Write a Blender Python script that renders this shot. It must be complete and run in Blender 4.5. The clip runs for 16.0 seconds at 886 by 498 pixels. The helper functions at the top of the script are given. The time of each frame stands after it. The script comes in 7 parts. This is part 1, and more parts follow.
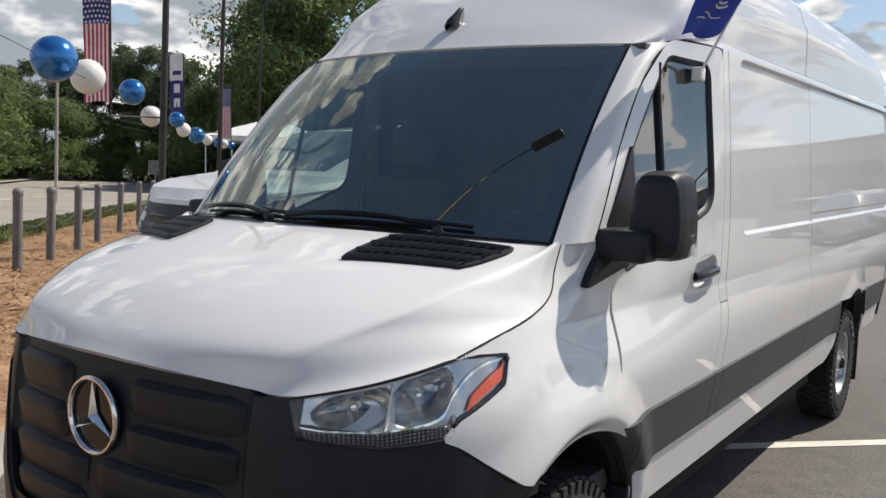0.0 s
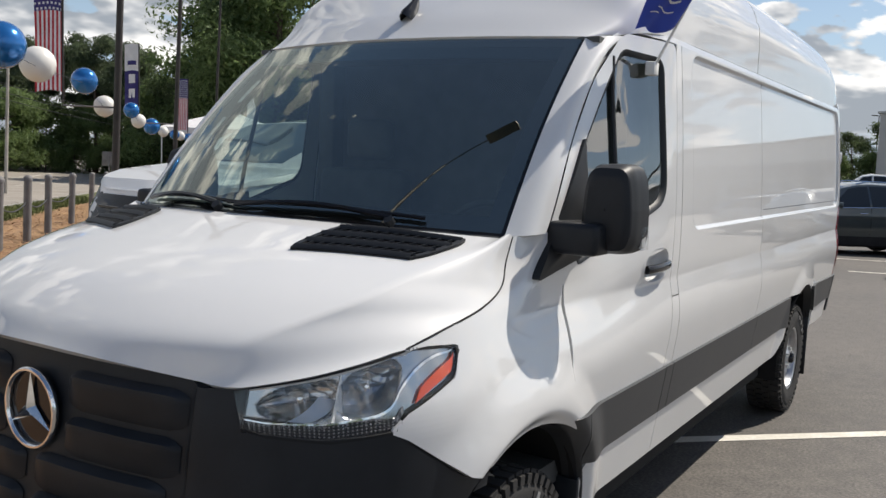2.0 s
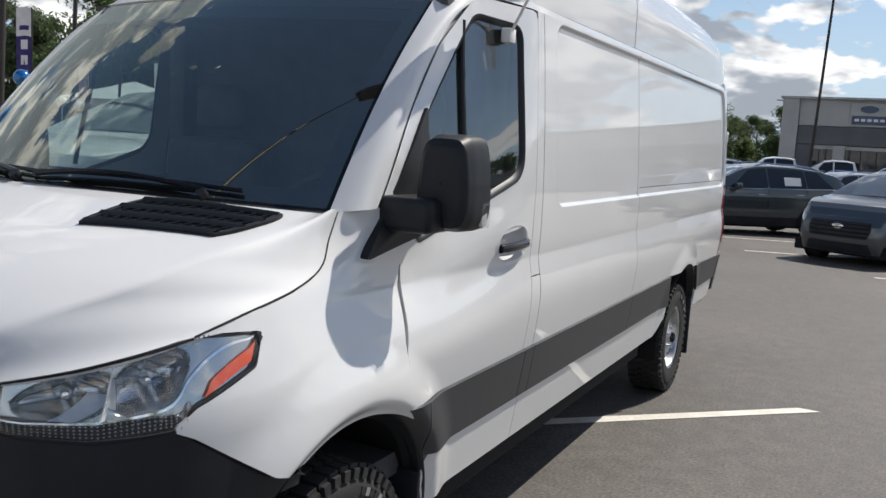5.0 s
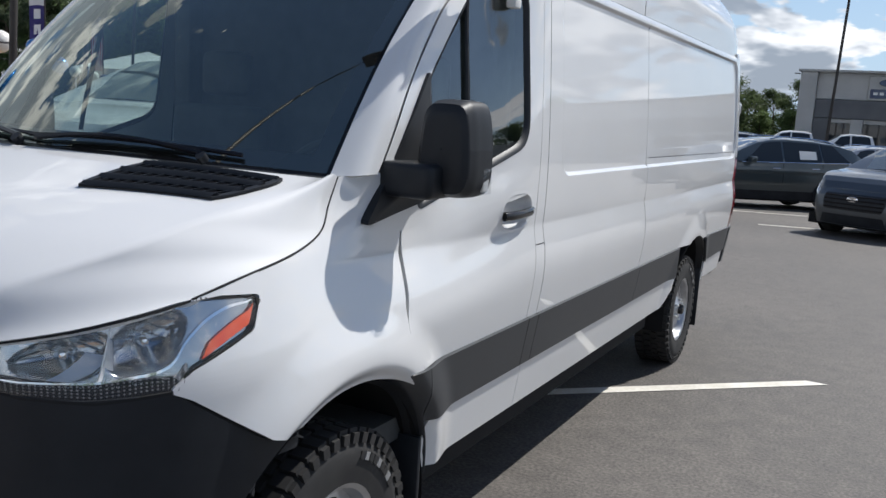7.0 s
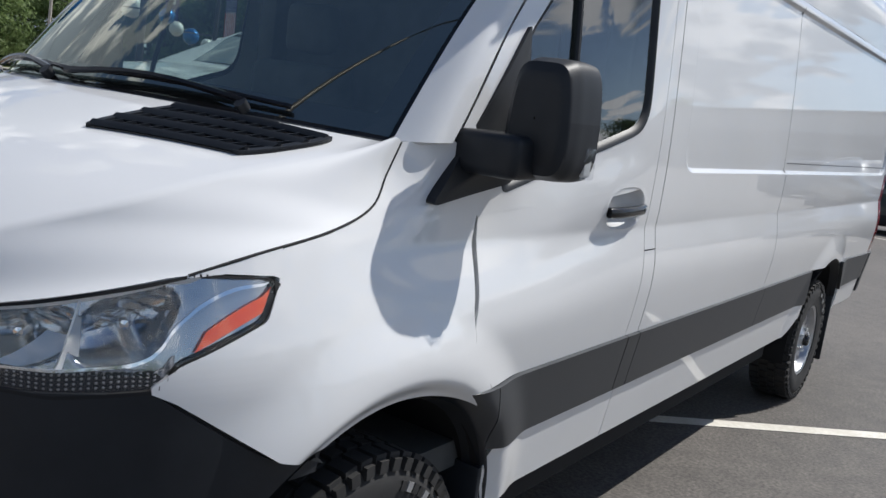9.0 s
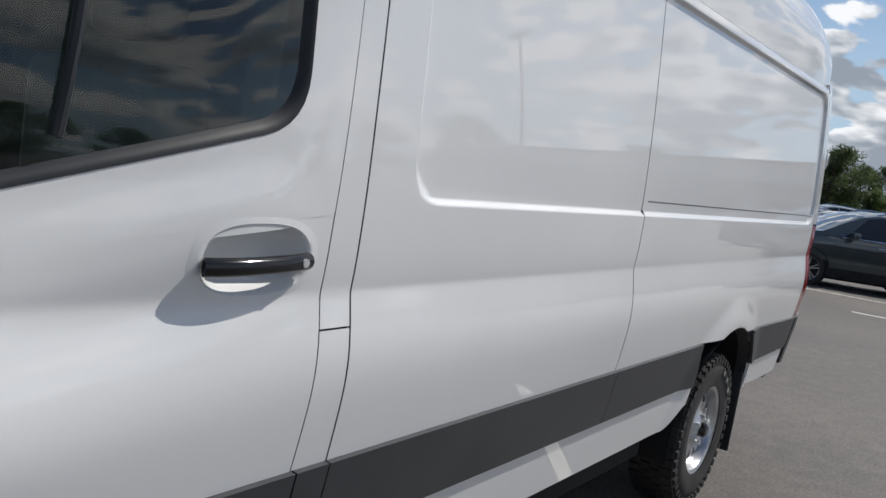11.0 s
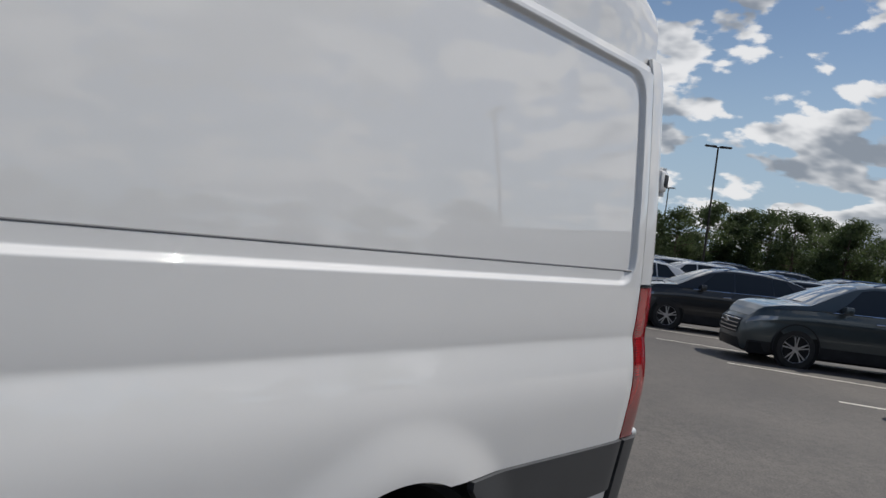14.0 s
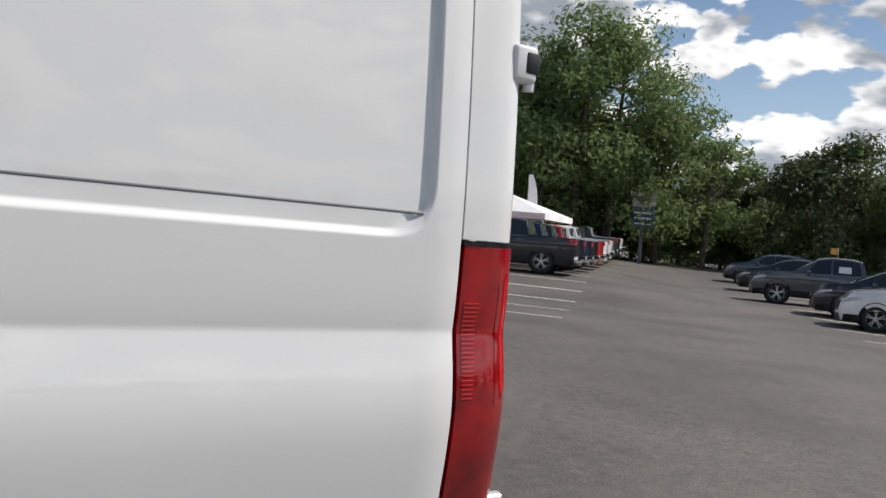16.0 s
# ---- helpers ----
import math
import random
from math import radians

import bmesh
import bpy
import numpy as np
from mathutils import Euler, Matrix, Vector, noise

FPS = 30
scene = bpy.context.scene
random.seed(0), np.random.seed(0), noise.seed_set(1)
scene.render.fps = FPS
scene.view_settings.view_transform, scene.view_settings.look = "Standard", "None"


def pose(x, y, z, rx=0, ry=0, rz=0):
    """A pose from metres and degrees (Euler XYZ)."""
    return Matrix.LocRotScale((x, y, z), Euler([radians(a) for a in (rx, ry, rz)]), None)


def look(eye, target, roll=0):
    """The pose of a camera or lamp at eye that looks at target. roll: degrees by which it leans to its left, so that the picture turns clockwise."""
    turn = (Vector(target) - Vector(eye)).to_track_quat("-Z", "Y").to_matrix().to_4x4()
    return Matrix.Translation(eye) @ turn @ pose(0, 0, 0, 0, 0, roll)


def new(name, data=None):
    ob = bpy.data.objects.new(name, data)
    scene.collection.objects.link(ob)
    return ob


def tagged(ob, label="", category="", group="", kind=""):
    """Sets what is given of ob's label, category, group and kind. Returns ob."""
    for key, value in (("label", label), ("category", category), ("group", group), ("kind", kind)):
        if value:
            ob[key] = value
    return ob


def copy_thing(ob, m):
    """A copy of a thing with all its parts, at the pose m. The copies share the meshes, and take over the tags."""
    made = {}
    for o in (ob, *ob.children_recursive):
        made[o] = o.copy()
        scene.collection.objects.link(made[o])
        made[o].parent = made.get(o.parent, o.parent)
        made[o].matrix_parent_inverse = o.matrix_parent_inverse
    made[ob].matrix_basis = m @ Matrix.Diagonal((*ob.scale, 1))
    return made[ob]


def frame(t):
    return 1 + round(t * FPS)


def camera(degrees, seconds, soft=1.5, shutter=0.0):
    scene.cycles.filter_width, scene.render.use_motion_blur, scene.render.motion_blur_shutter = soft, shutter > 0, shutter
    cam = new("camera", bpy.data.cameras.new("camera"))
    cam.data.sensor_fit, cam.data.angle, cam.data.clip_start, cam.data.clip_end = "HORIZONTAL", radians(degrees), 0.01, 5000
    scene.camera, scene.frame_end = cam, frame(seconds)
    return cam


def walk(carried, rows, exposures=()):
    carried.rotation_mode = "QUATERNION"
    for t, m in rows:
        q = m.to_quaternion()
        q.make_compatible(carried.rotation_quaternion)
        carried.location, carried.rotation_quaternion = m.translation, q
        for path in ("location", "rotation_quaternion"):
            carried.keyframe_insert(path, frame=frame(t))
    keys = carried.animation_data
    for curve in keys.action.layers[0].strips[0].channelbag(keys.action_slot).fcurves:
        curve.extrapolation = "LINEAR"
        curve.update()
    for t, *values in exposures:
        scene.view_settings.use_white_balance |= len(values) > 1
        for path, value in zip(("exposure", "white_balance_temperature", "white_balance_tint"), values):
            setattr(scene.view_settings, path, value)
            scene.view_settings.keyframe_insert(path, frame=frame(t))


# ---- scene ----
cam = camera(53.4, 16.0)
PATH = [
    (0, (2.117, -1.346, 1.743), (0.982, 0.288, 1.543), 1.6),
    (0.5, (2.123, -1.342, 1.741), (1.003, 0.303, 1.541), 1.5),
    (1, (2.131, -1.349, 1.742), (1.030, 0.308, 1.537), 1.5),
    (1.5, (2.130, -1.352, 1.737), (1.044, 0.315, 1.535), 1.6),
    (2, (2.126, -1.314, 1.728), (1.068, 0.371, 1.521), 2.3),
    (2.5, (2.150, -1.218, 1.731), (1.136, 0.492, 1.515), 3.6),
    (3, (2.194, -1.097, 1.755), (1.230, 0.643, 1.545), 5.0),
    (3.5, (2.235, -1.008, 1.727), (1.298, 0.748, 1.533), 4.2),
    (4, (2.235, -0.991, 1.727), (1.334, 0.784, 1.525), 3.5),
    (6.5, (2.286, -0.966, 1.694), (1.393, 0.798, 1.391), 2.9),
    (7, (2.284, -0.962, 1.696), (1.371, 0.790, 1.385), 3.5),
    (7.5, (2.268, -0.962, 1.692), (1.316, 0.769, 1.376), 4.1),
    (8, (2.201, -0.885, 1.667), (1.157, 0.788, 1.332), 4.9),
    (10.3, (2.075, 0.375, 1.577), (0.954, 1.997, 1.24), 9.2),
    (10.5, (2.073, 0.542, 1.6), (0.983, 2.19, 1.294), 8.9),
    (11, (2.139, 0.989, 1.6), (1.038, 2.641, 1.357), 9.2),
    (11.5, (2.127, 1.332, 1.588), (0.968, 2.946, 1.359), 10.6),
    (12, (2.082, 1.727, 1.618), (0.969, 3.379, 1.445), 10.0),
    (12.5, (2.142, 2.159, 1.611), (1.044, 3.825, 1.469), 7.8),
    (13, (2.172, 2.534, 1.586), (1.038, 4.176, 1.449), 8.4),
    (13.5, (2.166, 3.065, 1.589), (1.032, 4.71, 1.496), 7.6),
    (14, (2.299, 3.626, 1.573), (1.125, 5.245, 1.524), 7.3),
    (14.5, (2.349, 4.169, 1.51), (1.115, 5.742, 1.467), 7.0),
    (15, (2.423, 4.629, 1.492), (1.106, 6.133, 1.447), 6.4),
    (15.5, (2.536, 5.104, 1.483), (1.047, 6.437, 1.436), 5.6),
    (16, (2.507, 5.64, 1.469), (0.849, 6.759, 1.428), 5.0),
]
walk(cam, [(t, look(e, a, r)) for t, e, a, r in PATH], [(t, s, k, 10) for t, s, k in ((0, 0.15, 6750), (4, 0.12, 6700), (7, 0.12, 6200), (8, 0.08, 6200), (10.5, -0.04, 6300), (11.5, -0.2, 6400), (13.5, -0.40, 6400), (15, -0.32, 6500), (15.5, -0.18, 6550), (16, 0.05, 6650))])

# ---- world, sun ----
SUN_DIR = Vector((1.0, 2.15, 2.65)).normalized()
world = bpy.data.worlds.new("sky")
scene.world = world
world.use_nodes = True
wt = world.node_tree
wt.nodes.clear()


def wnode(kind, **inputs):
    n = wt.nodes.new(kind)
    for k, v in inputs.items():
        n.inputs[int(k[1:])].default_value = v
    return n


def wmath(op, a, b=None, c=None):
    n = wt.nodes.new("ShaderNodeMath")
    n.operation = op
    for i, s in enumerate((a, b, c)):
        if s is None:
            continue
        if isinstance(s, (int, float)):
            n.inputs[i].default_value = s
        else:
            wt.links.new(s, n.inputs[i])
    return n.outputs[0]


sky = wt.nodes.new("ShaderNodeTexSky")
sky.sky_type = "NISHITA"
sky.sun_disc = False
sky.sun_elevation = math.asin(SUN_DIR.z)
sky.sun_rotation = math.atan2(SUN_DIR.x, SUN_DIR.y)
sky.air_density, sky.dust_density, sky.ozone_density = 0.9, 0.3, 1.6
coord = wt.nodes.new("ShaderNodeTexCoord")
sep = wt.nodes.new("ShaderNodeSeparateXYZ")
wt.links.new(coord.outputs["Generated"], sep.inputs[0])
cloud_at = wt.nodes.new("ShaderNodeCombineXYZ")
lift = wmath("POWER", wmath("MAXIMUM", sep.outputs[2], 0.0), 0.8)
wt.links.new(wmath("MULTIPLY", sep.outputs[0], 1.0), cloud_at.inputs[0])
wt.links.new(wmath("MULTIPLY", sep.outputs[1], 1.0), cloud_at.inputs[1])
wt.links.new(wmath("MULTIPLY", lift, 1.9), cloud_at.inputs[2])
def cloud_field(at, detail, billow):
    """Heaped clouds: wide drifts, broken up by rounded heads."""
    drift = wt.nodes.new("ShaderNodeTexNoise")
    drift.inputs["Scale"].default_value, drift.inputs["Detail"].default_value = 4.2, detail
    drift.inputs["Roughness"].default_value, drift.inputs["Distortion"].default_value = 0.58, 0.15
    wt.links.new(at, drift.inputs["Vector"])
    heads = wt.nodes.new("ShaderNodeTexVoronoi")
    heads.feature = "SMOOTH_F1"
    heads.inputs["Scale"].default_value, heads.inputs["Smoothness"].default_value = 17.0, 0.35
    heads.inputs["Detail"].default_value, heads.inputs["Roughness"].default_value = 2.0, 0.5
    wt.links.new(at, heads.inputs["Vector"])
    return wmath("ADD", drift.outputs[0], wmath("MULTIPLY_ADD", heads.outputs["Distance"], -billow, billow * 0.42))


offset = wt.nodes.new("ShaderNodeVectorMath")
offset.operation = "ADD"
offset.inputs[1].default_value = (3.1, 0.4, 0.0)
wt.links.new(cloud_at.outputs[0], offset.inputs[0])
cover = wt.nodes.new("ShaderNodeMapRange")
cover.interpolation_type = "SMOOTHSTEP"
cover.inputs[1].default_value, cover.inputs[2].default_value = 0.405, 0.452
open_top = wt.nodes.new("ShaderNodeMapRange")
open_top.interpolation_type = "SMOOTHSTEP"
open_top.inputs[1].default_value, open_top.inputs[2].default_value = 0.45, 0.80
open_top.inputs[3].default_value, open_top.inputs[4].default_value = 0.0, -0.30
wt.links.new(sep.outputs[2], open_top.inputs[0])
bank = wmath("MULTIPLY_ADD", wmath("MINIMUM", sep.outputs[0], 0.0), -0.17, 0.006)
wt.links.new(wmath("ADD", wmath("ADD", cloud_field(offset.outputs[0], 9.0, 0.20), open_top.outputs[0]), bank), cover.inputs[0])
# the same clouds a little towards the sun: thinner there means a lit flank, thicker a grey one
nearer_sun = wt.nodes.new("ShaderNodeVectorMath")
nearer_sun.operation = "ADD"
nearer_sun.inputs[1].default_value = SUN_DIR * 0.04 + Vector((0, 0, 0.045))
wt.links.new(offset.outputs[0], nearer_sun.inputs[0])
thick = wt.nodes.new("ShaderNodeMapRange")
thick.interpolation_type = "SMOOTHSTEP"
thick.inputs[1].default_value, thick.inputs[2].default_value = 0.42, 0.57
wt.links.new(wmath("ADD", cloud_field(nearer_sun.outputs[0], 5.0, 0.16), bank), thick.inputs[0])
tone = wt.nodes.new("ShaderNodeMix")
tone.data_type = "RGBA"
tone.inputs[6].default_value = (1.22, 1.21, 1.20, 1)
tone.inputs[7].default_value = (0.36, 0.40, 0.46, 1)
wt.links.new(thick.outputs[0], tone.inputs[0])
dim = wt.nodes.new("ShaderNodeVectorMath")
dim.operation = "SCALE"
dim.inputs["Scale"].default_value = 0.105
wt.links.new(sky.outputs[0], dim.inputs[0])
haze = wt.nodes.new("ShaderNodeMapRange")
haze.interpolation_type = "SMOOTHSTEP"
haze.inputs[1].default_value, haze.inputs[2].default_value = 0.0, 0.28
haze.inputs[3].default_value, haze.inputs[4].default_value = 0.85, 0.0
wt.links.new(sep.outputs[2], haze.inputs[0])
low_sky = wt.nodes.new("ShaderNodeMix")
low_sky.data_type = "RGBA"
low_sky.inputs[7].default_value = (0.50, 0.66, 0.84, 1)
wt.links.new(haze.outputs[0], low_sky.inputs[0])
wt.links.new(dim.outputs[0], low_sky.inputs[6])
both = wt.nodes.new("ShaderNodeMix")
both.data_type = "RGBA"
wt.links.new(wmath("MULTIPLY", cover.outputs[0], 0.92), both.inputs[0])
wt.links.new(low_sky.outputs[2], both.inputs[6])
wt.links.new(tone.outputs[2], both.inputs[7])
backing = wt.nodes.new("ShaderNodeBackground")
backing.inputs[1].default_value = 0.9
wt.links.new(both.outputs[2], backing.inputs[0])
out = wt.nodes.new("ShaderNodeOutputWorld")
wt.links.new(backing.outputs[0], out.inputs[0])

sun = new("sun", bpy.data.lights.new("sun", "SUN"))
sun.data.energy, sun.data.angle, sun.data.color = 4.6, radians(0.6), (1.0, 0.95, 0.87)
sun.matrix_world = look(SUN_DIR * 60, (0, 0, 0))


# ---- materials ----
def principled(name, color, rough=0.5, metal=0.0, coat=0.0, spec=0.5, trans=0.0, ior=1.45):
    m = bpy.data.materials.new(name)
    m.use_nodes = True
    b = m.node_tree.nodes["Principled BSDF"]
    b.inputs["Base Color"].default_value = (*color, 1)
    b.inputs["Roughness"].default_value = rough
    b.inputs["Metallic"].default_value = metal
    b.inputs["Coat Weight"].default_value = coat
    b.inputs["Coat Roughness"].default_value = 0.03
    b.inputs["Specular IOR Level"].default_value = spec
    b.inputs["Transmission Weight"].default_value = trans
    b.inputs["IOR"].default_value = ior
    return m


def vary(m, scale, low, high, detail=6.0, bump=0.0, bump_scale=None, bump_dist=0.01, rough=None, second=None, object_space=True):
    """Colour between low and high by noise at that scale (per metre), a second finer or wider scale, and fine relief."""
    nt = m.node_tree
    b = nt.nodes["Principled BSDF"]
    tc = nt.nodes.new("ShaderNodeTexCoord")
    src = tc.outputs["Object"]
    n = nt.nodes.new("ShaderNodeTexNoise")
    n.inputs["Scale"].default_value, n.inputs["Detail"].default_value = scale, detail
    nt.links.new(src, n.inputs["Vector"])
    fac = n.outputs[0]
    if second:
        n2 = nt.nodes.new("ShaderNodeTexNoise")
        n2.inputs["Scale"].default_value, n2.inputs["Detail"].default_value = second, 4.0
        nt.links.new(src, n2.inputs["Vector"])
        mx = nt.nodes.new("ShaderNodeMath")
        mx.operation = "MULTIPLY_ADD"
        mx.inputs[1].default_value, mx.inputs[2].default_value = 0.8, -0.4
        nt.links.new(n2.outputs[0], mx.inputs[0])
        ad = nt.nodes.new("ShaderNodeMath")
        ad.operation = "ADD"
        nt.links.new(fac, ad.inputs[0])
        nt.links.new(mx.outputs[0], ad.inputs[1])
        fac = ad.outputs[0]
    ramp = nt.nodes.new("ShaderNodeValToRGB")
    ramp.color_ramp.elements[0].position, ramp.color_ramp.elements[1].position = 0.3, 0.72
    ramp.color_ramp.elements[0].color, ramp.color_ramp.elements[1].color = (*low, 1), (*high, 1)
    nt.links.new(fac, ramp.inputs[0])
    nt.links.new(ramp.outputs[0], b.inputs["Base Color"])
    if rough:
        mr = nt.nodes.new("ShaderNodeMapRange")
        mr.inputs[3].default_value, mr.inputs[4].default_value = rough
        nt.links.new(fac, mr.inputs[0])
        nt.links.new(mr.outputs[0], b.inputs["Roughness"])
    if bump:
        nb = nt.nodes.new("ShaderNodeTexNoise")
        nb.inputs["Scale"].default_value, nb.inputs["Detail"].default_value = bump_scale or scale * 6, 5.0
        nt.links.new(src, nb.inputs["Vector"])
        bp = nt.nodes.new("ShaderNodeBump")
        bp.inputs["Strength"].default_value, bp.inputs["Distance"].default_value = bump, bump_dist
        nt.links.new(nb.outputs[0], bp.inputs["Height"])
        nt.links.new(bp.outputs[0], b.inputs["Normal"])
    return m


PAINT = vary(principled("white_paint", (0.8, 0.8, 0.8), 0.5, coat=1.0, spec=0.25), 1.3, (0.70, 0.705, 0.71), (0.75, 0.75, 0.75), rough=(0.45, 0.55))
PAINT.node_tree.nodes["Principled BSDF"].inputs["Coat IOR"].default_value = 1.6
PAINT.node_tree.nodes["Principled BSDF"].inputs["Coat Roughness"].default_value = 0.015
PLASTIC = vary(principled("black_plastic", (0.02, 0.022, 0.025), 0.5), 6.0, (0.011, 0.013, 0.017), (0.021, 0.024, 0.029), bump=0.12, bump_scale=900, bump_dist=0.0006, rough=(0.42, 0.56))
CLAD = vary(principled("grey_cladding", (0.05, 0.052, 0.056), 0.5), 5.0, (0.033, 0.036, 0.041), (0.049, 0.052, 0.057), bump=0.12, bump_scale=800, bump_dist=0.0006, rough=(0.42, 0.55))
PLASTIC.node_tree.nodes["Principled BSDF"].inputs["Specular IOR Level"].default_value = 0.35
GLOSS_BLACK = principled("gloss_black", (0.012, 0.012, 0.014), 0.12)
RUBBER = vary(principled("tyre_rubber", (0.02, 0.02, 0.02), 0.8), 9.0, (0.016, 0.016, 0.017), (0.035, 0.034, 0.033), bump=0.2, bump_scale=140, bump_dist=0.002)
STEEL = vary(principled("silver_wheel", (0.55, 0.56, 0.58), 0.32, 0.85), 12.0, (0.46, 0.47, 0.49), (0.64, 0.65, 0.67))
CHROME = principled("chrome", (0.86, 0.87, 0.88), 0.08, 1.0)
SATIN = principled("satin_reflector", (0.62, 0.64, 0.65), 0.30, 0.45)
DARK = principled("dark_void", (0.008, 0.008, 0.009), 0.9)
SEAM = principled("seam_shadow", (0.01, 0.01, 0.011), 0.8)
CABIN = vary(principled("cabin_trim", (0.03, 0.031, 0.033), 0.7), 8.0, (0.055, 0.058, 0.058), (0.095, 0.098, 0.098), bump=0.1, bump_scale=300, bump_dist=0.001)
AMBER = principled("amber_reflector", (0.72, 0.085, 0.02), 0.2, coat=0.6)
RED_LENS = vary(principled("red_lens", (0.25, 0.004, 0.008), 0.10, coat=0.6), 9.0, (0.13, 0.001, 0.003), (0.38, 0.004, 0.008))
RED_BRIGHT = principled("bright_red_lens", (0.62, 0.012, 0.016), 0.12, coat=0.6)
PAPER = principled("white_paper", (0.8, 0.8, 0.78), 0.7)


def glass_material(name, tint, rough=0.0, base=0.06, power=5.0, sheen=(1, 1, 1)):
    """Thin glass: tinted see-through, with a mirror share that grows towards grazing views."""
    m = bpy.data.materials.new(name)
    m.use_nodes = True
    nt = m.node_tree
    nt.nodes.clear()
    o = nt.nodes.new("ShaderNodeOutputMaterial")
    t = nt.nodes.new("ShaderNodeBsdfTransparent")
    t.inputs[0].default_value = (*tint, 1)
    g = nt.nodes.new("ShaderNodeBsdfGlossy")
    g.inputs["Roughness"].default_value = rough
    g.inputs[0].default_value = (*sheen, 1)
    f = nt.nodes.new("ShaderNodeLayerWeight")
    f.inputs[0].default_value = 0.5
    p = nt.nodes.new("ShaderNodeMath")
    p.operation = "POWER"
    p.inputs[1].default_value = power
    s = nt.nodes.new("ShaderNodeMath")
    s.operation = "MULTIPLY_ADD"
    s.inputs[1].default_value, s.inputs[2].default_value = 1 - base, base
    mx = nt.nodes.new("ShaderNodeMixShader")
    nt.links.new(f.outputs["Facing"], p.inputs[0])
    nt.links.new(p.outputs[0], s.inputs[0])
    nt.links.new(s.outputs[0], mx.inputs[0])
    nt.links.new(t.outputs[0], mx.inputs[1])
    nt.links.new(g.outputs[0], mx.inputs[2])
    nt.links.new(mx.outputs[0], o.inputs[0])
    return m


GLASS = glass_material("clear_glass", (0.66, 0.76, 0.72), base=0.24, sheen=(0.95, 0.97, 0.86))
DOOR_GLASS = glass_material("side_glass", (0.66, 0.76, 0.73), base=0.045, power=2.7)
DARK_GLASS = glass_material("tinted_glass", (0.10, 0.115, 0.12))
LENS = glass_material("lamp_lens", (0.95, 0.96, 0.97), base=0.05)
CAR_GLASS = principled("car_glass", (0.02, 0.024, 0.028), 0.04, spec=0.7)


# ---- mesh helpers ----
def put_mesh(name, verts, faces, mat, parent=None, label="", smooth=True, sharp=38):
    me = bpy.data.meshes.new(name)
    me.from_pydata([tuple(v) for v in verts], [], faces)
    me.update()
    if smooth:
        me.polygons.foreach_set("use_smooth", [True] * len(me.polygons))
        me.set_sharp_from_angle(angle=radians(sharp))
    me.materials.append(mat)
    ob = new(name, me)
    if parent is not None:
        ob.parent = parent
    if label:
        ob["label"] = label
    return ob


def part(name, bm, mat, parent=None, label="", smooth=True, sharp=38):
    me = bpy.data.meshes.new(name)
    bm.normal_update()
    bm.to_mesh(me)
    bm.free()
    if smooth:
        me.polygons.foreach_set("use_smooth", [True] * len(me.polygons))
        me.set_sharp_from_angle(angle=radians(sharp))
    me.materials.append(mat)
    ob = new(name, me)
    if parent is not None:
        ob.parent = parent
    if label:
        ob["label"] = label
    return ob


def thing(name, label, category, group="", kind="", at=None):
    ob = tagged(new(name), label, category, group, kind)
    if at is not None:
        ob.matrix_basis = at
    return ob


def sheet(name, f, nu, nv, mat, parent=None, lip=0.015, label="", out=(1, 0, 0), mirror=False, sharp=38, us=None, vs=None, skip=""):
    """A curved panel f(u, v) with folded edges of depth lip. out: roughly its outward side."""
    us = us if us is not None else np.linspace(0, 1, nu + 1)
    vs = vs if vs is not None else np.linspace(0, 1, nv + 1)
    nu, nv = len(us) - 1, len(vs) - 1
    p = np.array([[tuple(f(u, v)) for v in vs] for u in us], dtype=float)
    du, dv = np.gradient(p, axis=0), np.gradient(p, axis=1)
    n = np.cross(du, dv)
    n /= np.maximum(np.linalg.norm(n, axis=2, keepdims=True), 1e-9)
    flip = np.sum(n.mean(axis=(0, 1)) * np.array(out)) < 0
    if flip:
        n = -n
    verts = p.reshape(-1, 3).tolist()
    faces = []
    idx = lambda i, j: i * (nv + 1) + j
    for i in range(nu):
        for j in range(nv):
            q = [idx(i, j), idx(i + 1, j), idx(i + 1, j + 1), idx(i, j + 1)]
            faces.append(q[::-1] if flip else q)
    if lip:
        ring = [(i, 0) for i in range(nu)] + [(nu, j) for j in range(nv)] + [(i, nv) for i in range(nu, 0, -1)] + [(0, j) for j in range(nv, 0, -1)]
        base = len(verts)
        for i, j in ring:
            verts.append((p[i, j] - n[i, j] * lip).tolist())
        m = len(ring)
        for k in range(m):
            (i0, j0), (i1, j1) = ring[k], ring[(k + 1) % m]
            if (skip == "v1" and j0 == j1 == nv) or (skip == "v0" and j0 == j1 == 0):
                continue
            a, b = idx(i0, j0), idx(i1, j1)
            q = [a, base + k, base + (k + 1) % m, b]
            faces.append(q[::-1] if flip else q)
    ob = put_mesh(name, verts, faces, mat, parent, label, sharp=sharp)
    if mirror:
        put_mesh(name, [(-x, y, z) for x, y, z in verts], [q[::-1] for q in faces], mat, parent, label, sharp=sharp)
    return ob


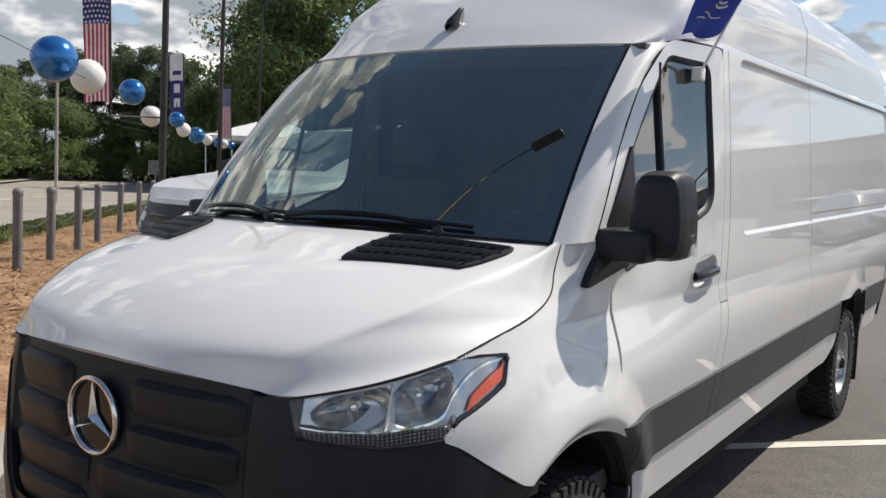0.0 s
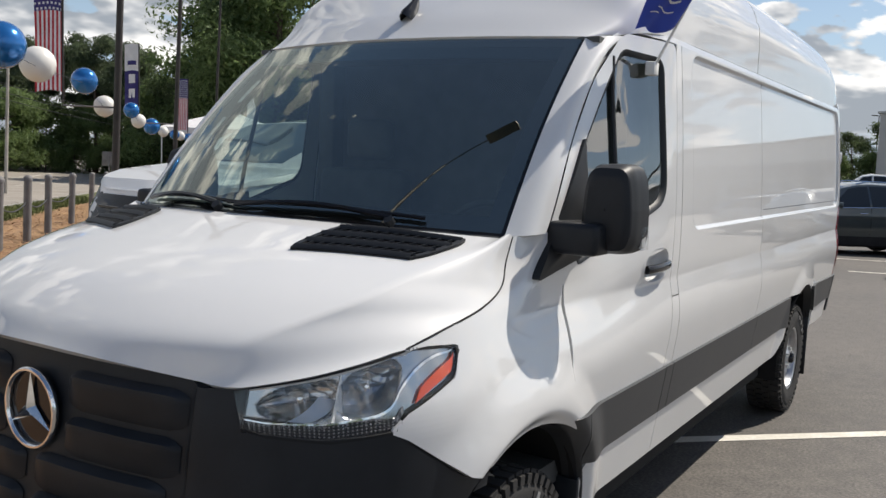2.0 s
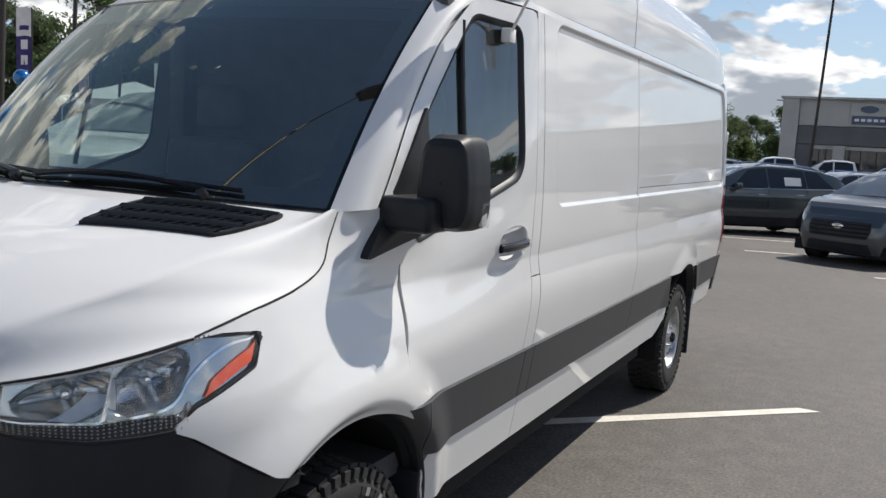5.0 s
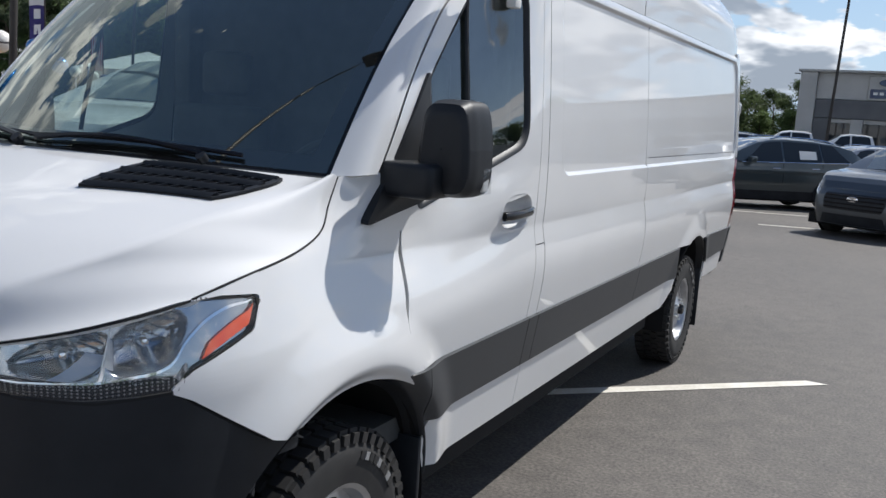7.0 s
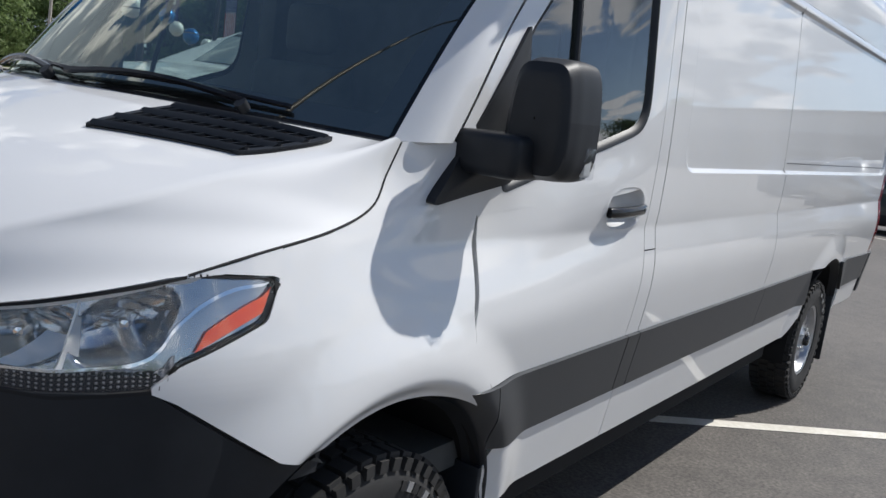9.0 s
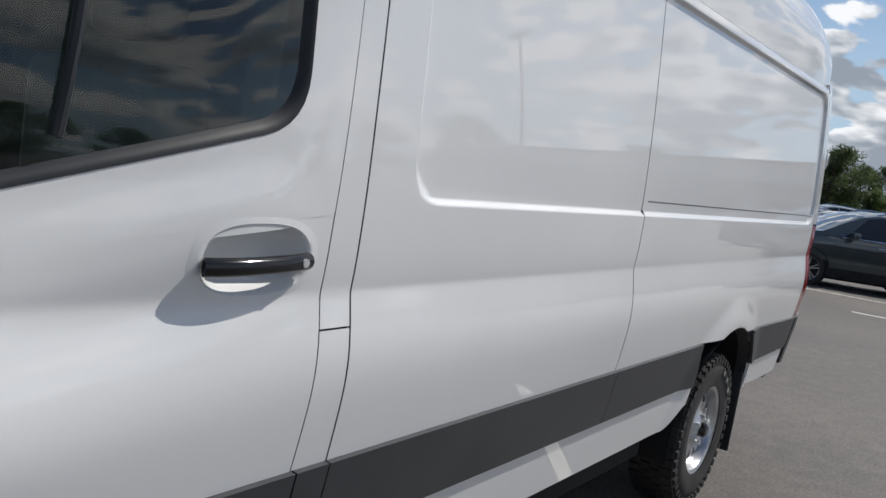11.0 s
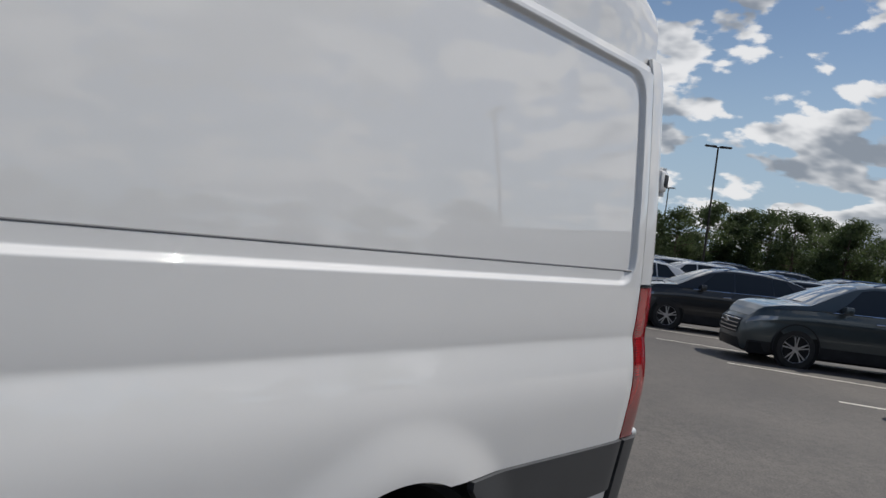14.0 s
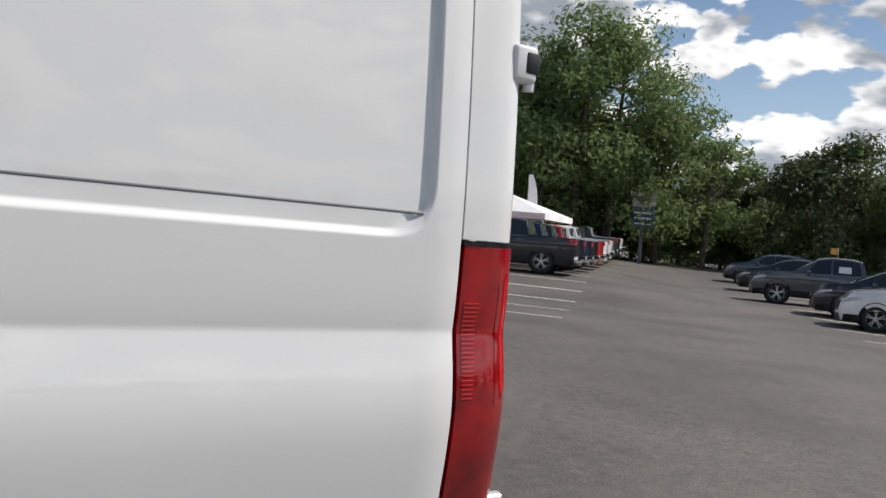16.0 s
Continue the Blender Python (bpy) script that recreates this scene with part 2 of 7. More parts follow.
def curve_at(points):
    """A smooth curve through the points, as a function of 0..1 (Catmull-Rom)."""
    pts = np.array(points, dtype=float)
    m = len(pts) - 1

    def at(t):
        s = min(max(t, 0.0), 1.0) * m
        i = min(int(s), m - 1)
        s -= i
        p1, p2 = pts[i], pts[i + 1]
        p0 = pts[i - 1] if i > 0 else 2 * p1 - p2
        p3 = pts[i + 2] if i + 2 <= m else 2 * p2 - p1
        return 0.5 * ((2 * p1) + (p2 - p0) * s + (2 * p0 - 5 * p1 + 4 * p2 - p3) * s * s + (3 * p1 - p0 - 3 * p2 + p3) * s ** 3)
    return at


def smooth_step(a, b, x):
    t = min(max((x - a) / (b - a), 0.0), 1.0)
    return t * t * (3 - 2 * t)


def box_bm(a, b, bevel=0.0, seg=2, bm=None):
    bm = bm or bmesh.new()
    r = bmesh.ops.create_cube(bm, size=1)
    for v in r["verts"]:
        v.co = [(a[i] + b[i]) / 2 + v.co[i] * (b[i] - a[i]) for i in range(3)]
    if bevel:
        es = list({e for v in r["verts"] for e in v.link_edges})
        bmesh.ops.bevel(bm, geom=es, offset=bevel, segments=seg, profile=0.5, affect="EDGES")
    return bm


def tube_bm(points, radius, sides=8, bm=None, caps=True, taper=None):
    bm = bm or bmesh.new()
    pts = [Vector(p) for p in points]
    rings = []
    for i, p in enumerate(pts):
        d = (pts[min(i + 1, len(pts) - 1)] - pts[max(i - 1, 0)]).normalized()
        a = d.orthogonal().normalized() if abs(d.z) < 0.99 else Vector((1, 0, 0))
        if abs(d.z) < 0.99:
            a = d.cross(Vector((0, 0, 1))).normalized()
        b = d.cross(a)
        r = radius if taper is None else radius * (1 + (taper - 1) * i / (len(pts) - 1))
        rings.append([bm.verts.new(p + a * r * math.cos(k * math.tau / sides) + b * r * math.sin(k * math.tau / sides)) for k in range(sides)])
    for r0, r1 in zip(rings, rings[1:]):
        for k in range(sides):
            bm.faces.new((r0[k], r0[(k + 1) % sides], r1[(k + 1) % sides], r1[k]))
    if caps:
        bm.faces.new(rings[0][::-1])
        bm.faces.new(rings[-1])
    return bm


def revolve_bm(profile, steps, axis="x", bm=None, centre=(0, 0, 0), closed=False):
    """Turns a profile of (along, radius) round the axis."""
    bm = bm or bmesh.new()
    c = Vector(centre)
    rings = []
    for a, r in profile:
        ring = []
        for k in range(steps):
            s, t = math.sin(k * math.tau / steps) * r, math.cos(k * math.tau / steps) * r
            ring.append(bm.verts.new(c + (Vector((a, s, t)) if axis == "x" else Vector((s, t, a)))))
        rings.append(ring)
    pairs = list(zip(rings, rings[1:])) + ([(rings[-1], rings[0])] if closed else [])
    for r0, r1 in pairs:
        for k in range(steps):
            bm.faces.new((r0[k], r1[k], r1[(k + 1) % steps], r0[(k + 1) % steps]))
    return bm


def slab(name, outline, offset, thick, mat, parent=None, label="", mirror=False):
    """A flat plate with the outline (a list of points), thickened by the vector thick."""
    o, t = Vector(offset), Vector(thick)
    top = [Vector(p) + o for p in outline]
    n = len(top)
    verts = top + [p - t for p in top]
    faces = [list(range(n)), list(range(2 * n - 1, n - 1, -1))]
    for k in range(n):
        faces.append([k, n + k, n + (k + 1) % n, (k + 1) % n])
    ob = put_mesh(name, verts, faces, mat, parent, label, smooth=False)
    bm = bmesh.new()
    bm.from_mesh(ob.data)
    bmesh.ops.recalc_face_normals(bm, faces=bm.faces)
    bm.to_mesh(ob.data)
    bm.free()
    if mirror:
        vs = [Vector((-v.x, v.y, v.z)) for v in verts]
        put_mesh(name, vs, [f[::-1] for f in faces], mat, parent, label, smooth=False)
    return ob

# ---- the van ----
van = thing("cargo_van", "white high-roof cargo van with black bumper and grey side cladding", "van")
ARCH_F, ARCH_R, ARCH_RAD, ARCH_Z = 1.03, 5.38, 0.54, 0.385


def table(z, zs, xs):
    return float(np.interp(z, zs, xs))


# lean of the side skin by height, in degrees (positive: faces up); the waist crease lies at 1.26 m
_LEAN = ([0.40, 0.60, 0.80, 0.95, 1.03, 1.09, 1.14, 1.19, 1.245, 1.258, 1.264, 1.30, 1.36, 1.44, 1.60, 1.90, 2.30],
         [-8.5, -8.5, -8.5, -7.5, -5.5, 0.0, 6.0, 10.5, 11.0, 8.0, -6.0, -3.0, -0.5, 0.3, 3.0, 5.0, 6.0])
_SZ = np.linspace(0.40, 2.30, 761)
_SX = -np.cumsum(np.tan(np.radians(np.interp(_SZ, *_LEAN)))) * (_SZ[1] - _SZ[0])
_SX += 1.006 - np.interp(1.09, _SZ, _SX)


def near_arch(y, z):
    d = min(math.hypot(y - ARCH_F, z - ARCH_Z), math.hypot(y - ARCH_R, z - ARCH_Z)) - ARCH_RAD
    if y > 3:
        return 0.022 * (1 - smooth_step(0.0, 0.17, d))
    return 0.032 * (1 - smooth_step(0.045, 0.21, d)) - 0.026 * (1 - smooth_step(0.0, 0.05, d))


def recess(y, z):
    """Depth of the pressed blank in the side: a rounded rectangle from 2.56 to 6.66 m."""
    r = 0.11
    cy, cz, hy, hz = 4.60, 1.836, 2.04, 0.388
    qy, qz = abs(y - cy) - hy + r, abs(z - cz) - hz + r
    d = math.hypot(max(qy, 0), max(qz, 0)) + min(max(qy, qz), 0) - r
    return 0.016 * (1 - smooth_step(-0.017, 0.0, d))


def side_x(y, z):
    x = float(np.interp(z, _SZ, _SX)) * 0.5 + 0.25 * (float(np.interp(z - 0.005, _SZ, _SX)) + float(np.interp(z + 0.005, _SZ, _SX)))
    x += near_arch(y, z)
    if y < 2.4:
        # the cab narrows towards the screen
        x -= 0.065 * smooth_step(1.0, 1.35, z) * smooth_step(2.35, 1.25, y) + 0.04 * smooth_step(1.5, 2.1, z) * smooth_step(2.4, 1.9, y)
    if y < 2.5:
        zz = z + 0.21 * max(0.0, 2.15 - y)
        x += 0.014 * smooth_step(1.54, 1.42, zz) * smooth_step(1.27, 1.40, zz) * (1 - smooth_step(2.05, 2.3, y)) * smooth_step(1.42, 1.70, y)
    if y > 2.45:
        x -= recess(y, z)
    if y > 6.5:
        x -= 0.055 * smooth_step(6.62, 6.95, y) ** 1.5 * 1.6
    return x


_XF = ([0.30, 0.60, 0.90, 1.06, 1.15, 1.22, 1.31, 1.36, 1.42, 1.50], [0.945, 0.972, 0.990, 0.993, 0.968, 0.945, 0.915, 0.892, 0.870, 0.847])
_YF = ([0.28, 0.40, 0.60, 0.75, 0.90, 1.06, 1.20, 1.30], [0.11, 0.035, 0.0, -0.005, 0.012, 0.030, 0.046, 0.055])
ROUND, DEEP = 2.4, 0.85


def front_x(z):
    return sum(table(z + d, *_XF) for d in (-0.045, -0.03, -0.015, 0.0, 0.015, 0.03, 0.045)) / 7


def nose(t, z, d=0.0):
    """The rounded front in plan: t from 0 (middle) to 1 (start of the side)."""
    X, y0 = front_x(z), table(z, *_YF)
    a = min(max(t, 0.0), 1.0) * math.pi / 2
    return Vector(((X - d) * math.sin(a) ** (2 / ROUND) if a > 0 else 0.0, y0 + d + (DEEP - d) * (1 - max(0.0, math.cos(a)) ** (2 / ROUND)), z))


def t_of_x(x, z):
    return math.asin(min(1.0, (x / front_x(z)) ** (ROUND / 2))) * 2 / math.pi


def t_of_y(y, z):
    c = 1 - (y - table(z, *_YF)) / DEEP
    return math.acos(min(1.0, max(0.0, c) ** (ROUND / 2))) * 2 / math.pi


def wing_x(y, z):
    """The wing, from the lamp to the door: the nose's corner that runs into the side."""
    c = max(0.0, 1 - (y - table(z, *_YF)) / DEEP)
    x = front_x(z) * max(0.0, 1 - c ** ROUND) ** (1 / ROUND)
    k = smooth_step(0.75 + 0.25 * smooth_step(1.2, 1.42, z), 1.30, y)
    return x * (1 - k) + (side_x(y, z) - near_arch(y, z)) * k + near_arch(y, z)


# bonnet: crowned from the middle to a soft crease, then falling to the wing seam
MID = curve_at([(0, 0.056, 1.198), (0, 0.13, 1.268), (0, 0.27, 1.350), (0, 0.45, 1.418), (0, 0.63, 1.467), (0, 0.805, 1.514)])
RIB = curve_at([(0.522, 0.158, 1.160), (0.60, 0.225, 1.255), (0.735, 0.43, 1.335), (0.79, 0.62, 1.393), (0.825, 0.85, 1.444), (0.842, 1.055, 1.488)])
RIM = curve_at([(wing_x(y, z), y, z) for y, z in ((0.515, 1.236), (0.64, 1.270), (0.835, 1.307), (0.975, 1.350), (1.04, 1.417), (1.09, 1.492))])


def lamp_high(s):
    return table(s, [0, 0.3, 0.60, 0.75, 0.97, 1.0], [1.152, 1.182, 1.218, 1.237, 1.228, 1.217])


LT0, LT1 = t_of_x(0.630, 1.10), t_of_y(0.690, 1.22)


def lamp_edge(k):
    """The bonnet's lower edge along the lamp, from the grille's corner to the wing seam."""
    t0, t1 = t_of_x(0.522, 1.16), t_of_y(0.515, 1.236)
    t = t0 + (t1 - t0) * k
    s = (t - LT0) / (LT1 - LT0)
    return np.array(nose(t, lamp_high(max(s, 0.0)) + 0.005, -0.001))


def bonnet(u, v):
    s = abs(u) * 3
    a, b, c = MID(v), RIB(v), RIM(v)
    if s <= 2.0:
        s /= 2
        p = np.array((b[0] * s, a[1] + (b[1] - a[1]) * s ** 2.2, a[2] + (b[2] - a[2]) * s ** 2.0))
    else:
        s -= 2
        p = b + (c - b) * s + np.array((0.010, -0.004, 0.012)) * math.sin(math.pi * s) * smooth_step(0.0, 0.3, v)
        p = p + (lamp_edge(s) - RIB(0) - (RIM(0) - RIB(0)) * s) * (1 - v) ** 5 * (1 - (2 * s - 1) ** 8)
    return Vector((p[0] * (1 if u >= 0 else -1), p[1], p[2]))


hood = sheet("bonnet", lambda u, v: bonnet(u * 2 - 1, v), 84, 40, PAINT, van, lip=0.02, out=(0, -0.3, 1), sharp=60)

from mathutils.bvhtree import BVHTree
_hood_tree = BVHTree.FromPolygons([v.co.copy() for v in hood.data.vertices], [tuple(f.vertices) for f in hood.data.polygons])


def on_bonnet(x, y, up=0.0):
    hit = _hood_tree.ray_cast(Vector((x, y, 2.2)), Vector((0, 0, -1)))
    z = hit[0].z if hit[0] else 1.5
    return Vector((x, y, z + up))


def door_front(z):
    return table(z, [0.80, 0.884, 1.02, 1.10, 1.20, 1.34, 1.42, 1.505], [1.43, 1.405, 1.303, 1.299, 1.327, 1.358, 1.358, 1.262])


# wings
def wing_top(y):
    ys = [0.436, 0.485, 0.652, 0.686, 0.704, 0.835, 0.975, 1.04, 1.09, 1.21, 1.40]
    zs = [1.045, 1.082, 1.150, 1.214, 1.279, 1.303, 1.346, 1.412, 1.490, 1.502, 1.504]
    return table(y, ys, zs)


def wing_low(y):
    if y > 0.80:
        return ARCH_Z + math.sqrt(max(0.0, ARCH_RAD ** 2 - (y - ARCH_F) ** 2))
    return table(y, [0.436, 0.476, 0.665, 0.715, 0.80], [1.036, 1.016, 0.882, 0.868, 0.873])


def wing(u, v):
    y = 0.438 + u * 0.93
    lo, hi = wing_low(y), wing_top(y)
    z = lo + (hi - lo) * v
    y += smooth_step(0.6, 1.0, u) * (door_front(z) - 1.368)
    return Vector((wing_x(y, z), y, z))


def wing_tip(u, v):
    y = 0.512 + 0.194 * u
    lo, hi = table(y, [0.512, 0.58, 0.68, 0.706], [1.231, 1.238, 1.231, 1.219]), table(y, [0.512, 0.64, 0.706], [1.234, 1.267, 1.281])
    z = lo + (hi - lo) * v
    return Vector((wing_x(y, z), y, z))


sheet("wing_tip", wing_tip, 20, 6, PAINT, van, lip=0.018, mirror=True, sharp=75)
sheet("wing", wing, 120, 64, PAINT, van, lip=0.018, mirror=True, sharp=75)

# black bumper below, wrapping to the wheel arches
def bumper_top(t):
    p = t_of_x(0.43, 0.9), t_of_x(0.645, 1.06), t_of_x(0.79, 1.04), t_of_y(0.438, 1.04), t_of_y(0.665, 0.88), t_of_y(0.715, 0.868), 0.99
    return float(np.interp(t, [0, p[0], p[1], p[2], p[3], p[4], p[5], p[6]], [0.68, 0.68, 1.056, 1.036, 1.038, 0.879, 0.865, 0.864]))


T_ARCH = t_of_y(0.80, 0.8)


def bumper(u, v):
    t = abs(u) * T_ARCH
    z = 0.30 + (bumper_top(t) - 0.30) * v
    t2 = min(t, t_of_y(ARCH_F - math.sqrt(max(0.0, ARCH_RAD ** 2 - (z - ARCH_Z) ** 2)) - 0.005, z))
    p = nose(t2, z)
    if 0.42 < z < 0.60 and abs(p.x) < 0.5:
        p.y += 0.03 * smooth_step(0.42, 0.45, z) * smooth_step(0.60, 0.57, z) * smooth_step(0.5, 0.46, abs(p.x))
    p.x *= 1 if u >= 0 else -1
    return p


def bumper_backing(u, v):
    t = abs(u) * T_ARCH
    z = bumper_top(t) - 0.05 + 0.085 * v
    p = nose(min(t, 0.985), z, 0.010)
    p.x *= 1 if u >= 0 else -1
    return p


sheet("bumper_backing", lambda u, v: bumper_backing(u * 2 - 1, v), 120, 6, PLASTIC, van, lip=0, out=(0, -1, 0))
sheet("bumper", lambda u, v: bumper(u * 2 - 1, v), 120, 30, PLASTIC, van, lip=0.03, out=(0, -1, 0), label="black plastic front bumper")


# grille panel with wavy bars, star ring in the middle
def grille_edge(x):
    return table(abs(x), [0, 0.30, 0.46, 0.53, 0.62], [1.192, 1.183, 1.166, 1.150, 1.154])


def grille_low(x):
    return table(abs(x), [0, 0.43, 0.62], [0.64, 0.64, 0.96])


def front_y(x, z):
    return nose(t_of_x(abs(x), z), z).y


def grille(u, v):
    x = (u * 2 - 1) * 0.64
    z = grille_low(x) + (grille_edge(x) - grille_low(x)) * v
    dip = 0.028 * smooth_step(0.535, 0.50, abs(x))
    return Vector((x, front_y(x, z) + 0.009 + dip, z))


sheet("grille", grille, 90, 30, PLASTIC, van, lip=0.03, out=(0, -1, 0), label="black plastic grille panel")


def grille_bar(zc, x0, x1, side):
    def f(u, v):
        x = x0 + (x1 - x0) * u
        k = min(1.0, 2.6 * math.sin(math.pi * min(max(u, 0.0), 1.0))) ** 0.5
        z = zc - 0.012 * (x / 0.5) ** 2 + (v - 0.5) * 0.104 * (0.6 + 0.4 * k)
        push = 0.032 * k * v ** 0.8 * smooth_step(1.0, 0.84, v)
        return Vector((side * x, front_y(x, z) + 0.034 - push, z))
    sheet("grille_bar", f, 24, 8, PLASTIC, van, lip=0, out=(0, -1, 0))


for zc, x0, x1 in ((1.096, 0.13, 0.50), (0.976, 0.13, 0.49), (0.865, 0.02, 0.46), (0.76, 0.02, 0.42)):
    for side in (-1, 1):
        grille_bar(zc, x0, x1, side)

EMB = Vector((0, 0.046, 1.022))
ring = [(0.010 * math.sin(j * math.tau / 10), 0.104 + 0.0085 * math.cos(j * math.tau / 10)) for j in range(10)]
bm = bmesh.new()
rows = []
for k in range(56):
    a = k * math.tau / 56
    rows.append([bm.verts.new(EMB + Vector((r * math.sin(a), -dy, r * math.cos(a)))) for dy, r in ring])
for k in range(56):
    for j in range(10):
        bm.faces.new((rows[k][j], rows[(k + 1) % 56][j], rows[(k + 1) % 56][(j + 1) % 10], rows[k][(j + 1) % 10]))
bmesh.ops.recalc_face_normals(bm, faces=bm.faces)
emblem = part("emblem", bm, CHROME, van, "chrome ring emblem")
bm = bmesh.new()
for k in range(3):
    a = k * math.tau / 3
    tip = EMB + Vector((0.1 * math.sin(a), -0.002, 0.1 * math.cos(a)))
    root = EMB + Vector((0, -0.016, 0))
    l, r = [EMB + Vector((0.021 * math.sin(a + s), 0.0, 0.021 * math.cos(a + s))) for s in (-math.pi / 3, math.pi / 3)]
    vs = [bm.verts.new(p) for p in (tip, l, root, r)]
    bm.faces.new((vs[0], vs[1], vs[2]))
    bm.faces.new((vs[0], vs[2], vs[3]))
part("star", bm, CHROME, emblem, "chrome three-pointed star", smooth=False)
bm = bmesh.new()
revolve_bm([(0, 0.0001), (0, 0.098)], 40, "z", bm)
bmesh.ops.rotate(bm, verts=bm.verts, matrix=Matrix.Rotation(radians(90), 3, "X"), cent=(0, 0, 0))
bmesh.ops.translate(bm, verts=bm.verts, vec=EMB + Vector((0, 0.006, 0)))
part("emblem_disc", bm, GLOSS_BLACK, emblem)


# headlamps
def lamp_low(s):
    return table(s, [0, 0.10, 0.35, 0.62, 0.72, 0.92, 1.0], [1.062, 1.046, 1.030, 1.040, 1.078, 1.148, 1.215])


def lamp_floor(s):
    """Lower edge of the lamp: on the bumper first, then along the wing's edge."""
    z = lamp_low(s)
    for _ in range(3):
        y = nose(LT0 + (LT1 - LT0) * s, z).y
        if y > 0.455:
            z = min(wing_top(y) + 0.004, lamp_high(s) - 0.004)
    return z


_FLOOR = [lamp_floor(k / 60) for k in range(61)]


def lamp(s, v, d=0.0):
    lo = float(np.interp(s, np.linspace(0, 1, 61), _FLOOR))
    z = lo + (lamp_high(s) - lo) * v
    t = LT0 + (LT1 - LT0) * s + 0.012 * (0.5 - v) * (1 - s)
    return nose(t, z, d)


def lamp_piece(name, s0, s1, v0, v1, d, mat, parent, label="", nu=20, nv=10, lip=0.0, swing=None):
    def f(u, v):
        s = s0 + (s1 - s0) * u
        a, b = (v0, v1) if swing is None else swing(u)
        return lamp(s, a + (b - a) * v, d)
    return [sheet(name, f, nu, nv, mat, parent, lip=lip, label=label, out=(0.5, -1, 0)),
            sheet(name, lambda u, v: Vector((-1, 1, 1)) * f(u, v), nu, nv, mat, parent, lip=lip, label=label, out=(-0.5, -1, 0))]


LAMP_MIRROR = principled("lamp_mirror", (0.46, 0.48, 0.50), 0.16, 0.9)
SMOKED = vary(principled("smoked_ribs", (0.3, 0.3, 0.31), 0.25, 0.3), 30.0, (0.20, 0.20, 0.21), (0.34, 0.34, 0.35))
BOWLS = ((0.25, 0.60, 0.175, 0.36), (0.545, 0.60, 0.150, 0.38))


def lamp_depth(s, v):
    """Depth of the bright inner shell behind the lens: two fluted bowls in a smooth surround."""
    d = 0.016
    for cs, cv, rs, rv in BOWLS:
        q = math.hypot((s - cs - 0.10 * (v - cv)) / rs, (v - cv) / rv)
        if q < 1:
            d = max(d, 0.016 + 0.062 * (1 - q * q) ** 0.6 + (0.0035 * math.copysign(1, math.sin(26 * (v + 1.6 * s))) if 0.25 < q < 0.85 and v > cv - 0.05 else 0))
    return d


lamps = lamp_piece("headlamp", 0.0, 1.0, 0.0, 1.0, 0.095, SATIN, van, "clear headlamp with chrome reflectors", 30, 12)
for side, base in zip((1, -1), lamps):
    fl = lambda p: Vector((p.x * side, p.y, p.z))
    rim_out = (0.5 * side, -1, 0)
    sheet("lens", lambda u, v: fl(lamp(u, v, 0.002)), 50, 12, LENS, base, lip=0, out=rim_out, label="clear plastic lens").visible_shadow = False
    sheet("seal", lambda u, v: fl(lamp(u, 0.975 + 0.04 * v, 0.0)), 50, 3, SEAM, base, lip=0.02, out=rim_out)
    sheet("seal", lambda u, v: fl(lamp(u, -0.03 + 0.04 * v, 0.0)), 50, 3, SEAM, base, lip=0.02, out=rim_out)
    sheet("seal", lambda u, v: fl(lamp(0.982 + 0.018 * u, v, 0.0)), 3, 12, SEAM, base, lip=0.01, out=rim_out)
    sheet("inner_shell", lambda u, v: fl(lamp(0.012 + 0.97 * u, 0.03 + 0.945 * v, lamp_depth(0.012 + 0.97 * u, 0.03 + 0.945 * v))), 150, 60, LAMP_MIRROR, base, lip=0, out=rim_out, label="bright chrome reflector bowls", sharp=50)
    sheet("ribbed_band", lambda u, v: fl(lamp(0.02 + 0.66 * u, 0.02 + (0.21 - 0.09 * smooth_step(0.75, 1.0, u)) * v, 0.011 + 0.0012 * math.sin(u * 210) + 0.0010 * math.sin(v * 26))), 260, 16, SMOKED, base, lip=0, out=rim_out)
    sheet("bezel", lambda u, v: fl(lamp(0.02 + 0.95 * u, 0.235 + (0.035 + 0.03 * smooth_step(0.5, 0.9, u)) * v + 0.53 * smooth_step(0.55, 0.95, u), 0.009)), 70, 4, CHROME, base, lip=0.008, out=rim_out, label="bright chrome bezel strip")
    sheet("bezel", lambda u, v: fl(lamp(0.36 + 0.055 * (1 - v) * u + 0.075 * v, 0.26 + 0.70 * v, 0.010 + 0.02 * u)), 8, 20, SATIN, base, lip=0.004, out=rim_out)
    sheet("bezel", lambda u, v: fl(lamp(0.16 + 0.09 * u + 0.17 * v ** 0.7, 0.265 + 0.36 * v * (1 - 0.3 * u), 0.012 + 0.030 * v)), 8, 16, SATIN, base, lip=0.004, out=rim_out)
    sheet("turn_reflector", lambda u, v: fl(lamp(0.735 + 0.205 * u + 0.035 * v, (0.05 + 0.13 * u) + v * (0.20 + 0.22 * u), 0.006)), 14, 6, AMBER, base, lip=0.006, out=rim_out, label="orange side reflector")
    for cs, cv, rs, rv in BOWLS:
        c = lamp(cs, cv, 0.055)
        n = (lamp(cs, cv, 0.0) - lamp(cs, cv, 0.05)).normalized()
        bm = revolve_bm([(0.0, 0.001), (0.0, 0.013), (0.018, 0.012), (0.026, 0.008), (0.028, 0.001)], 16, "z")
        bm.transform(Matrix.Translation(c - n * 0.012) @ n.to_track_quat("Z", "Y").to_matrix().to_4x4())
        if side < 0:
            bm.transform(Matrix.Diagonal((-1, 1, 1, 1)))
        part("bulb", bm, CHROME, base)

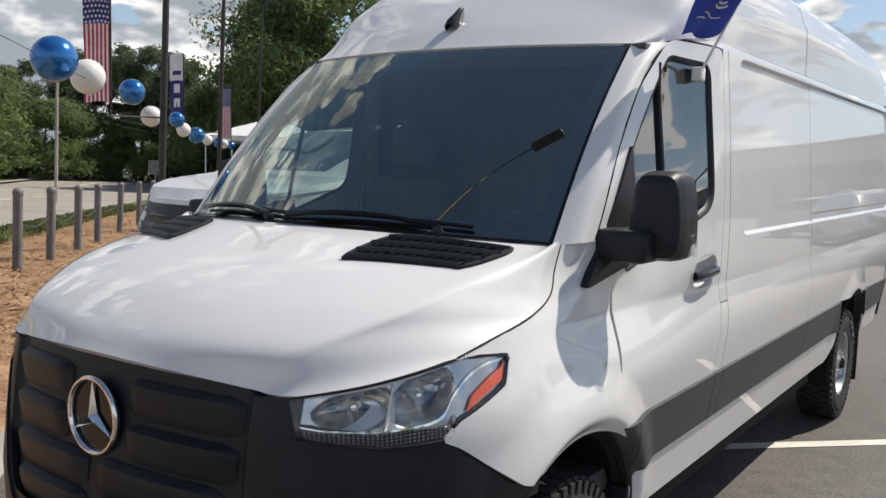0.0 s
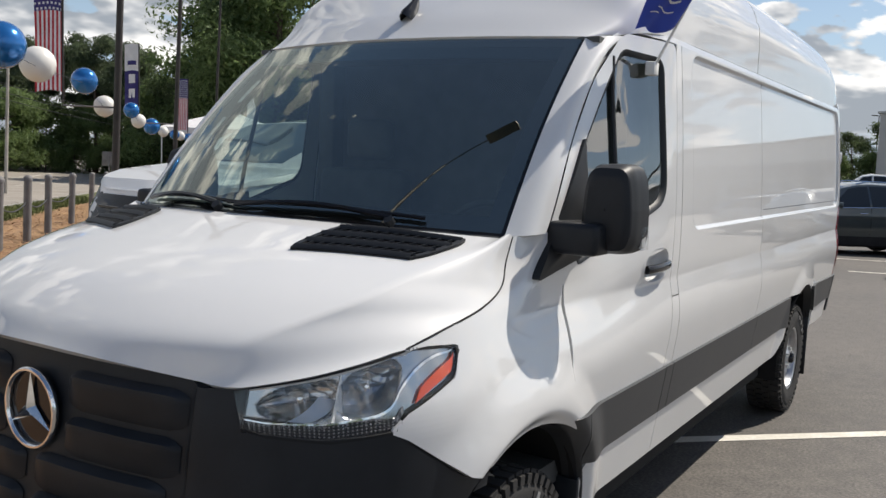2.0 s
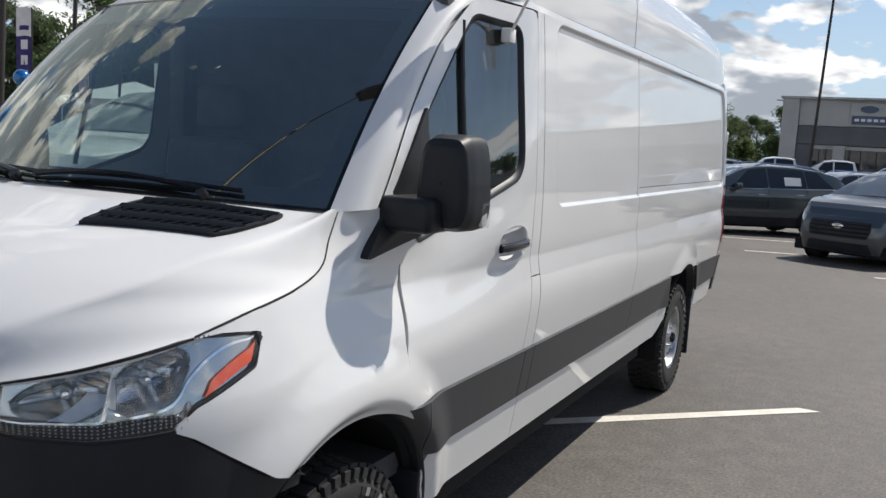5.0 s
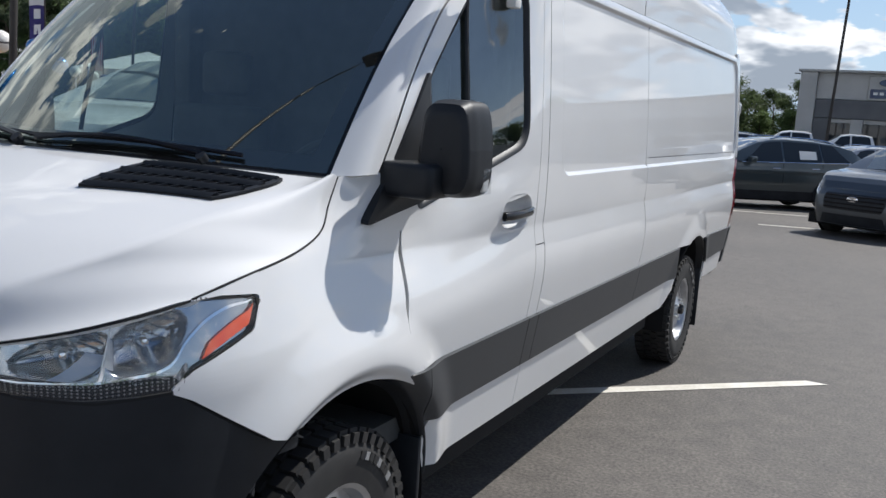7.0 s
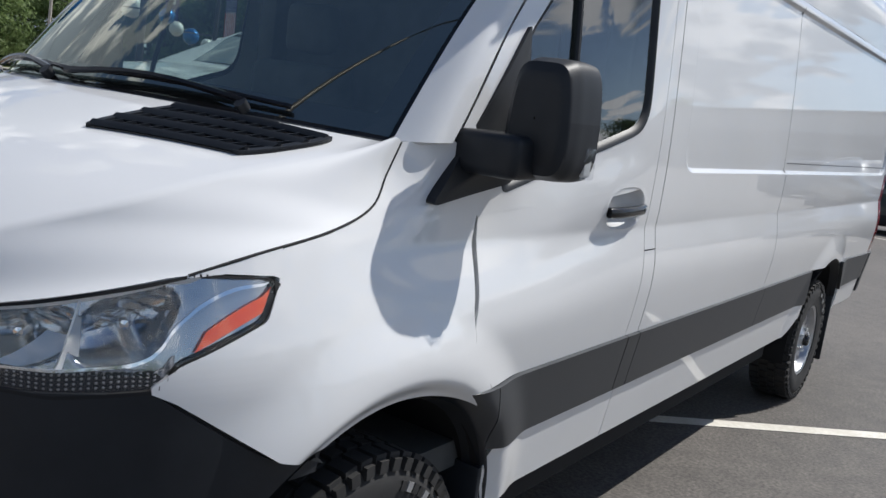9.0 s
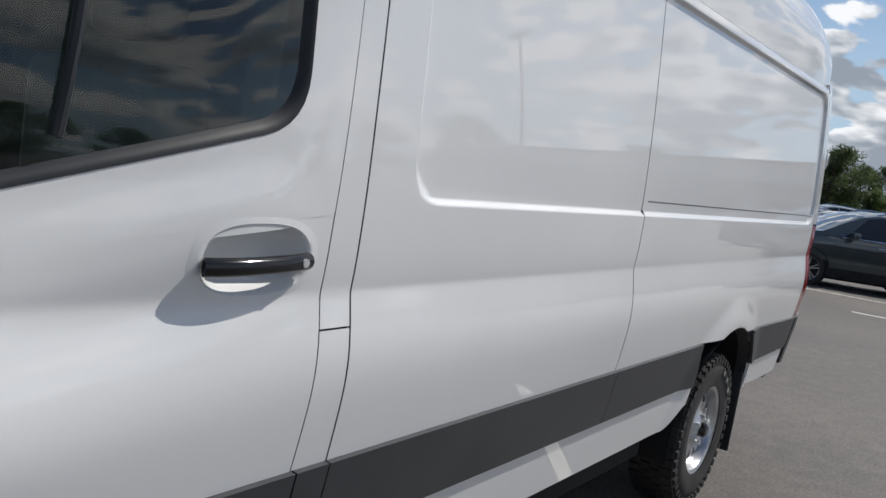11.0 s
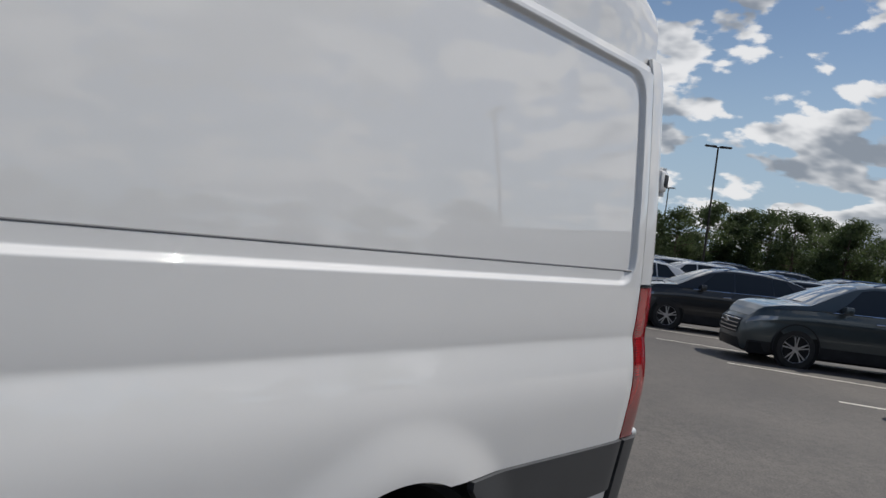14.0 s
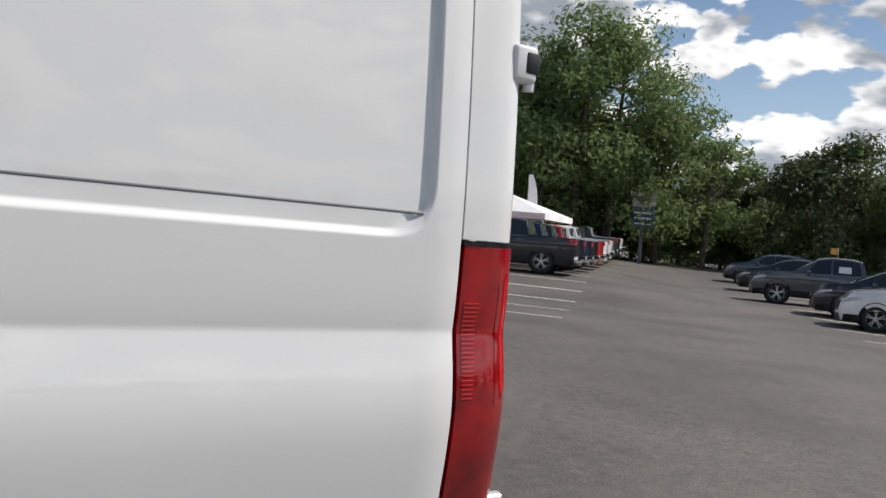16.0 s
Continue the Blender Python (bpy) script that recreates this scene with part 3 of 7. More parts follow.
# dark joint between bonnet and wings
for side in (1, -1):
    part("bonnet_joint", tube_bm([Vector((RIM(k / 24)[0] * side, RIM(k / 24)[1], RIM(k / 24)[2])) for k in range(25)], 0.0028, 6), SEAM, van)

# air vents in the bonnet
for side in (1, -1):
    A, B, C, D = (0.384, 0.595), (0.748, 0.742), (0.798, 0.962), (0.400, 0.812)

    def vent_xy(u, v):
        uu, vv = 0.5 + (u - 0.5) * (1 - 0.09 * abs(2 * v - 1) ** 3), v
        x = (1 - vv) * ((1 - uu) * A[0] + uu * B[0]) + vv * ((1 - uu) * D[0] + uu * C[0])
        y = (1 - vv) * ((1 - uu) * A[1] + uu * B[1]) + vv * ((1 - uu) * D[1] + uu * C[1])
        return x, y

    def vent(u, v, up):
        x, y = vent_xy(u, v)
        p = on_bonnet(x, y, up)
        return Vector((p.x * side, p.y, p.z))
    grid = sheet("air_vent", lambda u, v: vent(u, v, 0.004), 20, 12, GLOSS_BLACK, van, lip=0.004, out=(0, 0, 1), label="black slatted bonnet air vent")
    for v0 in (0.0, 0.30, 0.60, 0.90):
        sheet("slat", lambda u, v: vent(0.02 + 0.96 * u, v0 + 0.12 * v * (1 if v0 < 0.9 else 0.8), 0.007 + 0.010 * math.sin(math.pi * v)), 20, 4, PLASTIC, grid, lip=0.01, out=(0, 0, 1))
    for u0 in (0.0, 0.955):
        sheet("vent_frame", lambda u, v: vent(u0 + 0.045 * u, v, 0.010), 3, 12, PLASTIC, grid, lip=0.008, out=(0, 0, 1))
    for k in range(11):
        for v0 in (0.12, 0.42, 0.72):
            sheet("fin", lambda u, v: vent(0.07 + 0.082 * k + 0.008 * u + 0.02 * v, v0 + 0.18 * v, 0.009), 1, 3, PLASTIC, grid, lip=0.006, out=(0, 0, 1))


# windscreen
def screen_base(x):
    k = (abs(x) / 0.839) ** 2
    return Vector((x, 0.836 + 0.256 * k, 1.516 - 0.023 * k))


def screen_head(x):
    k = (abs(x) / 0.784) ** 2
    return Vector((x, 1.602 + 0.153 * k, 2.189 + 0.002 * k))


def screen(s, v, d=0.0):
    """s from -1 to 1 across, v up."""
    a, b = screen_base(s * 0.839), screen_head(s * 0.784)
    p = a.lerp(b, v)
    p += Vector((0, -0.022, 0.022)) * math.sin(math.pi * v)
    return p + Vector((0, 0.7, -0.7)) * d


sheet("windscreen", lambda u, v: screen((u * 2 - 1) * 0.985, 0.01 + 0.98 * v, 0.004), 60, 30, GLASS, van, lip=0, out=(0, -1, 1), label="dark reflecting windscreen glass").visible_shadow = False
for a, b, c, d in ((-1.0, -0.925, 0.0, 1.0), (0.925, 1.0, 0.0, 1.0), (-0.93, 0.93, -0.01, 0.075), (-0.93, 0.93, 0.94, 1.0)):
    sheet("screen_border", lambda u, v: screen(a + (b - a) * u, c + (d - c) * v, 0.010), 40 if b - a > 1 else 4, 30 if d - c > 0.5 else 4, GLOSS_BLACK, van, lip=0.008, out=(0, -1, 1))
sheet("visor_tint", lambda u, v: screen((u * 2 - 1) * 0.93, 0.86 + 0.09 * v, 0.012), 40, 4, DARK_GLASS, van, lip=0, out=(0, -1, 1)).visible_shadow = False
sheet("scuttle", lambda u, v: screen_base((u * 2 - 1) * 0.839) + Vector((0, -0.075 * (1 - v) + 0.01, -0.030 * (1 - v) - 0.004)), 40, 4, PLASTIC, van, lip=0.02, out=(0, -0.3, 1))

# wipers
for x0, x1, lift in ((0.56, -0.06, 0.012), (-0.15, -0.72, 0.012)):
    pts = [screen(x / 0.9, lift + 0.03 * math.sin(math.pi * k / 8), -0.026) for k, x in enumerate(np.linspace(x0, x1, 9))]
    blade = part("wiper", tube_bm(pts, 0.009, 6), GLOSS_BLACK, van, "black wiper arm and blade")
    part("wiper_blade", tube_bm([screen(x / 0.9, lift + 0.018 + 0.014 * math.sin(math.pi * k / 8), -0.014) for k, x in enumerate(np.linspace(x0 + 0.10, x1 - 0.06, 9))], 0.007, 6), GLOSS_BLACK, blade)
    part("wiper_pivot", tube_bm([screen(x0 / 0.9, 0.0, -0.01), screen(x0 / 0.9, 0.0, -0.035)], 0.016, 10), PLASTIC, blade)

# A-pillars
DOOR_FRONT = curve_at([(1.214, 1.501), (1.298, 1.614), (1.389, 1.736), (1.511, 1.88), (1.643, 2.02), (1.749, 2.119), (1.841, 2.177), (1.931, 2.212)])


def pillar(u, v):
    a = screen(1.0, 0.0 + v, 0.0)
    y, z = DOOR_FRONT(v)
    b = Vector((side_x(y, z) - 0.001, y, z))
    p = a.lerp(b, u)
    p += Vector((0.020, -0.014, 0)) * math.sin(math.pi * u)
    return p


sheet("pillar", pillar, 14, 40, PAINT, van, lip=0.015, out=(0.8, -0.6, 0.2), mirror=True)

# roof: over the screen, along the door tops to the back
EAVE = curve_at([(0.784, 1.758, 2.193), (0.856, 1.925, 2.218), (0.897, 2.10, 2.246), (0.913, 2.42, 2.262), (0.914, 3.3, 2.265), (0.914, 4.4, 2.265), (0.914, 5.5, 2.265), (0.910, 6.40, 2.262), (0.885, 6.80, 2.255)])
RIDGE = curve_at([(0, 1.605, 2.192), (0, 1.79, 2.330), (0, 2.15, 2.535), (0, 2.62, 2.70), (0, 3.3, 2.775), (0, 4.4, 2.795), (0, 5.5, 2.79), (0, 6.35, 2.755), (0, 6.82, 2.62)])


def roof(u, v):
    w = abs(u)
    a = w * math.pi / 2
    e, r = EAVE(v), RIDGE(v)
    n = 0.62 - 0.16 * smooth_step(0.0, 0.35, v)
    xs, hs = math.sin(a) ** n, math.cos(a) ** n
    step = 0.010 * smooth_step(0.49, 0.53, hs) * smooth_step(1.0, 0.9, hs) * smooth_step(0.2, 0.4, v) * smooth_step(0.98, 0.9, v)
    x = (e[0] - step) * xs
    return Vector((x * (1 if u >= 0 else -1), r[1] + (e[1] - r[1]) * (x / e[0]) ** 2, e[2] + (r[2] - e[2]) * hs))


def roof_u(u):
    return math.copysign(abs(u) ** 0.8, u)


SEAM_V = 0.565
sheet("roof_cap", lambda u, v: roof(u * 2 - 1, v * (SEAM_V - 0.001)), 96, 90, PAINT, van, lip=0.012, out=(0, 0, 1), sharp=60)
sheet("roof_panel", lambda u, v: roof(u * 2 - 1, SEAM_V + 0.001 + (0.999 - SEAM_V) * v), 96, 70, PAINT, van, lip=0.012, out=(0, 0, 1), sharp=60)

# aerial
bm = revolve_bm([(-0.02, 0.042), (0.008, 0.041), (0.03, 0.034), (0.06, 0.025), (0.09, 0.018), (0.108, 0.010), (0.112, 0.001)], 16, "z")
bm.transform(Matrix.Translation((0, 1.735, 2.290)) @ Matrix.Rotation(radians(-34), 4, "X") @ Matrix.Diagonal((0.62, 1.25, 1, 1)))
part("aerial", bm, GLOSS_BLACK, van, "short black roof aerial")

# rain gutter between sides and roof
sheet("gutter", lambda u, v: Vector((side_x(2.0 + 4.75 * u, 2.25) - 0.004 - 0.008 * v, 2.0 + 4.75 * u, 2.238 + 0.024 * v)), 60, 2, PAINT, van, lip=0.02, mirror=True)


# ---- sides ----
def side_sheet(name, y0, y1, lo, hi, mat, step=0.014, push=0.0, lip=0.015, mirror=True, label="", zstep=0.013):
    def f(u, v):
        y = y0 + (y1 - y0) * u
        a, b = lo(y) if callable(lo) else lo, hi(y) if callable(hi) else hi
        z = a + (b - a) * v
        return Vector((side_x(y, z) + push, y, z))
    ym = (y0 + y1) / 2
    a, b = lo(ym) if callable(lo) else lo, hi(ym) if callable(hi) else hi
    return sheet(name, f, max(4, int((y1 - y0) / step)), max(4, int((b - a) / zstep)), mat, van, lip=lip, mirror=mirror, label=label, sharp=70)


CL_TOP, CL_LOW, TOP = 0.884, 0.68, 2.236
G = 0.0022


def dense(lo, hi, step, marks):
    """Even steps from lo to hi, with finer ones round the marks, as shares of the span."""
    z = set(np.linspace(lo, hi, int((hi - lo) / step)).tolist())
    for m in marks:
        z |= {m + d for d in np.linspace(-0.02, 0.02, 15) if lo < m + d < hi}
    z = sorted(z)
    z = [z[0]] + [b for a, b in zip(z, z[1:]) if b - a > 0.0006]
    z[-1] = hi
    return (np.array(z) - lo) / (hi - lo)


MARKS = (1.262, 1.448, 2.224)


def rear_low(y):
    k = ARCH_RAD ** 2 - (y - ARCH_R) ** 2
    return max(CL_TOP + G - 0.012 * smooth_step(5.7, 6.7, y), ARCH_Z + math.sqrt(k) if k > 0 else 0)


# front door
def door_split(y):
    """Where the lower door skin ends and the window frame begins."""
    return 1.3200 + (y - 1.358) * 0.1047


def door_low(u, v):
    z = CL_TOP + G + (1.42 - CL_TOP - G) * v
    y0, y1 = door_front(z) + 0.0028, table(z, [0.88, 1.184, 1.42], [2.292, 2.306, 2.312])
    y = y0 + (y1 - y0) * u
    z = CL_TOP + G + (door_split(y) - CL_TOP - G) * v
    return Vector((side_x(y, z), y, z))


sheet("door_skin", door_low, 70, 44, PAINT, van, lip=0.014, mirror=True, sharp=70, skip="v1")


def ring_points(corners, radius, n_arc=6, n_edge=10):
    """Rounded closed outline, with the same number of points whatever its size."""
    pts = []
    m = len(corners)
    for i in range(m):
        p0, p, p1 = Vector(corners[i - 1]), Vector(corners[i]), Vector(corners[(i + 1) % m])
        r = radius[i]
        a, b = p + (p0 - p).normalized() * r, p + (p1 - p).normalized() * r
        for k in range(n_arc + 1):
            t = k / n_arc
            pts.append(a * (1 - t) ** 2 + p * 2 * t * (1 - t) + b * t * t)
        q = Vector(corners[(i + 1) % m])
        a2 = q + (p - q).normalized() * radius[(i + 1) % m]
        for k in range(1, n_edge):
            pts.append(b.lerp(a2, k / n_edge))
    return pts


WIN = [(1.454, 1.379), (2.204, 1.585), (2.223, 2.16), (1.891, 2.165), (1.707, 1.973), (1.525, 1.789), (1.385, 1.52)]
WIN_R = [0.02, 0.10, 0.07, 0.05, 0.03, 0.05, 0.015]
DOOR_O = [(1.358, 1.32), (2.313, 1.42), (2.354, 2.232), (1.909, 2.224), (1.655, 2.024), (1.435, 1.786), (1.241, 1.525)]
DOOR_R = [0.004, 0.004, 0.05, 0.07, 0.03, 0.06, 0.03]


def ring_sheet(name, outer, outer_r, inner, inner_r, push_o, push_i, mat, parent=None, lip=0.0, mirror=True, steps=6, bow=0.0):
    o, i = ring_points(outer, outer_r), ring_points(inner, inner_r)
    m = len(o)

    def f(u, v):
        k = int(round(u * m)) % m
        p = o[k].lerp(i[k], v)
        return Vector((side_x(p.x, p.y) + push_o + (push_i - push_o) * v + bow * math.sin(math.pi * v), p.x, p.y))
    return sheet(name, f, m, steps, mat, parent or van, lip=lip, mirror=mirror, sharp=70)


ring_sheet("door_frame", DOOR_O, DOOR_R, WIN, WIN_R, 0.0, 0.002, PAINT, lip=0.0, steps=8)
sheet("door_backing", lambda u, v: Vector((side_x(1.370 + 0.930 * u, door_split(1.370 + 0.930 * u) + 0.03 * (v - 0.5)) - 0.0009, 1.370 + 0.930 * u, door_split(1.370 + 0.930 * u) + 0.03 * (v - 0.5))), 60, 4, PAINT, van, lip=0, mirror=True)
WIN2 = [(1.482, 1.41), (2.182, 1.605), (2.204, 2.138), (1.909, 2.141), (1.722, 1.958), (1.542, 1.779), (1.415, 1.531)]
WIN2_R = [0.015, 0.09, 0.06, 0.04, 0.03, 0.05, 0.012]
ring_sheet("window_seal", WIN, WIN_R, WIN2, WIN2_R, 0.0035, -0.012, PLASTIC, lip=0.006, steps=4, bow=0.004)


def fill_side(name, outline, push, mat, label="", mirror=True, parent=None):
    """A pane across an outline on the side, as a fan of rings to its middle."""
    m = len(outline)
    c = sum((Vector(p) for p in outline), Vector((0, 0))) / m

    def f(u, v):
        k = int(round(u * m)) % m
        p = Vector(outline[k]).lerp(c, v * 0.999)
        return Vector((side_x(p.x, p.y) + push, p.x, p.y))
    return sheet(name, f, m, 5, mat, parent or van, lip=0, mirror=mirror, label=label, sharp=70)


glass = fill_side("door_glass", ring_points(WIN2, WIN2_R), -0.011, DOOR_GLASS, "clear side window glass", mirror=False)
glass.visible_shadow = False
put_mesh("door_glass", [(-v.co.x, v.co.y, v.co.z) for v in glass.data.vertices], [tuple(p.vertices)[::-1] for p in glass.data.polygons], DOOR_GLASS, van, "clear side window glass").visible_shadow = False
for side in (1, -1):
    pts = [Vector(((side_x(1.733 + 0.086 * k / 8, z) - 0.004) * side, 1.733 + 0.086 * k / 8, z)) for k, z in enumerate(np.linspace(1.515, 2.125, 9))]
    part("window_bar", tube_bm(pts, 0.010, 8), PLASTIC, van, "black window dividing bar")

# strip behind the door and the long panels
def strip_low(u, v):
    z = CL_TOP + G + (1.1825 - CL_TOP - G) * v
    y0 = table(z, [0.88, 1.184], [2.292, 2.306]) + 0.0038
    y = y0 + (2.4005 - y0) * u
    return Vector((side_x(y, z), y, z))


sheet("post_strip", strip_low, 8, 24, PAINT, van, lip=0.014, mirror=True)
# painted jamb behind the gap of door and pillar
sheet("door_jamb", lambda u, v: Vector((side_x(DOOR_FRONT(v)[0], DOOR_FRONT(v)[1]) - 0.022, DOOR_FRONT(v)[0] - 0.016 + 0.044 * u, DOOR_FRONT(v)[1] + 0.016 - 0.044 * u)), 4, 30, PAINT, van, lip=0, mirror=True)


def panel_front(z):
    return 2.4060 + 0.020 * smooth_step(1.5, 2.3, z)


def strip_up(u, v):
    z = 1.187 + (TOP - 1.187) * v
    k = min(1.0, max(0.0, (z - 1.42) / 0.812))
    y0 = table(z, [1.184, 1.42], [2.3095, 2.3155]) + 0.040 * k
    y = y0 + (panel_front(z) - 0.0055 - y0) * u
    return Vector((side_x(y, z), y, z))


sheet("post_strip", strip_up, 8, 60, PAINT, van, lip=0.014, mirror=True)


def panel_a(u, v):
    z = CL_TOP + G + (TOP - CL_TOP - G) * v
    y0 = panel_front(z)
    y = y0 + (3.9425 - y0) * u
    return Vector((side_x(y, z), y, z))


sheet("side_panel", panel_a, 124, 110, PAINT, van, lip=0.014, mirror=True, sharp=70, us=dense(2.41, 3.9435, 0.014, (2.57,)), vs=dense(CL_TOP + G, TOP, 0.014, MARKS))

def panel_b(u, v):
    y = 3.9485 + (6.715 - 3.9485) * u
    z = CL_TOP + G + (TOP - CL_TOP - G) * v
    lo = rear_low(y)
    if z < 1.1:
        z = 1.1 - (1.1 - z) * (1.1 - lo) / (1.1 - CL_TOP - G)
    return Vector((side_x(y, z), y, z))


sheet("side_panel", panel_b, 0, 0, PAINT, van, lip=0.014, mirror=True, sharp=70, us=dense(3.9475, 6.715, 0.016, (6.63,)), vs=dense(CL_TOP + G, TOP, 0.014, MARKS))

# dark floors of the panel joints
def joint(fy, z0, z1, half=0.006, sink=0.001):
    sheet("joint", lambda u, v: Vector((side_x(fy(z0 + (z1 - z0) * v), z0 + (z1 - z0) * v) - sink, fy(z0 + (z1 - z0) * v) + half * (2 * u - 1), z0 + (z1 - z0) * v)), 1, 60, SEAM, van, lip=0, mirror=True)


joint(lambda z: 3.9455, CL_TOP + G, TOP)
joint(lambda z: panel_front(z) - 0.0027, CL_TOP + G, TOP)
joint(lambda z: table(z, [0.88, 1.184, 1.42, 2.232], [2.294, 2.308, 2.3137, 2.3537]), CL_TOP + G, 2.225, 0.005)
joint(lambda z: door_front(z) + 0.0005, CL_TOP + G, 1.415, 0.004, 0.002)
EDGE_GREY = principled("grey_sealant", (0.16, 0.165, 0.175), 0.6)
# thin edge of the bonded blank in the rear panel
sheet("panel_edge", lambda u, v: Vector((side_x(3.995 + 2.62 * u, 1.4985 + 0.0055 * v) + 0.0015 * math.sin(math.pi * v), 3.995 + 2.62 * u, 1.4985 + 0.0055 * v)), 60, 3, EDGE_GREY, van, lip=0.004, mirror=True)

# cladding strips and sills
def trim_rear(z):
    """Where the trim round the front arch meets the side cladding."""
    return table(z, [0.45, 0.68, 0.884], [1.56, 1.480, 1.432])


def cladding_front(u, v):
    z = CL_LOW + 0.002 + (CL_TOP - CL_LOW - 0.002) * v
    y = trim_rear(z) + (2.297 - trim_rear(z)) * u
    return Vector((side_x(y, z) + 0.014, y, z))


sheet("cladding", cladding_front, 44, 14, CLAD, van, lip=0.022, mirror=True, label="grey plastic side cladding", sharp=70)
for y0, y1 in ((2.303, 2.400), (2.405, 3.944), (3.9475, ARCH_R - 0.475)):
    cl = side_sheet("cladding", y0, y1, CL_LOW + 0.002, CL_TOP, CLAD, 0.02, push=0.014, lip=0.022, label="grey plastic side cladding")
side_sheet("cladding", ARCH_R + 0.30, 6.705, lambda y: table(y, [5.68, 5.88, 6.70], [0.86, 0.672, 0.680]), lambda y: CL_TOP - 0.012 * smooth_step(5.7, 6.7, y), CLAD, 0.02, push=0.014, lip=0.022, label="grey plastic side cladding")
side_sheet("sill", 1.515, 2.340, 0.49, CL_LOW, PAINT, 0.03, push=0.004, lip=0.03)
side_sheet("sill", 2.345, ARCH_R - 0.47, lambda y: 0.49 + 0.19 * smooth_step(4.72, 4.915, y) * 0.55, CL_LOW, PAINT, 0.03, push=0.004, lip=0.03)
side_sheet("sill", ARCH_R + 0.51, 6.71, lambda y: table(y, [5.89, 6.3, 6.71], [0.53, 0.515, 0.525]), lambda y: table(y, [5.88, 6.70], [0.671, 0.679]), PAINT, 0.03, push=0.004, lip=0.03)

# arch lips and wells
for c, a0, a1 in ((ARCH_F, 22, 152), (ARCH_R, 20, 160)):
    def lip_ring(u, v):
        a = radians(a0 + (a1 - a0) * u)
        r = ARCH_RAD - 0.004 - 0.016 * v
        y, z = c + r * math.cos(a), ARCH_Z + r * math.sin(a)
        return Vector((side_x(y, z) + near_arch(y, z) * 0 - 0.004 - 0.05 * v, y, z))
    sheet("arch_lip", lip_ring, 50, 3, PLASTIC, van, lip=0, out=(1, 0, 0), mirror=True)
    for side in (1, -1):
        bm = bmesh.new()
        n = 28
        inner, outer = [], []
        for k in range(n + 1):
            a = radians(-8 + 196 * k / n)
            r = ARCH_RAD - 0.012
            y, z = c + r * math.cos(a), ARCH_Z + r * math.sin(a)
            outer.append(bm.verts.new((0.945 * side, y, z)))
            inner.append(bm.verts.new((0.52 * side, y, z)))
        for k in range(n):
            bm.faces.new((outer[k], outer[k + 1], inner[k + 1], inner[k]))
        bm.faces.new(inner)
        part("wheel_well", bm, DARK, van)

# cladding round the back of the front arch, and mud flaps
for side in (1, -1):
    def flare(u, v):
        z = 0.885 - 0.42 * u
        inner = ARCH_F + math.sqrt((ARCH_RAD - 0.006) ** 2 - (z - ARCH_Z) ** 2)
        outer = max(trim_rear(z) - 0.003, inner + 0.012)
        y = inner + (outer - inner) * v
        return Vector(((side_x(y, z) + 0.0135 - 0.045 * (1 - v) ** 2) * side, y, z))
    sheet("arch_trim", flare, 24, 8, CLAD, van, lip=0.02, out=(side, 0, 0))
    for yc in (ARCH_F + 0.458, ARCH_R + 0.47):
        part("mud_flap", box_bm((min(0.70 * side, 0.955 * side), yc, 0.17), (max(0.70 * side, 0.962 * side), yc + 0.022, 0.62), 0.008), PLASTIC, van, "black rubber mud flap")

# underbody, floor and back
part("underbody", box_bm((-0.50, 0.35, 0.34), (0.50, 6.7, 0.50)), DARK, van)
part("underbody", box_bm((-0.86, 1.68, 0.36), (0.86, 4.72, 0.52)), DARK, van)
part("load_floor", box_bm((-0.80, 2.35, 0.62), (0.80, 6.66, 0.66)), CABIN, van)


def rear_corner(u, v, lo, hi, y0=6.7195):
    z = lo + (hi - lo) * v
    a = u * math.pi / 2
    xo = side_x(6.715, min(z, 2.25)) - 0.10 * smooth_step(2.2, 2.6, z)
    return Vector((xo - 0.016 * u - 0.10 * (1 - math.cos(a)) ** 1.7, y0 + 0.172 * math.sin(a) ** 0.62 if a > 0 else y0, z))


sheet("rear_door", lambda u, v: rear_corner(u, v, 1.455, 2.30), 18, 40, PAINT, van, lip=0.014, mirror=True, out=(0.8, 0.6, 0))
sheet("rear_door", lambda u, v: Vector((0.80 * u, 6.885, 0.56 + 1.76 * v)), 4, 12, PAINT, van, lip=0.02, mirror=True, out=(0, 1, 0))
sheet("rear_header", lambda u, v: Vector((0.885 * (u * 2 - 1) * (1 - 0.35 * v), 6.80 + 0.05 * (1 - v) * (1 - (2 * u - 1) ** 4), 2.262 + 0.36 * v)), 24, 8, PAINT, van, lip=0, out=(0, 1, 0))
sheet("rear_bumper", lambda u, v: rear_corner(u, v, 0.56, 0.866) + Vector((0.016, 0.016, 0)), 16, 10, CLAD, van, lip=0.03, mirror=True, out=(0.8, 0.6, 0), label="grey plastic rear bumper corner")
sheet("rear_bumper", lambda u, v: Vector((0.84 * (u * 2 - 1), 6.93, 0.42 + 0.30 * v)), 12, 4, CLAD, van, lip=0.08, out=(0, 1, 0))

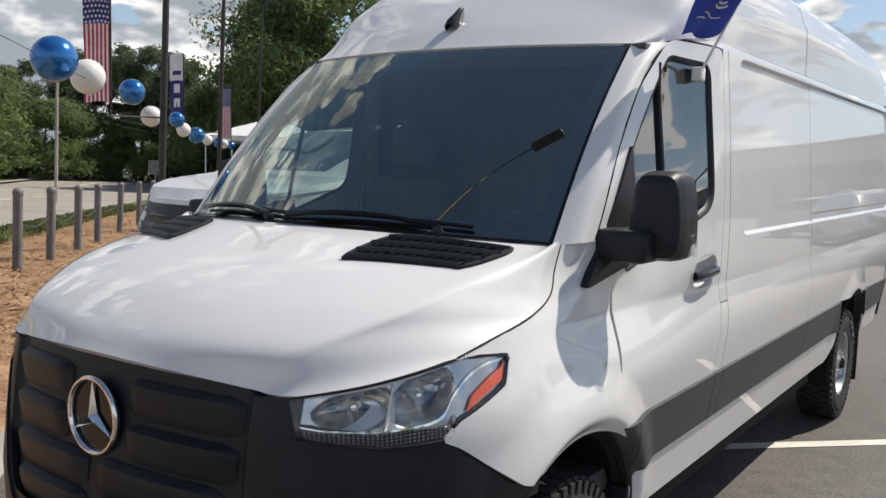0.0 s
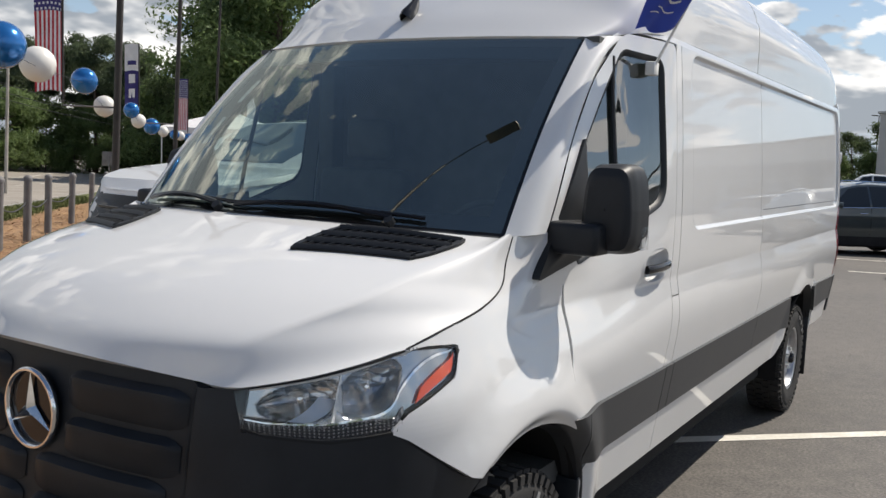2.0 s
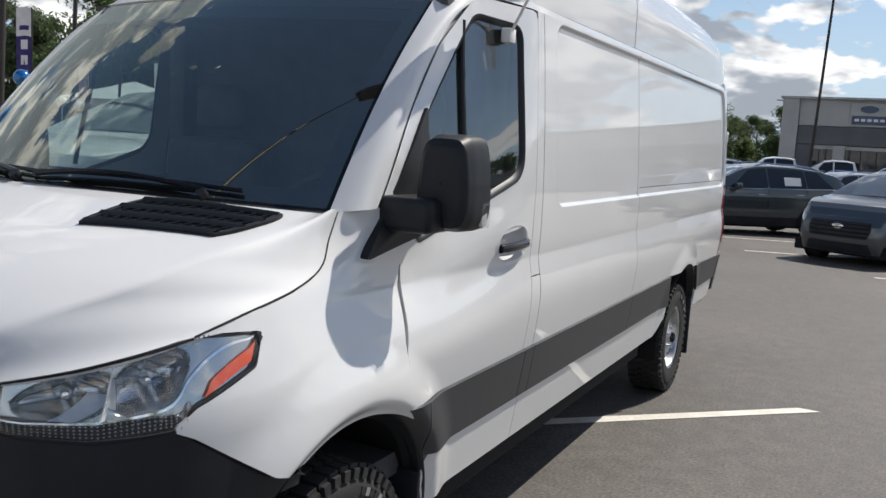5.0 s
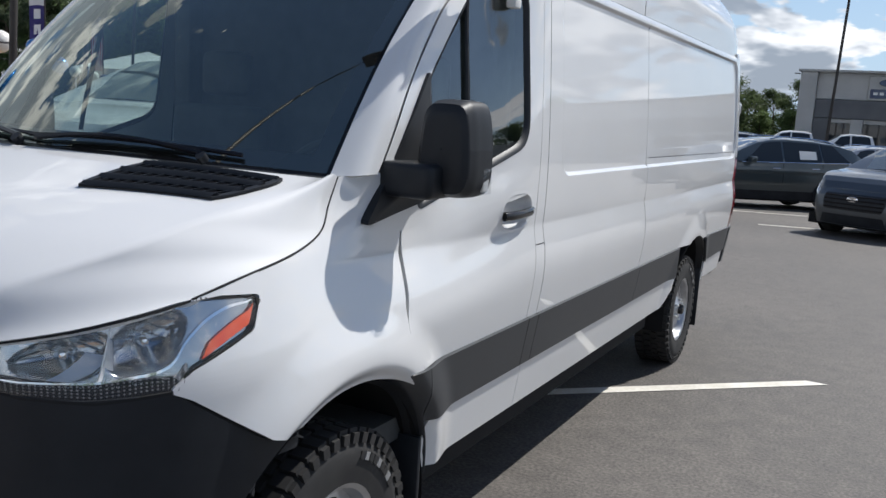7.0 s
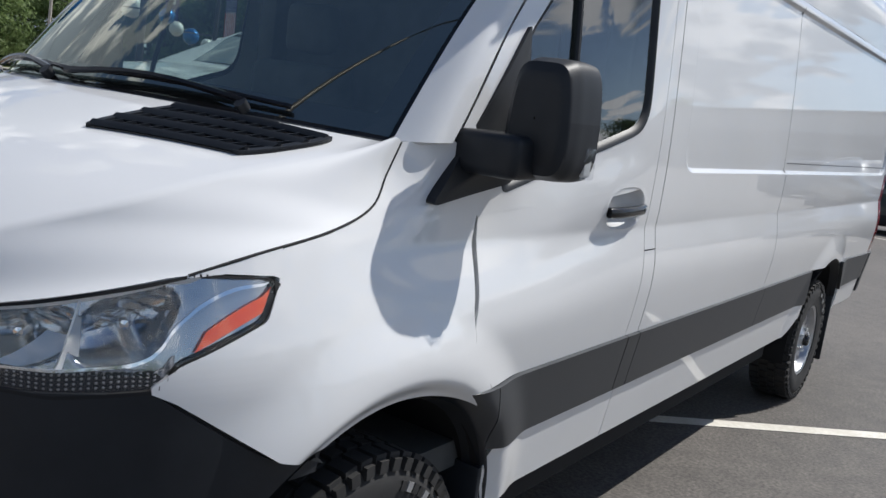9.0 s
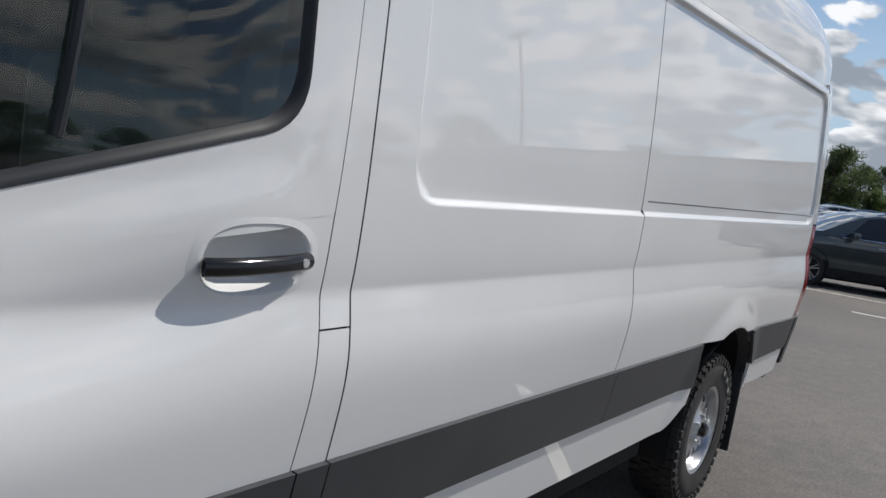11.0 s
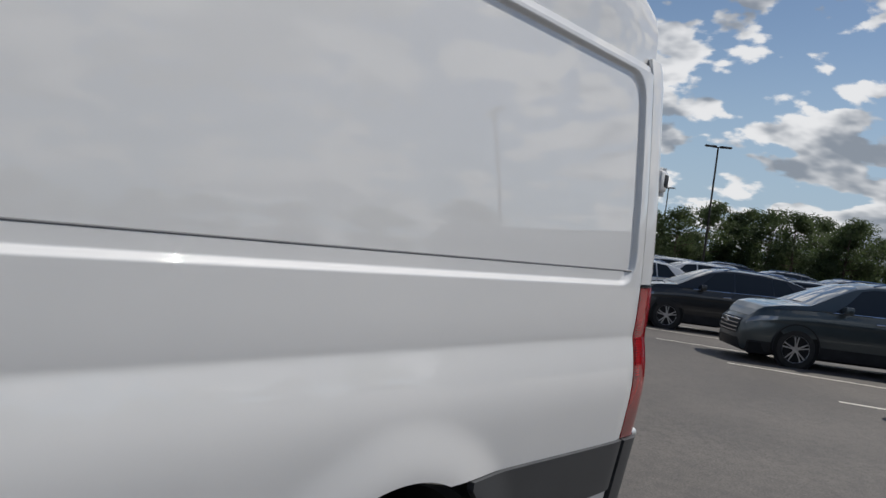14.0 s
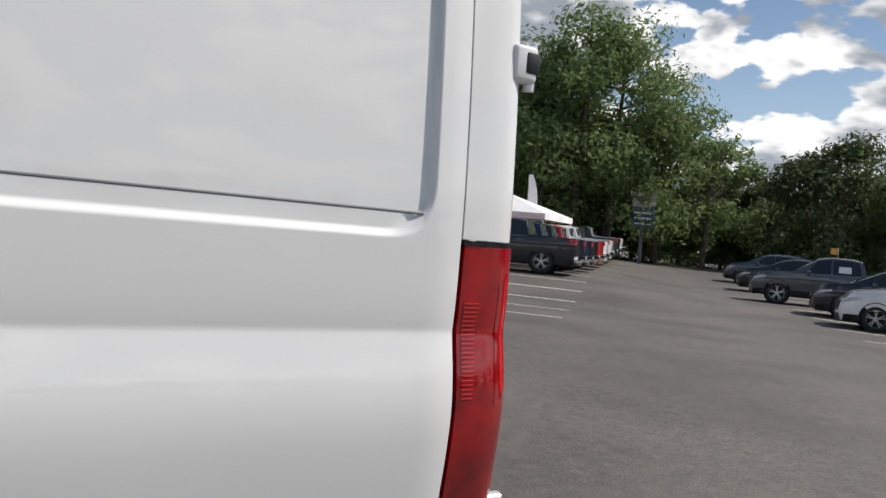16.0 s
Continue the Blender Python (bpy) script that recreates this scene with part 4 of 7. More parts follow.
# tail lamps
for side in (1, -1):
    fl = lambda p: Vector((p.x * side, p.y, p.z))
    ro = (0.8 * side, 0.6, 0)
    Z0, Z1 = 0.868, 1.452
    tail = sheet("tail_lamp", lambda u, v: fl(rear_corner(u, v, Z0, Z1) - Vector((0.03, 0.03, 0))), 14, 30, GLOSS_BLACK, van, lip=0, out=ro, label="tall red tail lamp")
    sheet("tail_lens", lambda u, v: fl(rear_corner(0.003 + 0.977 * u, 0.008 + 0.975 * v, Z0, Z1) + Vector((0.004, 0.004, 0)) * math.sin(math.pi * u)), 20, 50, RED_LENS, tail, lip=0.014, out=ro, label="red plastic lens")
    for k in range(22):
        sheet("rib", lambda u, v: fl(rear_corner(0.012 + 0.085 * u * (1 - 0.015 * k), 0.77 - 0.0165 * k + 0.0045 * v, Z0, Z1) + Vector((0.003, 0.003, 0))), 4, 1, RED_BRIGHT, tail, lip=0.003, out=ro)
    for ua, ub, va, vb in ((0.40, 0.47, 0.44, 0.86), (0.53, 0.56, 0.44, 0.80)):
        sheet("light_bar", lambda u, v: fl(rear_corner(ua + (ub - ua) * u, va + (vb - va) * v + 0.015 * u, Z0, Z1) + Vector((0.004, 0.005, 0))), 5, 10, RED_BRIGHT, tail, lip=0.003, out=ro)
    sheet("dark_insert", lambda u, v: fl(rear_corner(0.30 + 0.08 * u, 0.40 + 0.44 * v, Z0, Z1) + Vector((0.004, 0.005, 0))), 4, 12, RED_LENS, tail, lip=0.003, out=ro)
    sheet("tail_cap", lambda u, v: fl(rear_corner(u, 0.983 + 0.017 * v, Z0, Z1) + Vector((0.002, 0.002, 0))), 14, 2, GLOSS_BLACK, tail, lip=0.01, out=ro)
    hinge = part("door_hinge", box_bm((min(0.905 * side, 0.955 * side), 6.835, 1.815), (max(0.905 * side, 0.955 * side), 6.905, 1.90), 0.012, 3), PAINT, van, "white painted rear door hinge")
    part("hinge_pin", tube_bm([(0.935 * side, 6.895, 1.80), (0.935 * side, 6.895, 1.91)], 0.013, 10), SATIN, hinge)
    part("hinge_cover", box_bm((min(0.918 * side, 0.958 * side), 6.868, 1.835), (max(0.918 * side, 0.958 * side), 6.908, 1.885), 0.006, 2), PLASTIC, hinge)
    part("bumper_stud", tube_bm([(0.948 * side, 6.86, 0.872), (0.948 * side, 6.90, 0.872)], 0.018, 10), SATIN, van)


# door handles in their cups
def cup(u, v, side):
    a = u * math.tau
    r = v * 1.22
    y, z = 2.125 + 0.128 * r * math.copysign(abs(math.cos(a)) ** 0.75, math.cos(a)), 1.332 + 0.066 * r * math.copysign(abs(math.sin(a)) ** 0.8, math.sin(a))
    return Vector(((side_x(y, z) + 0.0003 + 0.0014 * min(1.0, (1.22 - r) / 0.22) - 0.046 * (1 - min(r, 1.0) ** 5)) * side, y, z))


# opening in the door skin behind each cup
for ob in [c for c in van.children if c.name.startswith("door_skin")]:
    bm = bmesh.new()
    bm.from_mesh(ob.data)
    dead = []
    for f in bm.faces:
        c = f.calc_center_median()
        if abs((c.y - 2.125) / 0.128) ** 2.67 + abs((c.z - 1.332) / 0.066) ** 2.5 < 1.16:
            dead.append(f)
    bmesh.ops.delete(bm, geom=dead, context="FACES")
    bm.to_mesh(ob.data)
    bm.free()
for side in (1, -1):
    base = sheet("handle_cup", lambda u, v: cup(u, v, side), 56, 20, PAINT, van, lip=0, out=(side, 0, 0))
    pts = [((side_x(y, 1.33) + 0.002 + 0.018 * math.sin(math.pi * k / 10) ** 0.6) * side, y, 1.322 + 0.006 * k / 10) for k, y in enumerate(np.linspace(1.998, 2.250, 11))]
    bm = tube_bm(pts, 0.0175, 12)
    for v in bm.verts:
        v.co.x = pts[5][0] + (v.co.x - pts[5][0]) * 0.85
    handle = part("door_handle", bm, GLOSS_BLACK, base, "black door handle")
    part("lock", tube_bm([((side_x(2.215, 1.33) + 0.012) * side, 2.222, 1.329), ((side_x(2.215, 1.33) + 0.030) * side, 2.222, 1.329)], 0.0085, 10), SATIN, base)

# mirrors
for side in (1, -1):
    fl = lambda x, y, z: Vector((x * side, y, z))
    tri = ring_points([(1.14, 1.353), (1.482, 1.411), (1.502, 1.511), (1.504, 1.594), (1.522, 1.816)], [0.03, 0.04, 0.03, 0.02, 0.012], 5, 8)
    m = len(tri)
    c = Vector((1.45, 1.515))

    def trim(u, v):
        k = int(round(u * m)) % m
        p = Vector(tri[k]).lerp(c, v * 0.999)
        x = max(wing_x(p.x, min(p.y, 1.5)) if p.x < 1.36 else 0, side_x(p.x, p.y)) - (0.02 * smooth_step(1.43, 1.25, p.x) * smooth_step(1.42, 1.55, p.y))
        return fl(x + 0.014 + 0.03 * v * smooth_step(0, 0.6, v), p.x, p.y)
    foot = sheet("mirror_foot", trim, m, 8, PLASTIC, van, lip=0.03, out=(side, 0, 0), label="black mirror mounting trim")
    bm = box_bm((0.90, 1.238, 1.436), (1.083, 1.473, 1.54), 0.022, 3)
    for v in bm.verts:
        v.co.x *= side
    if side < 0:
        bmesh.ops.reverse_faces(bm, faces=bm.faces)
    part("mirror_arm", bm, PLASTIC, foot)

    def shell(u, v):
        a = u * math.tau
        prof = [(0.0, 0.02), (0.02, 0.72), (0.10, 0.90), (0.35, 0.985), (0.75, 1.0), (1.0, 0.985)]
        d = table(v, [0, 0.3, 0.5, 0.7, 0.9, 1.0], [q[0] for q in prof])
        r = table(v, [0, 0.3, 0.5, 0.7, 0.9, 1.0], [q[1] for q in prof])
        sx, sz = math.copysign(abs(math.cos(a)) ** 0.45, math.cos(a)), math.copysign(abs(math.sin(a)) ** 0.45, math.sin(a))
        hz = 0.146
        z = 1.584 + hz * r * sz
        w = 0.088 - 0.012 * smooth_step(1.55, 1.72, z)
        return fl(1.075 + w * r * sx, 1.308 + 0.165 * d + 0.10 * (sx * r * 0.088), z)
    if side < 0:
        flat_shell, fold = shell, Matrix.Translation((-0.99, 1.47, 0)) @ Matrix.Rotation(radians(-84), 4, "Z") @ Matrix.Translation((0.99, -1.47, 0))
        shell = lambda u, v: fold @ flat_shell(u, v)
    else:
        fold = Matrix.Identity(4)
    shell_ob = sheet("mirror", shell, 64, 20, PLASTIC, van, lip=0, out=(0, -1, 0), label="black door mirror housing")

    def face(u, v):
        p = shell(u, 1.0)
        c0 = fold @ fl(1.075, 1.468, 1.582)
        return p.lerp(c0, v * 0.999)
    sheet("mirror_glass", face, 64, 3, CHROME, shell_ob, lip=0, out=(0, 1, 0))
    part("turn_lamp", (lambda bm: (bm.transform(fold @ Matrix.Diagonal((side, 1, 1, 1))), bm)[1])(box_bm((1.153, 1.425, 1.452), (1.168, 1.475, 1.530), 0.006, 2)), LENS, shell_ob, "clear turn signal in the mirror")
    part("turn_lamp_back", (lambda bm: (bm.transform(fold @ Matrix.Diagonal((side, 1, 1, 1))), bm)[1])(box_bm((1.147, 1.430, 1.458), (1.160, 1.470, 1.524), 0.004, 1)), SATIN, shell_ob)


BOLD_MARK = principled("worn_white_rubber", (0.25, 0.25, 0.25), 0.7)


# wheels
def wheel(y, x_out, side):
    w = thing("wheel", "", "")
    R, W = 0.388, 0.235
    prof = [(-W, 0.225), (-W - 0.004, 0.26), (-W - 0.012, 0.31), (-W + 0.004, 0.352), (-W + 0.03, R - 0.014), (-W / 2, R - 0.010), (-0.03, R - 0.014), (-0.004, 0.352), (0.012, 0.31), (0.004, 0.26), (0, 0.225)]
    bm = revolve_bm(prof, 72)
    tyre = part("tyre", bm, RUBBER, w, "black all-terrain tyre")
    tread = bmesh.new()
    for k in range(46):
        a = k * math.tau / 46
        for x0, x1, off in ((-W + 0.01, -W + 0.065, 0.0), (-W + 0.075, -W + 0.115, 0.5), (-W + 0.125, -0.075, 0.0), (-0.065, -0.006, 0.5)):
            b = bmesh.new()
            box_bm((x0, -0.019, R - 0.02), (x1, 0.019, R), bm=b)
            b.transform(Matrix.Rotation(-(a + off * math.tau / 46), 4, "X"))
            tmp = bpy.data.meshes.new("t")
            b.to_mesh(tmp)
            b.free()
            tread.from_mesh(tmp)
            bpy.data.meshes.remove(tmp)
        b = bmesh.new()
        box_bm((-0.012, -0.014, 0.345), (0.008, 0.014, R - 0.012), bm=b)
        b.transform(Matrix.Rotation(-(a + 0.5 * math.tau / 46), 4, "X"))
        tmp = bpy.data.meshes.new("t")
        b.to_mesh(tmp)
        b.free()
        tread.from_mesh(tmp)
        bpy.data.meshes.remove(tmp)
    tagged(part("tread", tread, RUBBER, tyre, "chunky tread blocks"), kind="stuff")
    # lettering band as plain raised bars
    for k in range(9):
        a0 = 0.35 + k * 0.09
        b = box_bm((0.0095, -0.011, 0.297), (0.0135, 0.011, 0.322))
        b.transform(Matrix.Rotation(-a0, 4, "X"))
        part("tyre_mark", b, BOLD_MARK if k % 3 == 1 else RUBBER, tyre, smooth=False)
    bm = revolve_bm([(-0.19, 0.19), (-0.05, 0.195), (-0.012, 0.208), (-0.004, 0.226), (-0.012, 0.231), (-0.022, 0.224)], 60)
    rim = part("rim", bm, STEEL, w, "silver steel wheel rim")
    # disc with oval holes
    bm = bmesh.new()
    n = 96
    radii = [0.001, 0.055, 0.075, 0.095, 0.115, 0.135, 0.155, 0.172, 0.197]
    depth = [-0.012, -0.012, -0.030, -0.040, -0.040, -0.038, -0.040, -0.048, -0.055]
    rings = [[bm.verts.new((d, r * math.sin(k * math.tau / n), r * math.cos(k * math.tau / n))) for k in range(n)] for r, d in zip(radii, depth)]
    for j in range(len(radii) - 1):
        for k in range(n):
            rm = (radii[j] + radii[j + 1]) / 2
            ph = ((k + 0.5) / n * 12) % 1.0 - 0.5
            if (ph / 0.26) ** 2 + ((rm - 0.148) / 0.026) ** 2 < 1.0:
                continue
            bm.faces.new((rings[j][k], rings[j + 1][k], rings[j + 1][(k + 1) % n], rings[j][(k + 1) % n]))
    part("wheel_disc", bm, STEEL, rim)
    part("wheel_back", revolve_bm([(-0.10, 0.001), (-0.10, 0.19)], 30), DARK, rim)
    bm = revolve_bm([(0.018, 0.001), (0.018, 0.024), (0.010, 0.034), (-0.012, 0.038)], 24)
    part("hub_cap", bm, GLOSS_BLACK, rim)
    for k in range(6):
        a = k * math.tau / 6
        part("wheel_nut", tube_bm([(-0.035, 0.068 * math.sin(a), 0.068 * math.cos(a)), (-0.004, 0.068 * math.sin(a), 0.068 * math.cos(a))], 0.011, 6), SATIN, rim)
    w.parent = van
    w.matrix_basis = Matrix.Translation((x_out * side, y, R)) @ (Matrix.Identity(4) if side > 0 else Matrix.Rotation(math.pi, 4, "Z"))
    return w


for y, xo in ((ARCH_F, 0.955), (5.335, 0.955)):
    for side in (1, -1):
        wheel(y, xo, side)

# cabin
for side in (1, -1):
    part("pillar_trim", box_bm((min(0.78 * side, 0.885 * side), 2.215, 0.68), (max(0.78 * side, 0.885 * side), 2.40, 2.20), 0.02, 2), CABIN, van)
    part("pillar_trim", box_bm((min(0.80 * side, 0.915 * side), 2.12, 0.68), (max(0.80 * side, 0.915 * side), 2.37, 1.47), 0.01, 1), CABIN, van)
part("dashboard", box_bm((-0.86, 0.95, 1.05), (0.86, 1.42, 1.43), 0.06, 3), CABIN, van, "dark plastic dashboard")
part("bulkhead", box_bm((-0.88, 2.30, 0.66), (0.88, 2.33, 2.24)), CABIN, van)
part("headliner", box_bm((-0.84, 1.75, 2.17), (0.84, 2.32, 2.19)), CABIN, van)
part("cabin_floor", box_bm((-0.88, 1.3, 0.60), (0.88, 2.30, 0.68)), CABIN, van)
for cx in (0.50, -0.50):
    seat = part("seat", box_bm((cx - 0.26, 1.66, 0.92), (cx + 0.26, 2.14, 1.10), 0.05, 3), CABIN, van, "dark fabric driver cabin seat")
    bm = box_bm((cx - 0.25, 2.06, 1.06), (cx + 0.25, 2.20, 1.66), 0.05, 3)
    part("seat_back", bm, CABIN, seat)
    part("head_rest", box_bm((cx - 0.13, 2.12, 1.70), (cx + 0.13, 2.21, 1.90), 0.04, 3), CABIN, seat)
    part("seat_base", box_bm((cx - 0.22, 1.70, 0.68), (cx + 0.22, 2.10, 0.93)), CABIN, seat)
bm = bmesh.new()
ringp = [(0.016 * math.sin(j * math.tau / 8), 0.185 + 0.016 * math.cos(j * math.tau / 8)) for j in range(8)]
revolve_bm(ringp, 40, "z", bm, closed=True)
bm.transform(Matrix.Translation((0.48, 1.55, 1.40)) @ Matrix.Rotation(radians(62), 4, "X"))
wheel_ob = part("steering_wheel", bm, CABIN, van, "black steering wheel")
part("steering_hub", box_bm((0.40, 1.50, 1.34), (0.56, 1.56, 1.44), 0.02, 2), CABIN, wheel_ob)
# sun visor stickers: sheets of paper behind the glass
for sx, sv, w, h in ((-0.86, 0.62, 0.05, 0.16), (-0.87, 0.36, 0.05, 0.16)):
    sheet("window_sticker", lambda u, v: screen(sx + w * u, sv + h * v, 0.03), 3, 4, PAPER, van, lip=0, out=(0, -1, 1), label="white paper sticker behind the windscreen")

# ---- ground ----
ROAD_P, ROAD_D, ROAD_N = Vector((-7.84, 4.23)), Vector((-0.722, 0.691)), Vector((0.691, 0.722))


def off_road(x, y):
    """Distance from the row of bollards, towards the car park."""
    return (x - ROAD_P.x) * ROAD_N.x + (y - ROAD_P.y) * ROAD_N.y


def along_road(x, y):
    return (x - ROAD_P.x) * ROAD_D.x + (y - ROAD_P.y) * ROAD_D.y


def height(x, y):
    s = off_road(x, y)
    h = -0.45 * smooth_step(9.0, 42.0, y + 0.35 * max(0.0, -x - 4))
    a = along_road(x, y)
    h += ((0.28 + 0.40 * smooth_step(14.0, 7.0, s)) * smooth_step(15.0, 28.0, a) + 0.5 * smooth_step(30.0, 58.0, a)) * smooth_step(0.5, 3.5, s)
    bank = 0.28 * smooth_step(1.9, -0.2, s)
    far = 0.017 * min(max(0.0, -s), 32.0)
    k = smooth_step(2.2, -1.0, s)
    return (h * (1 - k) - 0.025 * min(max(0.0, a), 60.0) * k) + bank + far


ASPHALT = vary(principled("asphalt", (0.06, 0.06, 0.06), 0.85), 0.35, (0.080, 0.072, 0.065), (0.142, 0.128, 0.115), bump=0.55, bump_scale=130, bump_dist=0.006, rough=(0.56, 0.80), second=7.0)
nt = ASPHALT.node_tree
b = nt.nodes["Principled BSDF"]
tc = nt.nodes.new("ShaderNodeTexCoord")
grit = nt.nodes.new("ShaderNodeTexVoronoi")
grit.inputs["Scale"].default_value = 95
nt.links.new(tc.outputs["Object"], grit.inputs["Vector"])
pick = nt.nodes.new("ShaderNodeMapRange")
pick.inputs[1].default_value, pick.inputs[2].default_value = 0.06, 0.16
pick.inputs[3].default_value, pick.inputs[4].default_value = 1.9, 1.0
nt.links.new(grit.outputs["Distance"], pick.inputs[0])
shade = nt.nodes.new("ShaderNodeTexNoise")
shade.inputs["Scale"].default_value, shade.inputs["Detail"].default_value = 55, 3
nt.links.new(tc.outputs["Object"], shade.inputs["Vector"])
spread = nt.nodes.new("ShaderNodeMapRange")
spread.inputs[1].default_value, spread.inputs[2].default_value = 0.3, 0.7
spread.inputs[3].default_value, spread.inputs[4].default_value = 0.55, 1.35
nt.links.new(shade.outputs[0], spread.inputs[0])
mul = nt.nodes.new("ShaderNodeMath")
mul.operation = "MULTIPLY"
nt.links.new(pick.outputs[0], mul.inputs[0])
nt.links.new(spread.outputs[0], mul.inputs[1])
old = b.inputs["Base Color"].links[0].from_socket
sc = nt.nodes.new("ShaderNodeVectorMath")
sc.operation = "SCALE"
nt.links.new(old, sc.inputs[0])
nt.links.new(mul.outputs[0], sc.inputs["Scale"])
nt.links.new(sc.outputs[0], b.inputs["Base Color"])
MULCH = vary(principled("mulch", (0.3, 0.17, 0.08), 0.9), 3.0, (0.20, 0.11, 0.06), (0.46, 0.29, 0.17), bump=0.8, bump_scale=40, bump_dist=0.02, second=28)
GRASS = vary(principled("grass", (0.07, 0.11, 0.02), 0.9), 1.2, (0.075, 0.092, 0.026), (0.17, 0.18, 0.062), bump=0.6, bump_scale=60, bump_dist=0.02, second=20)
ROADM = vary(principled("road_surface", (0.2, 0.19, 0.18), 0.85), 0.5, (0.27, 0.24, 0.205), (0.37, 0.33, 0.285), bump=0.3, bump_scale=120, bump_dist=0.004, second=9)
CONCRETE = vary(principled("kerb_concrete", (0.38, 0.36, 0.33), 0.85), 2.0, (0.30, 0.28, 0.25), (0.45, 0.42, 0.38), bump=0.3, bump_scale=80, bump_dist=0.004)
LINE_PAINT = vary(principled("line_paint", (0.75, 0.72, 0.64), 0.7), 4.0, (0.62, 0.58, 0.50), (0.80, 0.77, 0.70), second=40, bump=0.3, bump_scale=130, bump_dist=0.004)

axis = sorted(set([-900, -500, -300, -200, -150, -110, -85] + [round(v, 2) for v in np.linspace(-70, 40, 111)] + [45, 52, 60, 75, 95, 130, 200, 300, 500, 900]))
ya = sorted(set([-900, -500, -250, -120, -60, -35, -22] + [round(v, 2) for v in np.linspace(-15, 75, 91)] + [80, 90, 105, 130, 170, 250, 400, 900]))
gv = [(x, y, height(x, y)) for x in axis for y in ya]
ny = len(ya)
gf = [(i * ny + j, (i + 1) * ny + j, (i + 1) * ny + j + 1, i * ny + j + 1) for i in range(len(axis) - 1) for j in range(ny - 1)]
tagged(put_mesh("ground", gv, gf, ASPHALT, sharp=80), "grey asphalt car park with pale wear", "ground", kind="structure")


def band(name, s0, s1, a0, a1, lift, mat, label, cat, n=120, m=8, rough=0.0, kind="structure"):
    vs, fs = [], []
    for i in range(n + 1):
        for j in range(m + 1):
            a, s = a0 + (a1 - a0) * i / n, s0 + (s1 - s0) * j / m
            p = ROAD_P + ROAD_D * a + ROAD_N * s
            z = height(p.x, p.y) + lift
            if rough:
                z += rough * noise.noise(Vector((p.x * 3, p.y * 3, 0))) + rough * 0.6 * noise.noise(Vector((p.x * 11, p.y * 11, 4)))
            vs.append((p.x, p.y, z))
    for i in range(n):
        for j in range(m):
            q = (i * (m + 1) + j, (i + 1) * (m + 1) + j, (i + 1) * (m + 1) + j + 1, i * (m + 1) + j + 1)
            fs.append(q)
    ob = tagged(put_mesh(name, vs, fs, mat), label, cat, kind=kind)
    bm = bmesh.new()
    bm.from_mesh(ob.data)
    bmesh.ops.recalc_face_normals(bm, faces=bm.faces)
    if sum(f.normal.z for f in bm.faces) < 0:
        bmesh.ops.reverse_faces(bm, faces=bm.faces)
    bm.to_mesh(ob.data)
    bm.free()
    return ob


band("mulch_bed", -1.35, 1.45, -14, 70, 0.035, MULCH, "brown pine straw mulch bed beside the kerb", "mulch", 420, 26, rough=0.035)
band("grass_verge", -2.35, -1.15, -14, 90, 0.055, GRASS, "short green grass verge beside the road", "grass", 300, 12, rough=0.03)
band("kerb", 1.42, 1.60, -14, 70, 0.13, CONCRETE, "pale concrete kerb of the planting bed", "kerb", 200, 2)
band("road", -16.5, -2.5, -30, 150, 0.012, ROADM, "pale worn public road behind the bollards", "road", 160, 12)
band("road_kerb", -2.56, -2.34, -30, 120, 0.075, CONCRETE, "concrete road kerb", "kerb", 160, 2)
band("far_kerb", -17.2, -16.5, -30, 150, 0.14, CONCRETE, "concrete kerb across the road", "kerb", 120, 2)
band("far_verge", -60, -17.2, -40, 190, 0.05, GRASS, "green grass slope across the road", "grass", 120, 12, rough=0.1)
for a in range(-4, 26):
    band("lane_mark", -7.08, -6.94, a * 6.0, a * 6.0 + 2.4, 0.022, LINE_PAINT, "white dashed lane marking on the road", "road marking", 4, 1)
band("edge_line", -11.6, -11.45, -30, 140, 0.022, LINE_PAINT, "white solid road line", "road marking", 80, 1)

# loose straw on the mulch
STRAW = vary(principled("straw", (0.45, 0.28, 0.14), 0.9), 2.0, (0.25, 0.14, 0.07), (0.55, 0.36, 0.19))
rng = random.Random(4)
vs, fs = [], []
for k in range(15000):
    a, s = rng.uniform(-4, 16) if k < 12000 else rng.uniform(16, 34), rng.uniform(-1.25, 1.4)
    p = ROAD_P + ROAD_D * a + ROAD_N * s
    z = height(p.x, p.y) + 0.045 + rng.uniform(0, 0.03)
    th, l, w = rng.uniform(0, math.pi), rng.uniform(0.04, 0.11), rng.uniform(0.004, 0.009)
    d, e = Vector((math.cos(th), math.sin(th), rng.uniform(-0.3, 0.3))) * l, Vector((-math.sin(th), math.cos(th), 0)) * w
    c = Vector((p.x, p.y, z))
    i = len(vs)
    vs += [c - d - e, c + d - e, c + d + e, c - d + e]
    fs.append((i, i + 1, i + 2, i + 3))
tagged(put_mesh("loose_straw", vs, fs, STRAW, smooth=False), "loose brown pine straw on the mulch bed", "straw", kind="stuff")

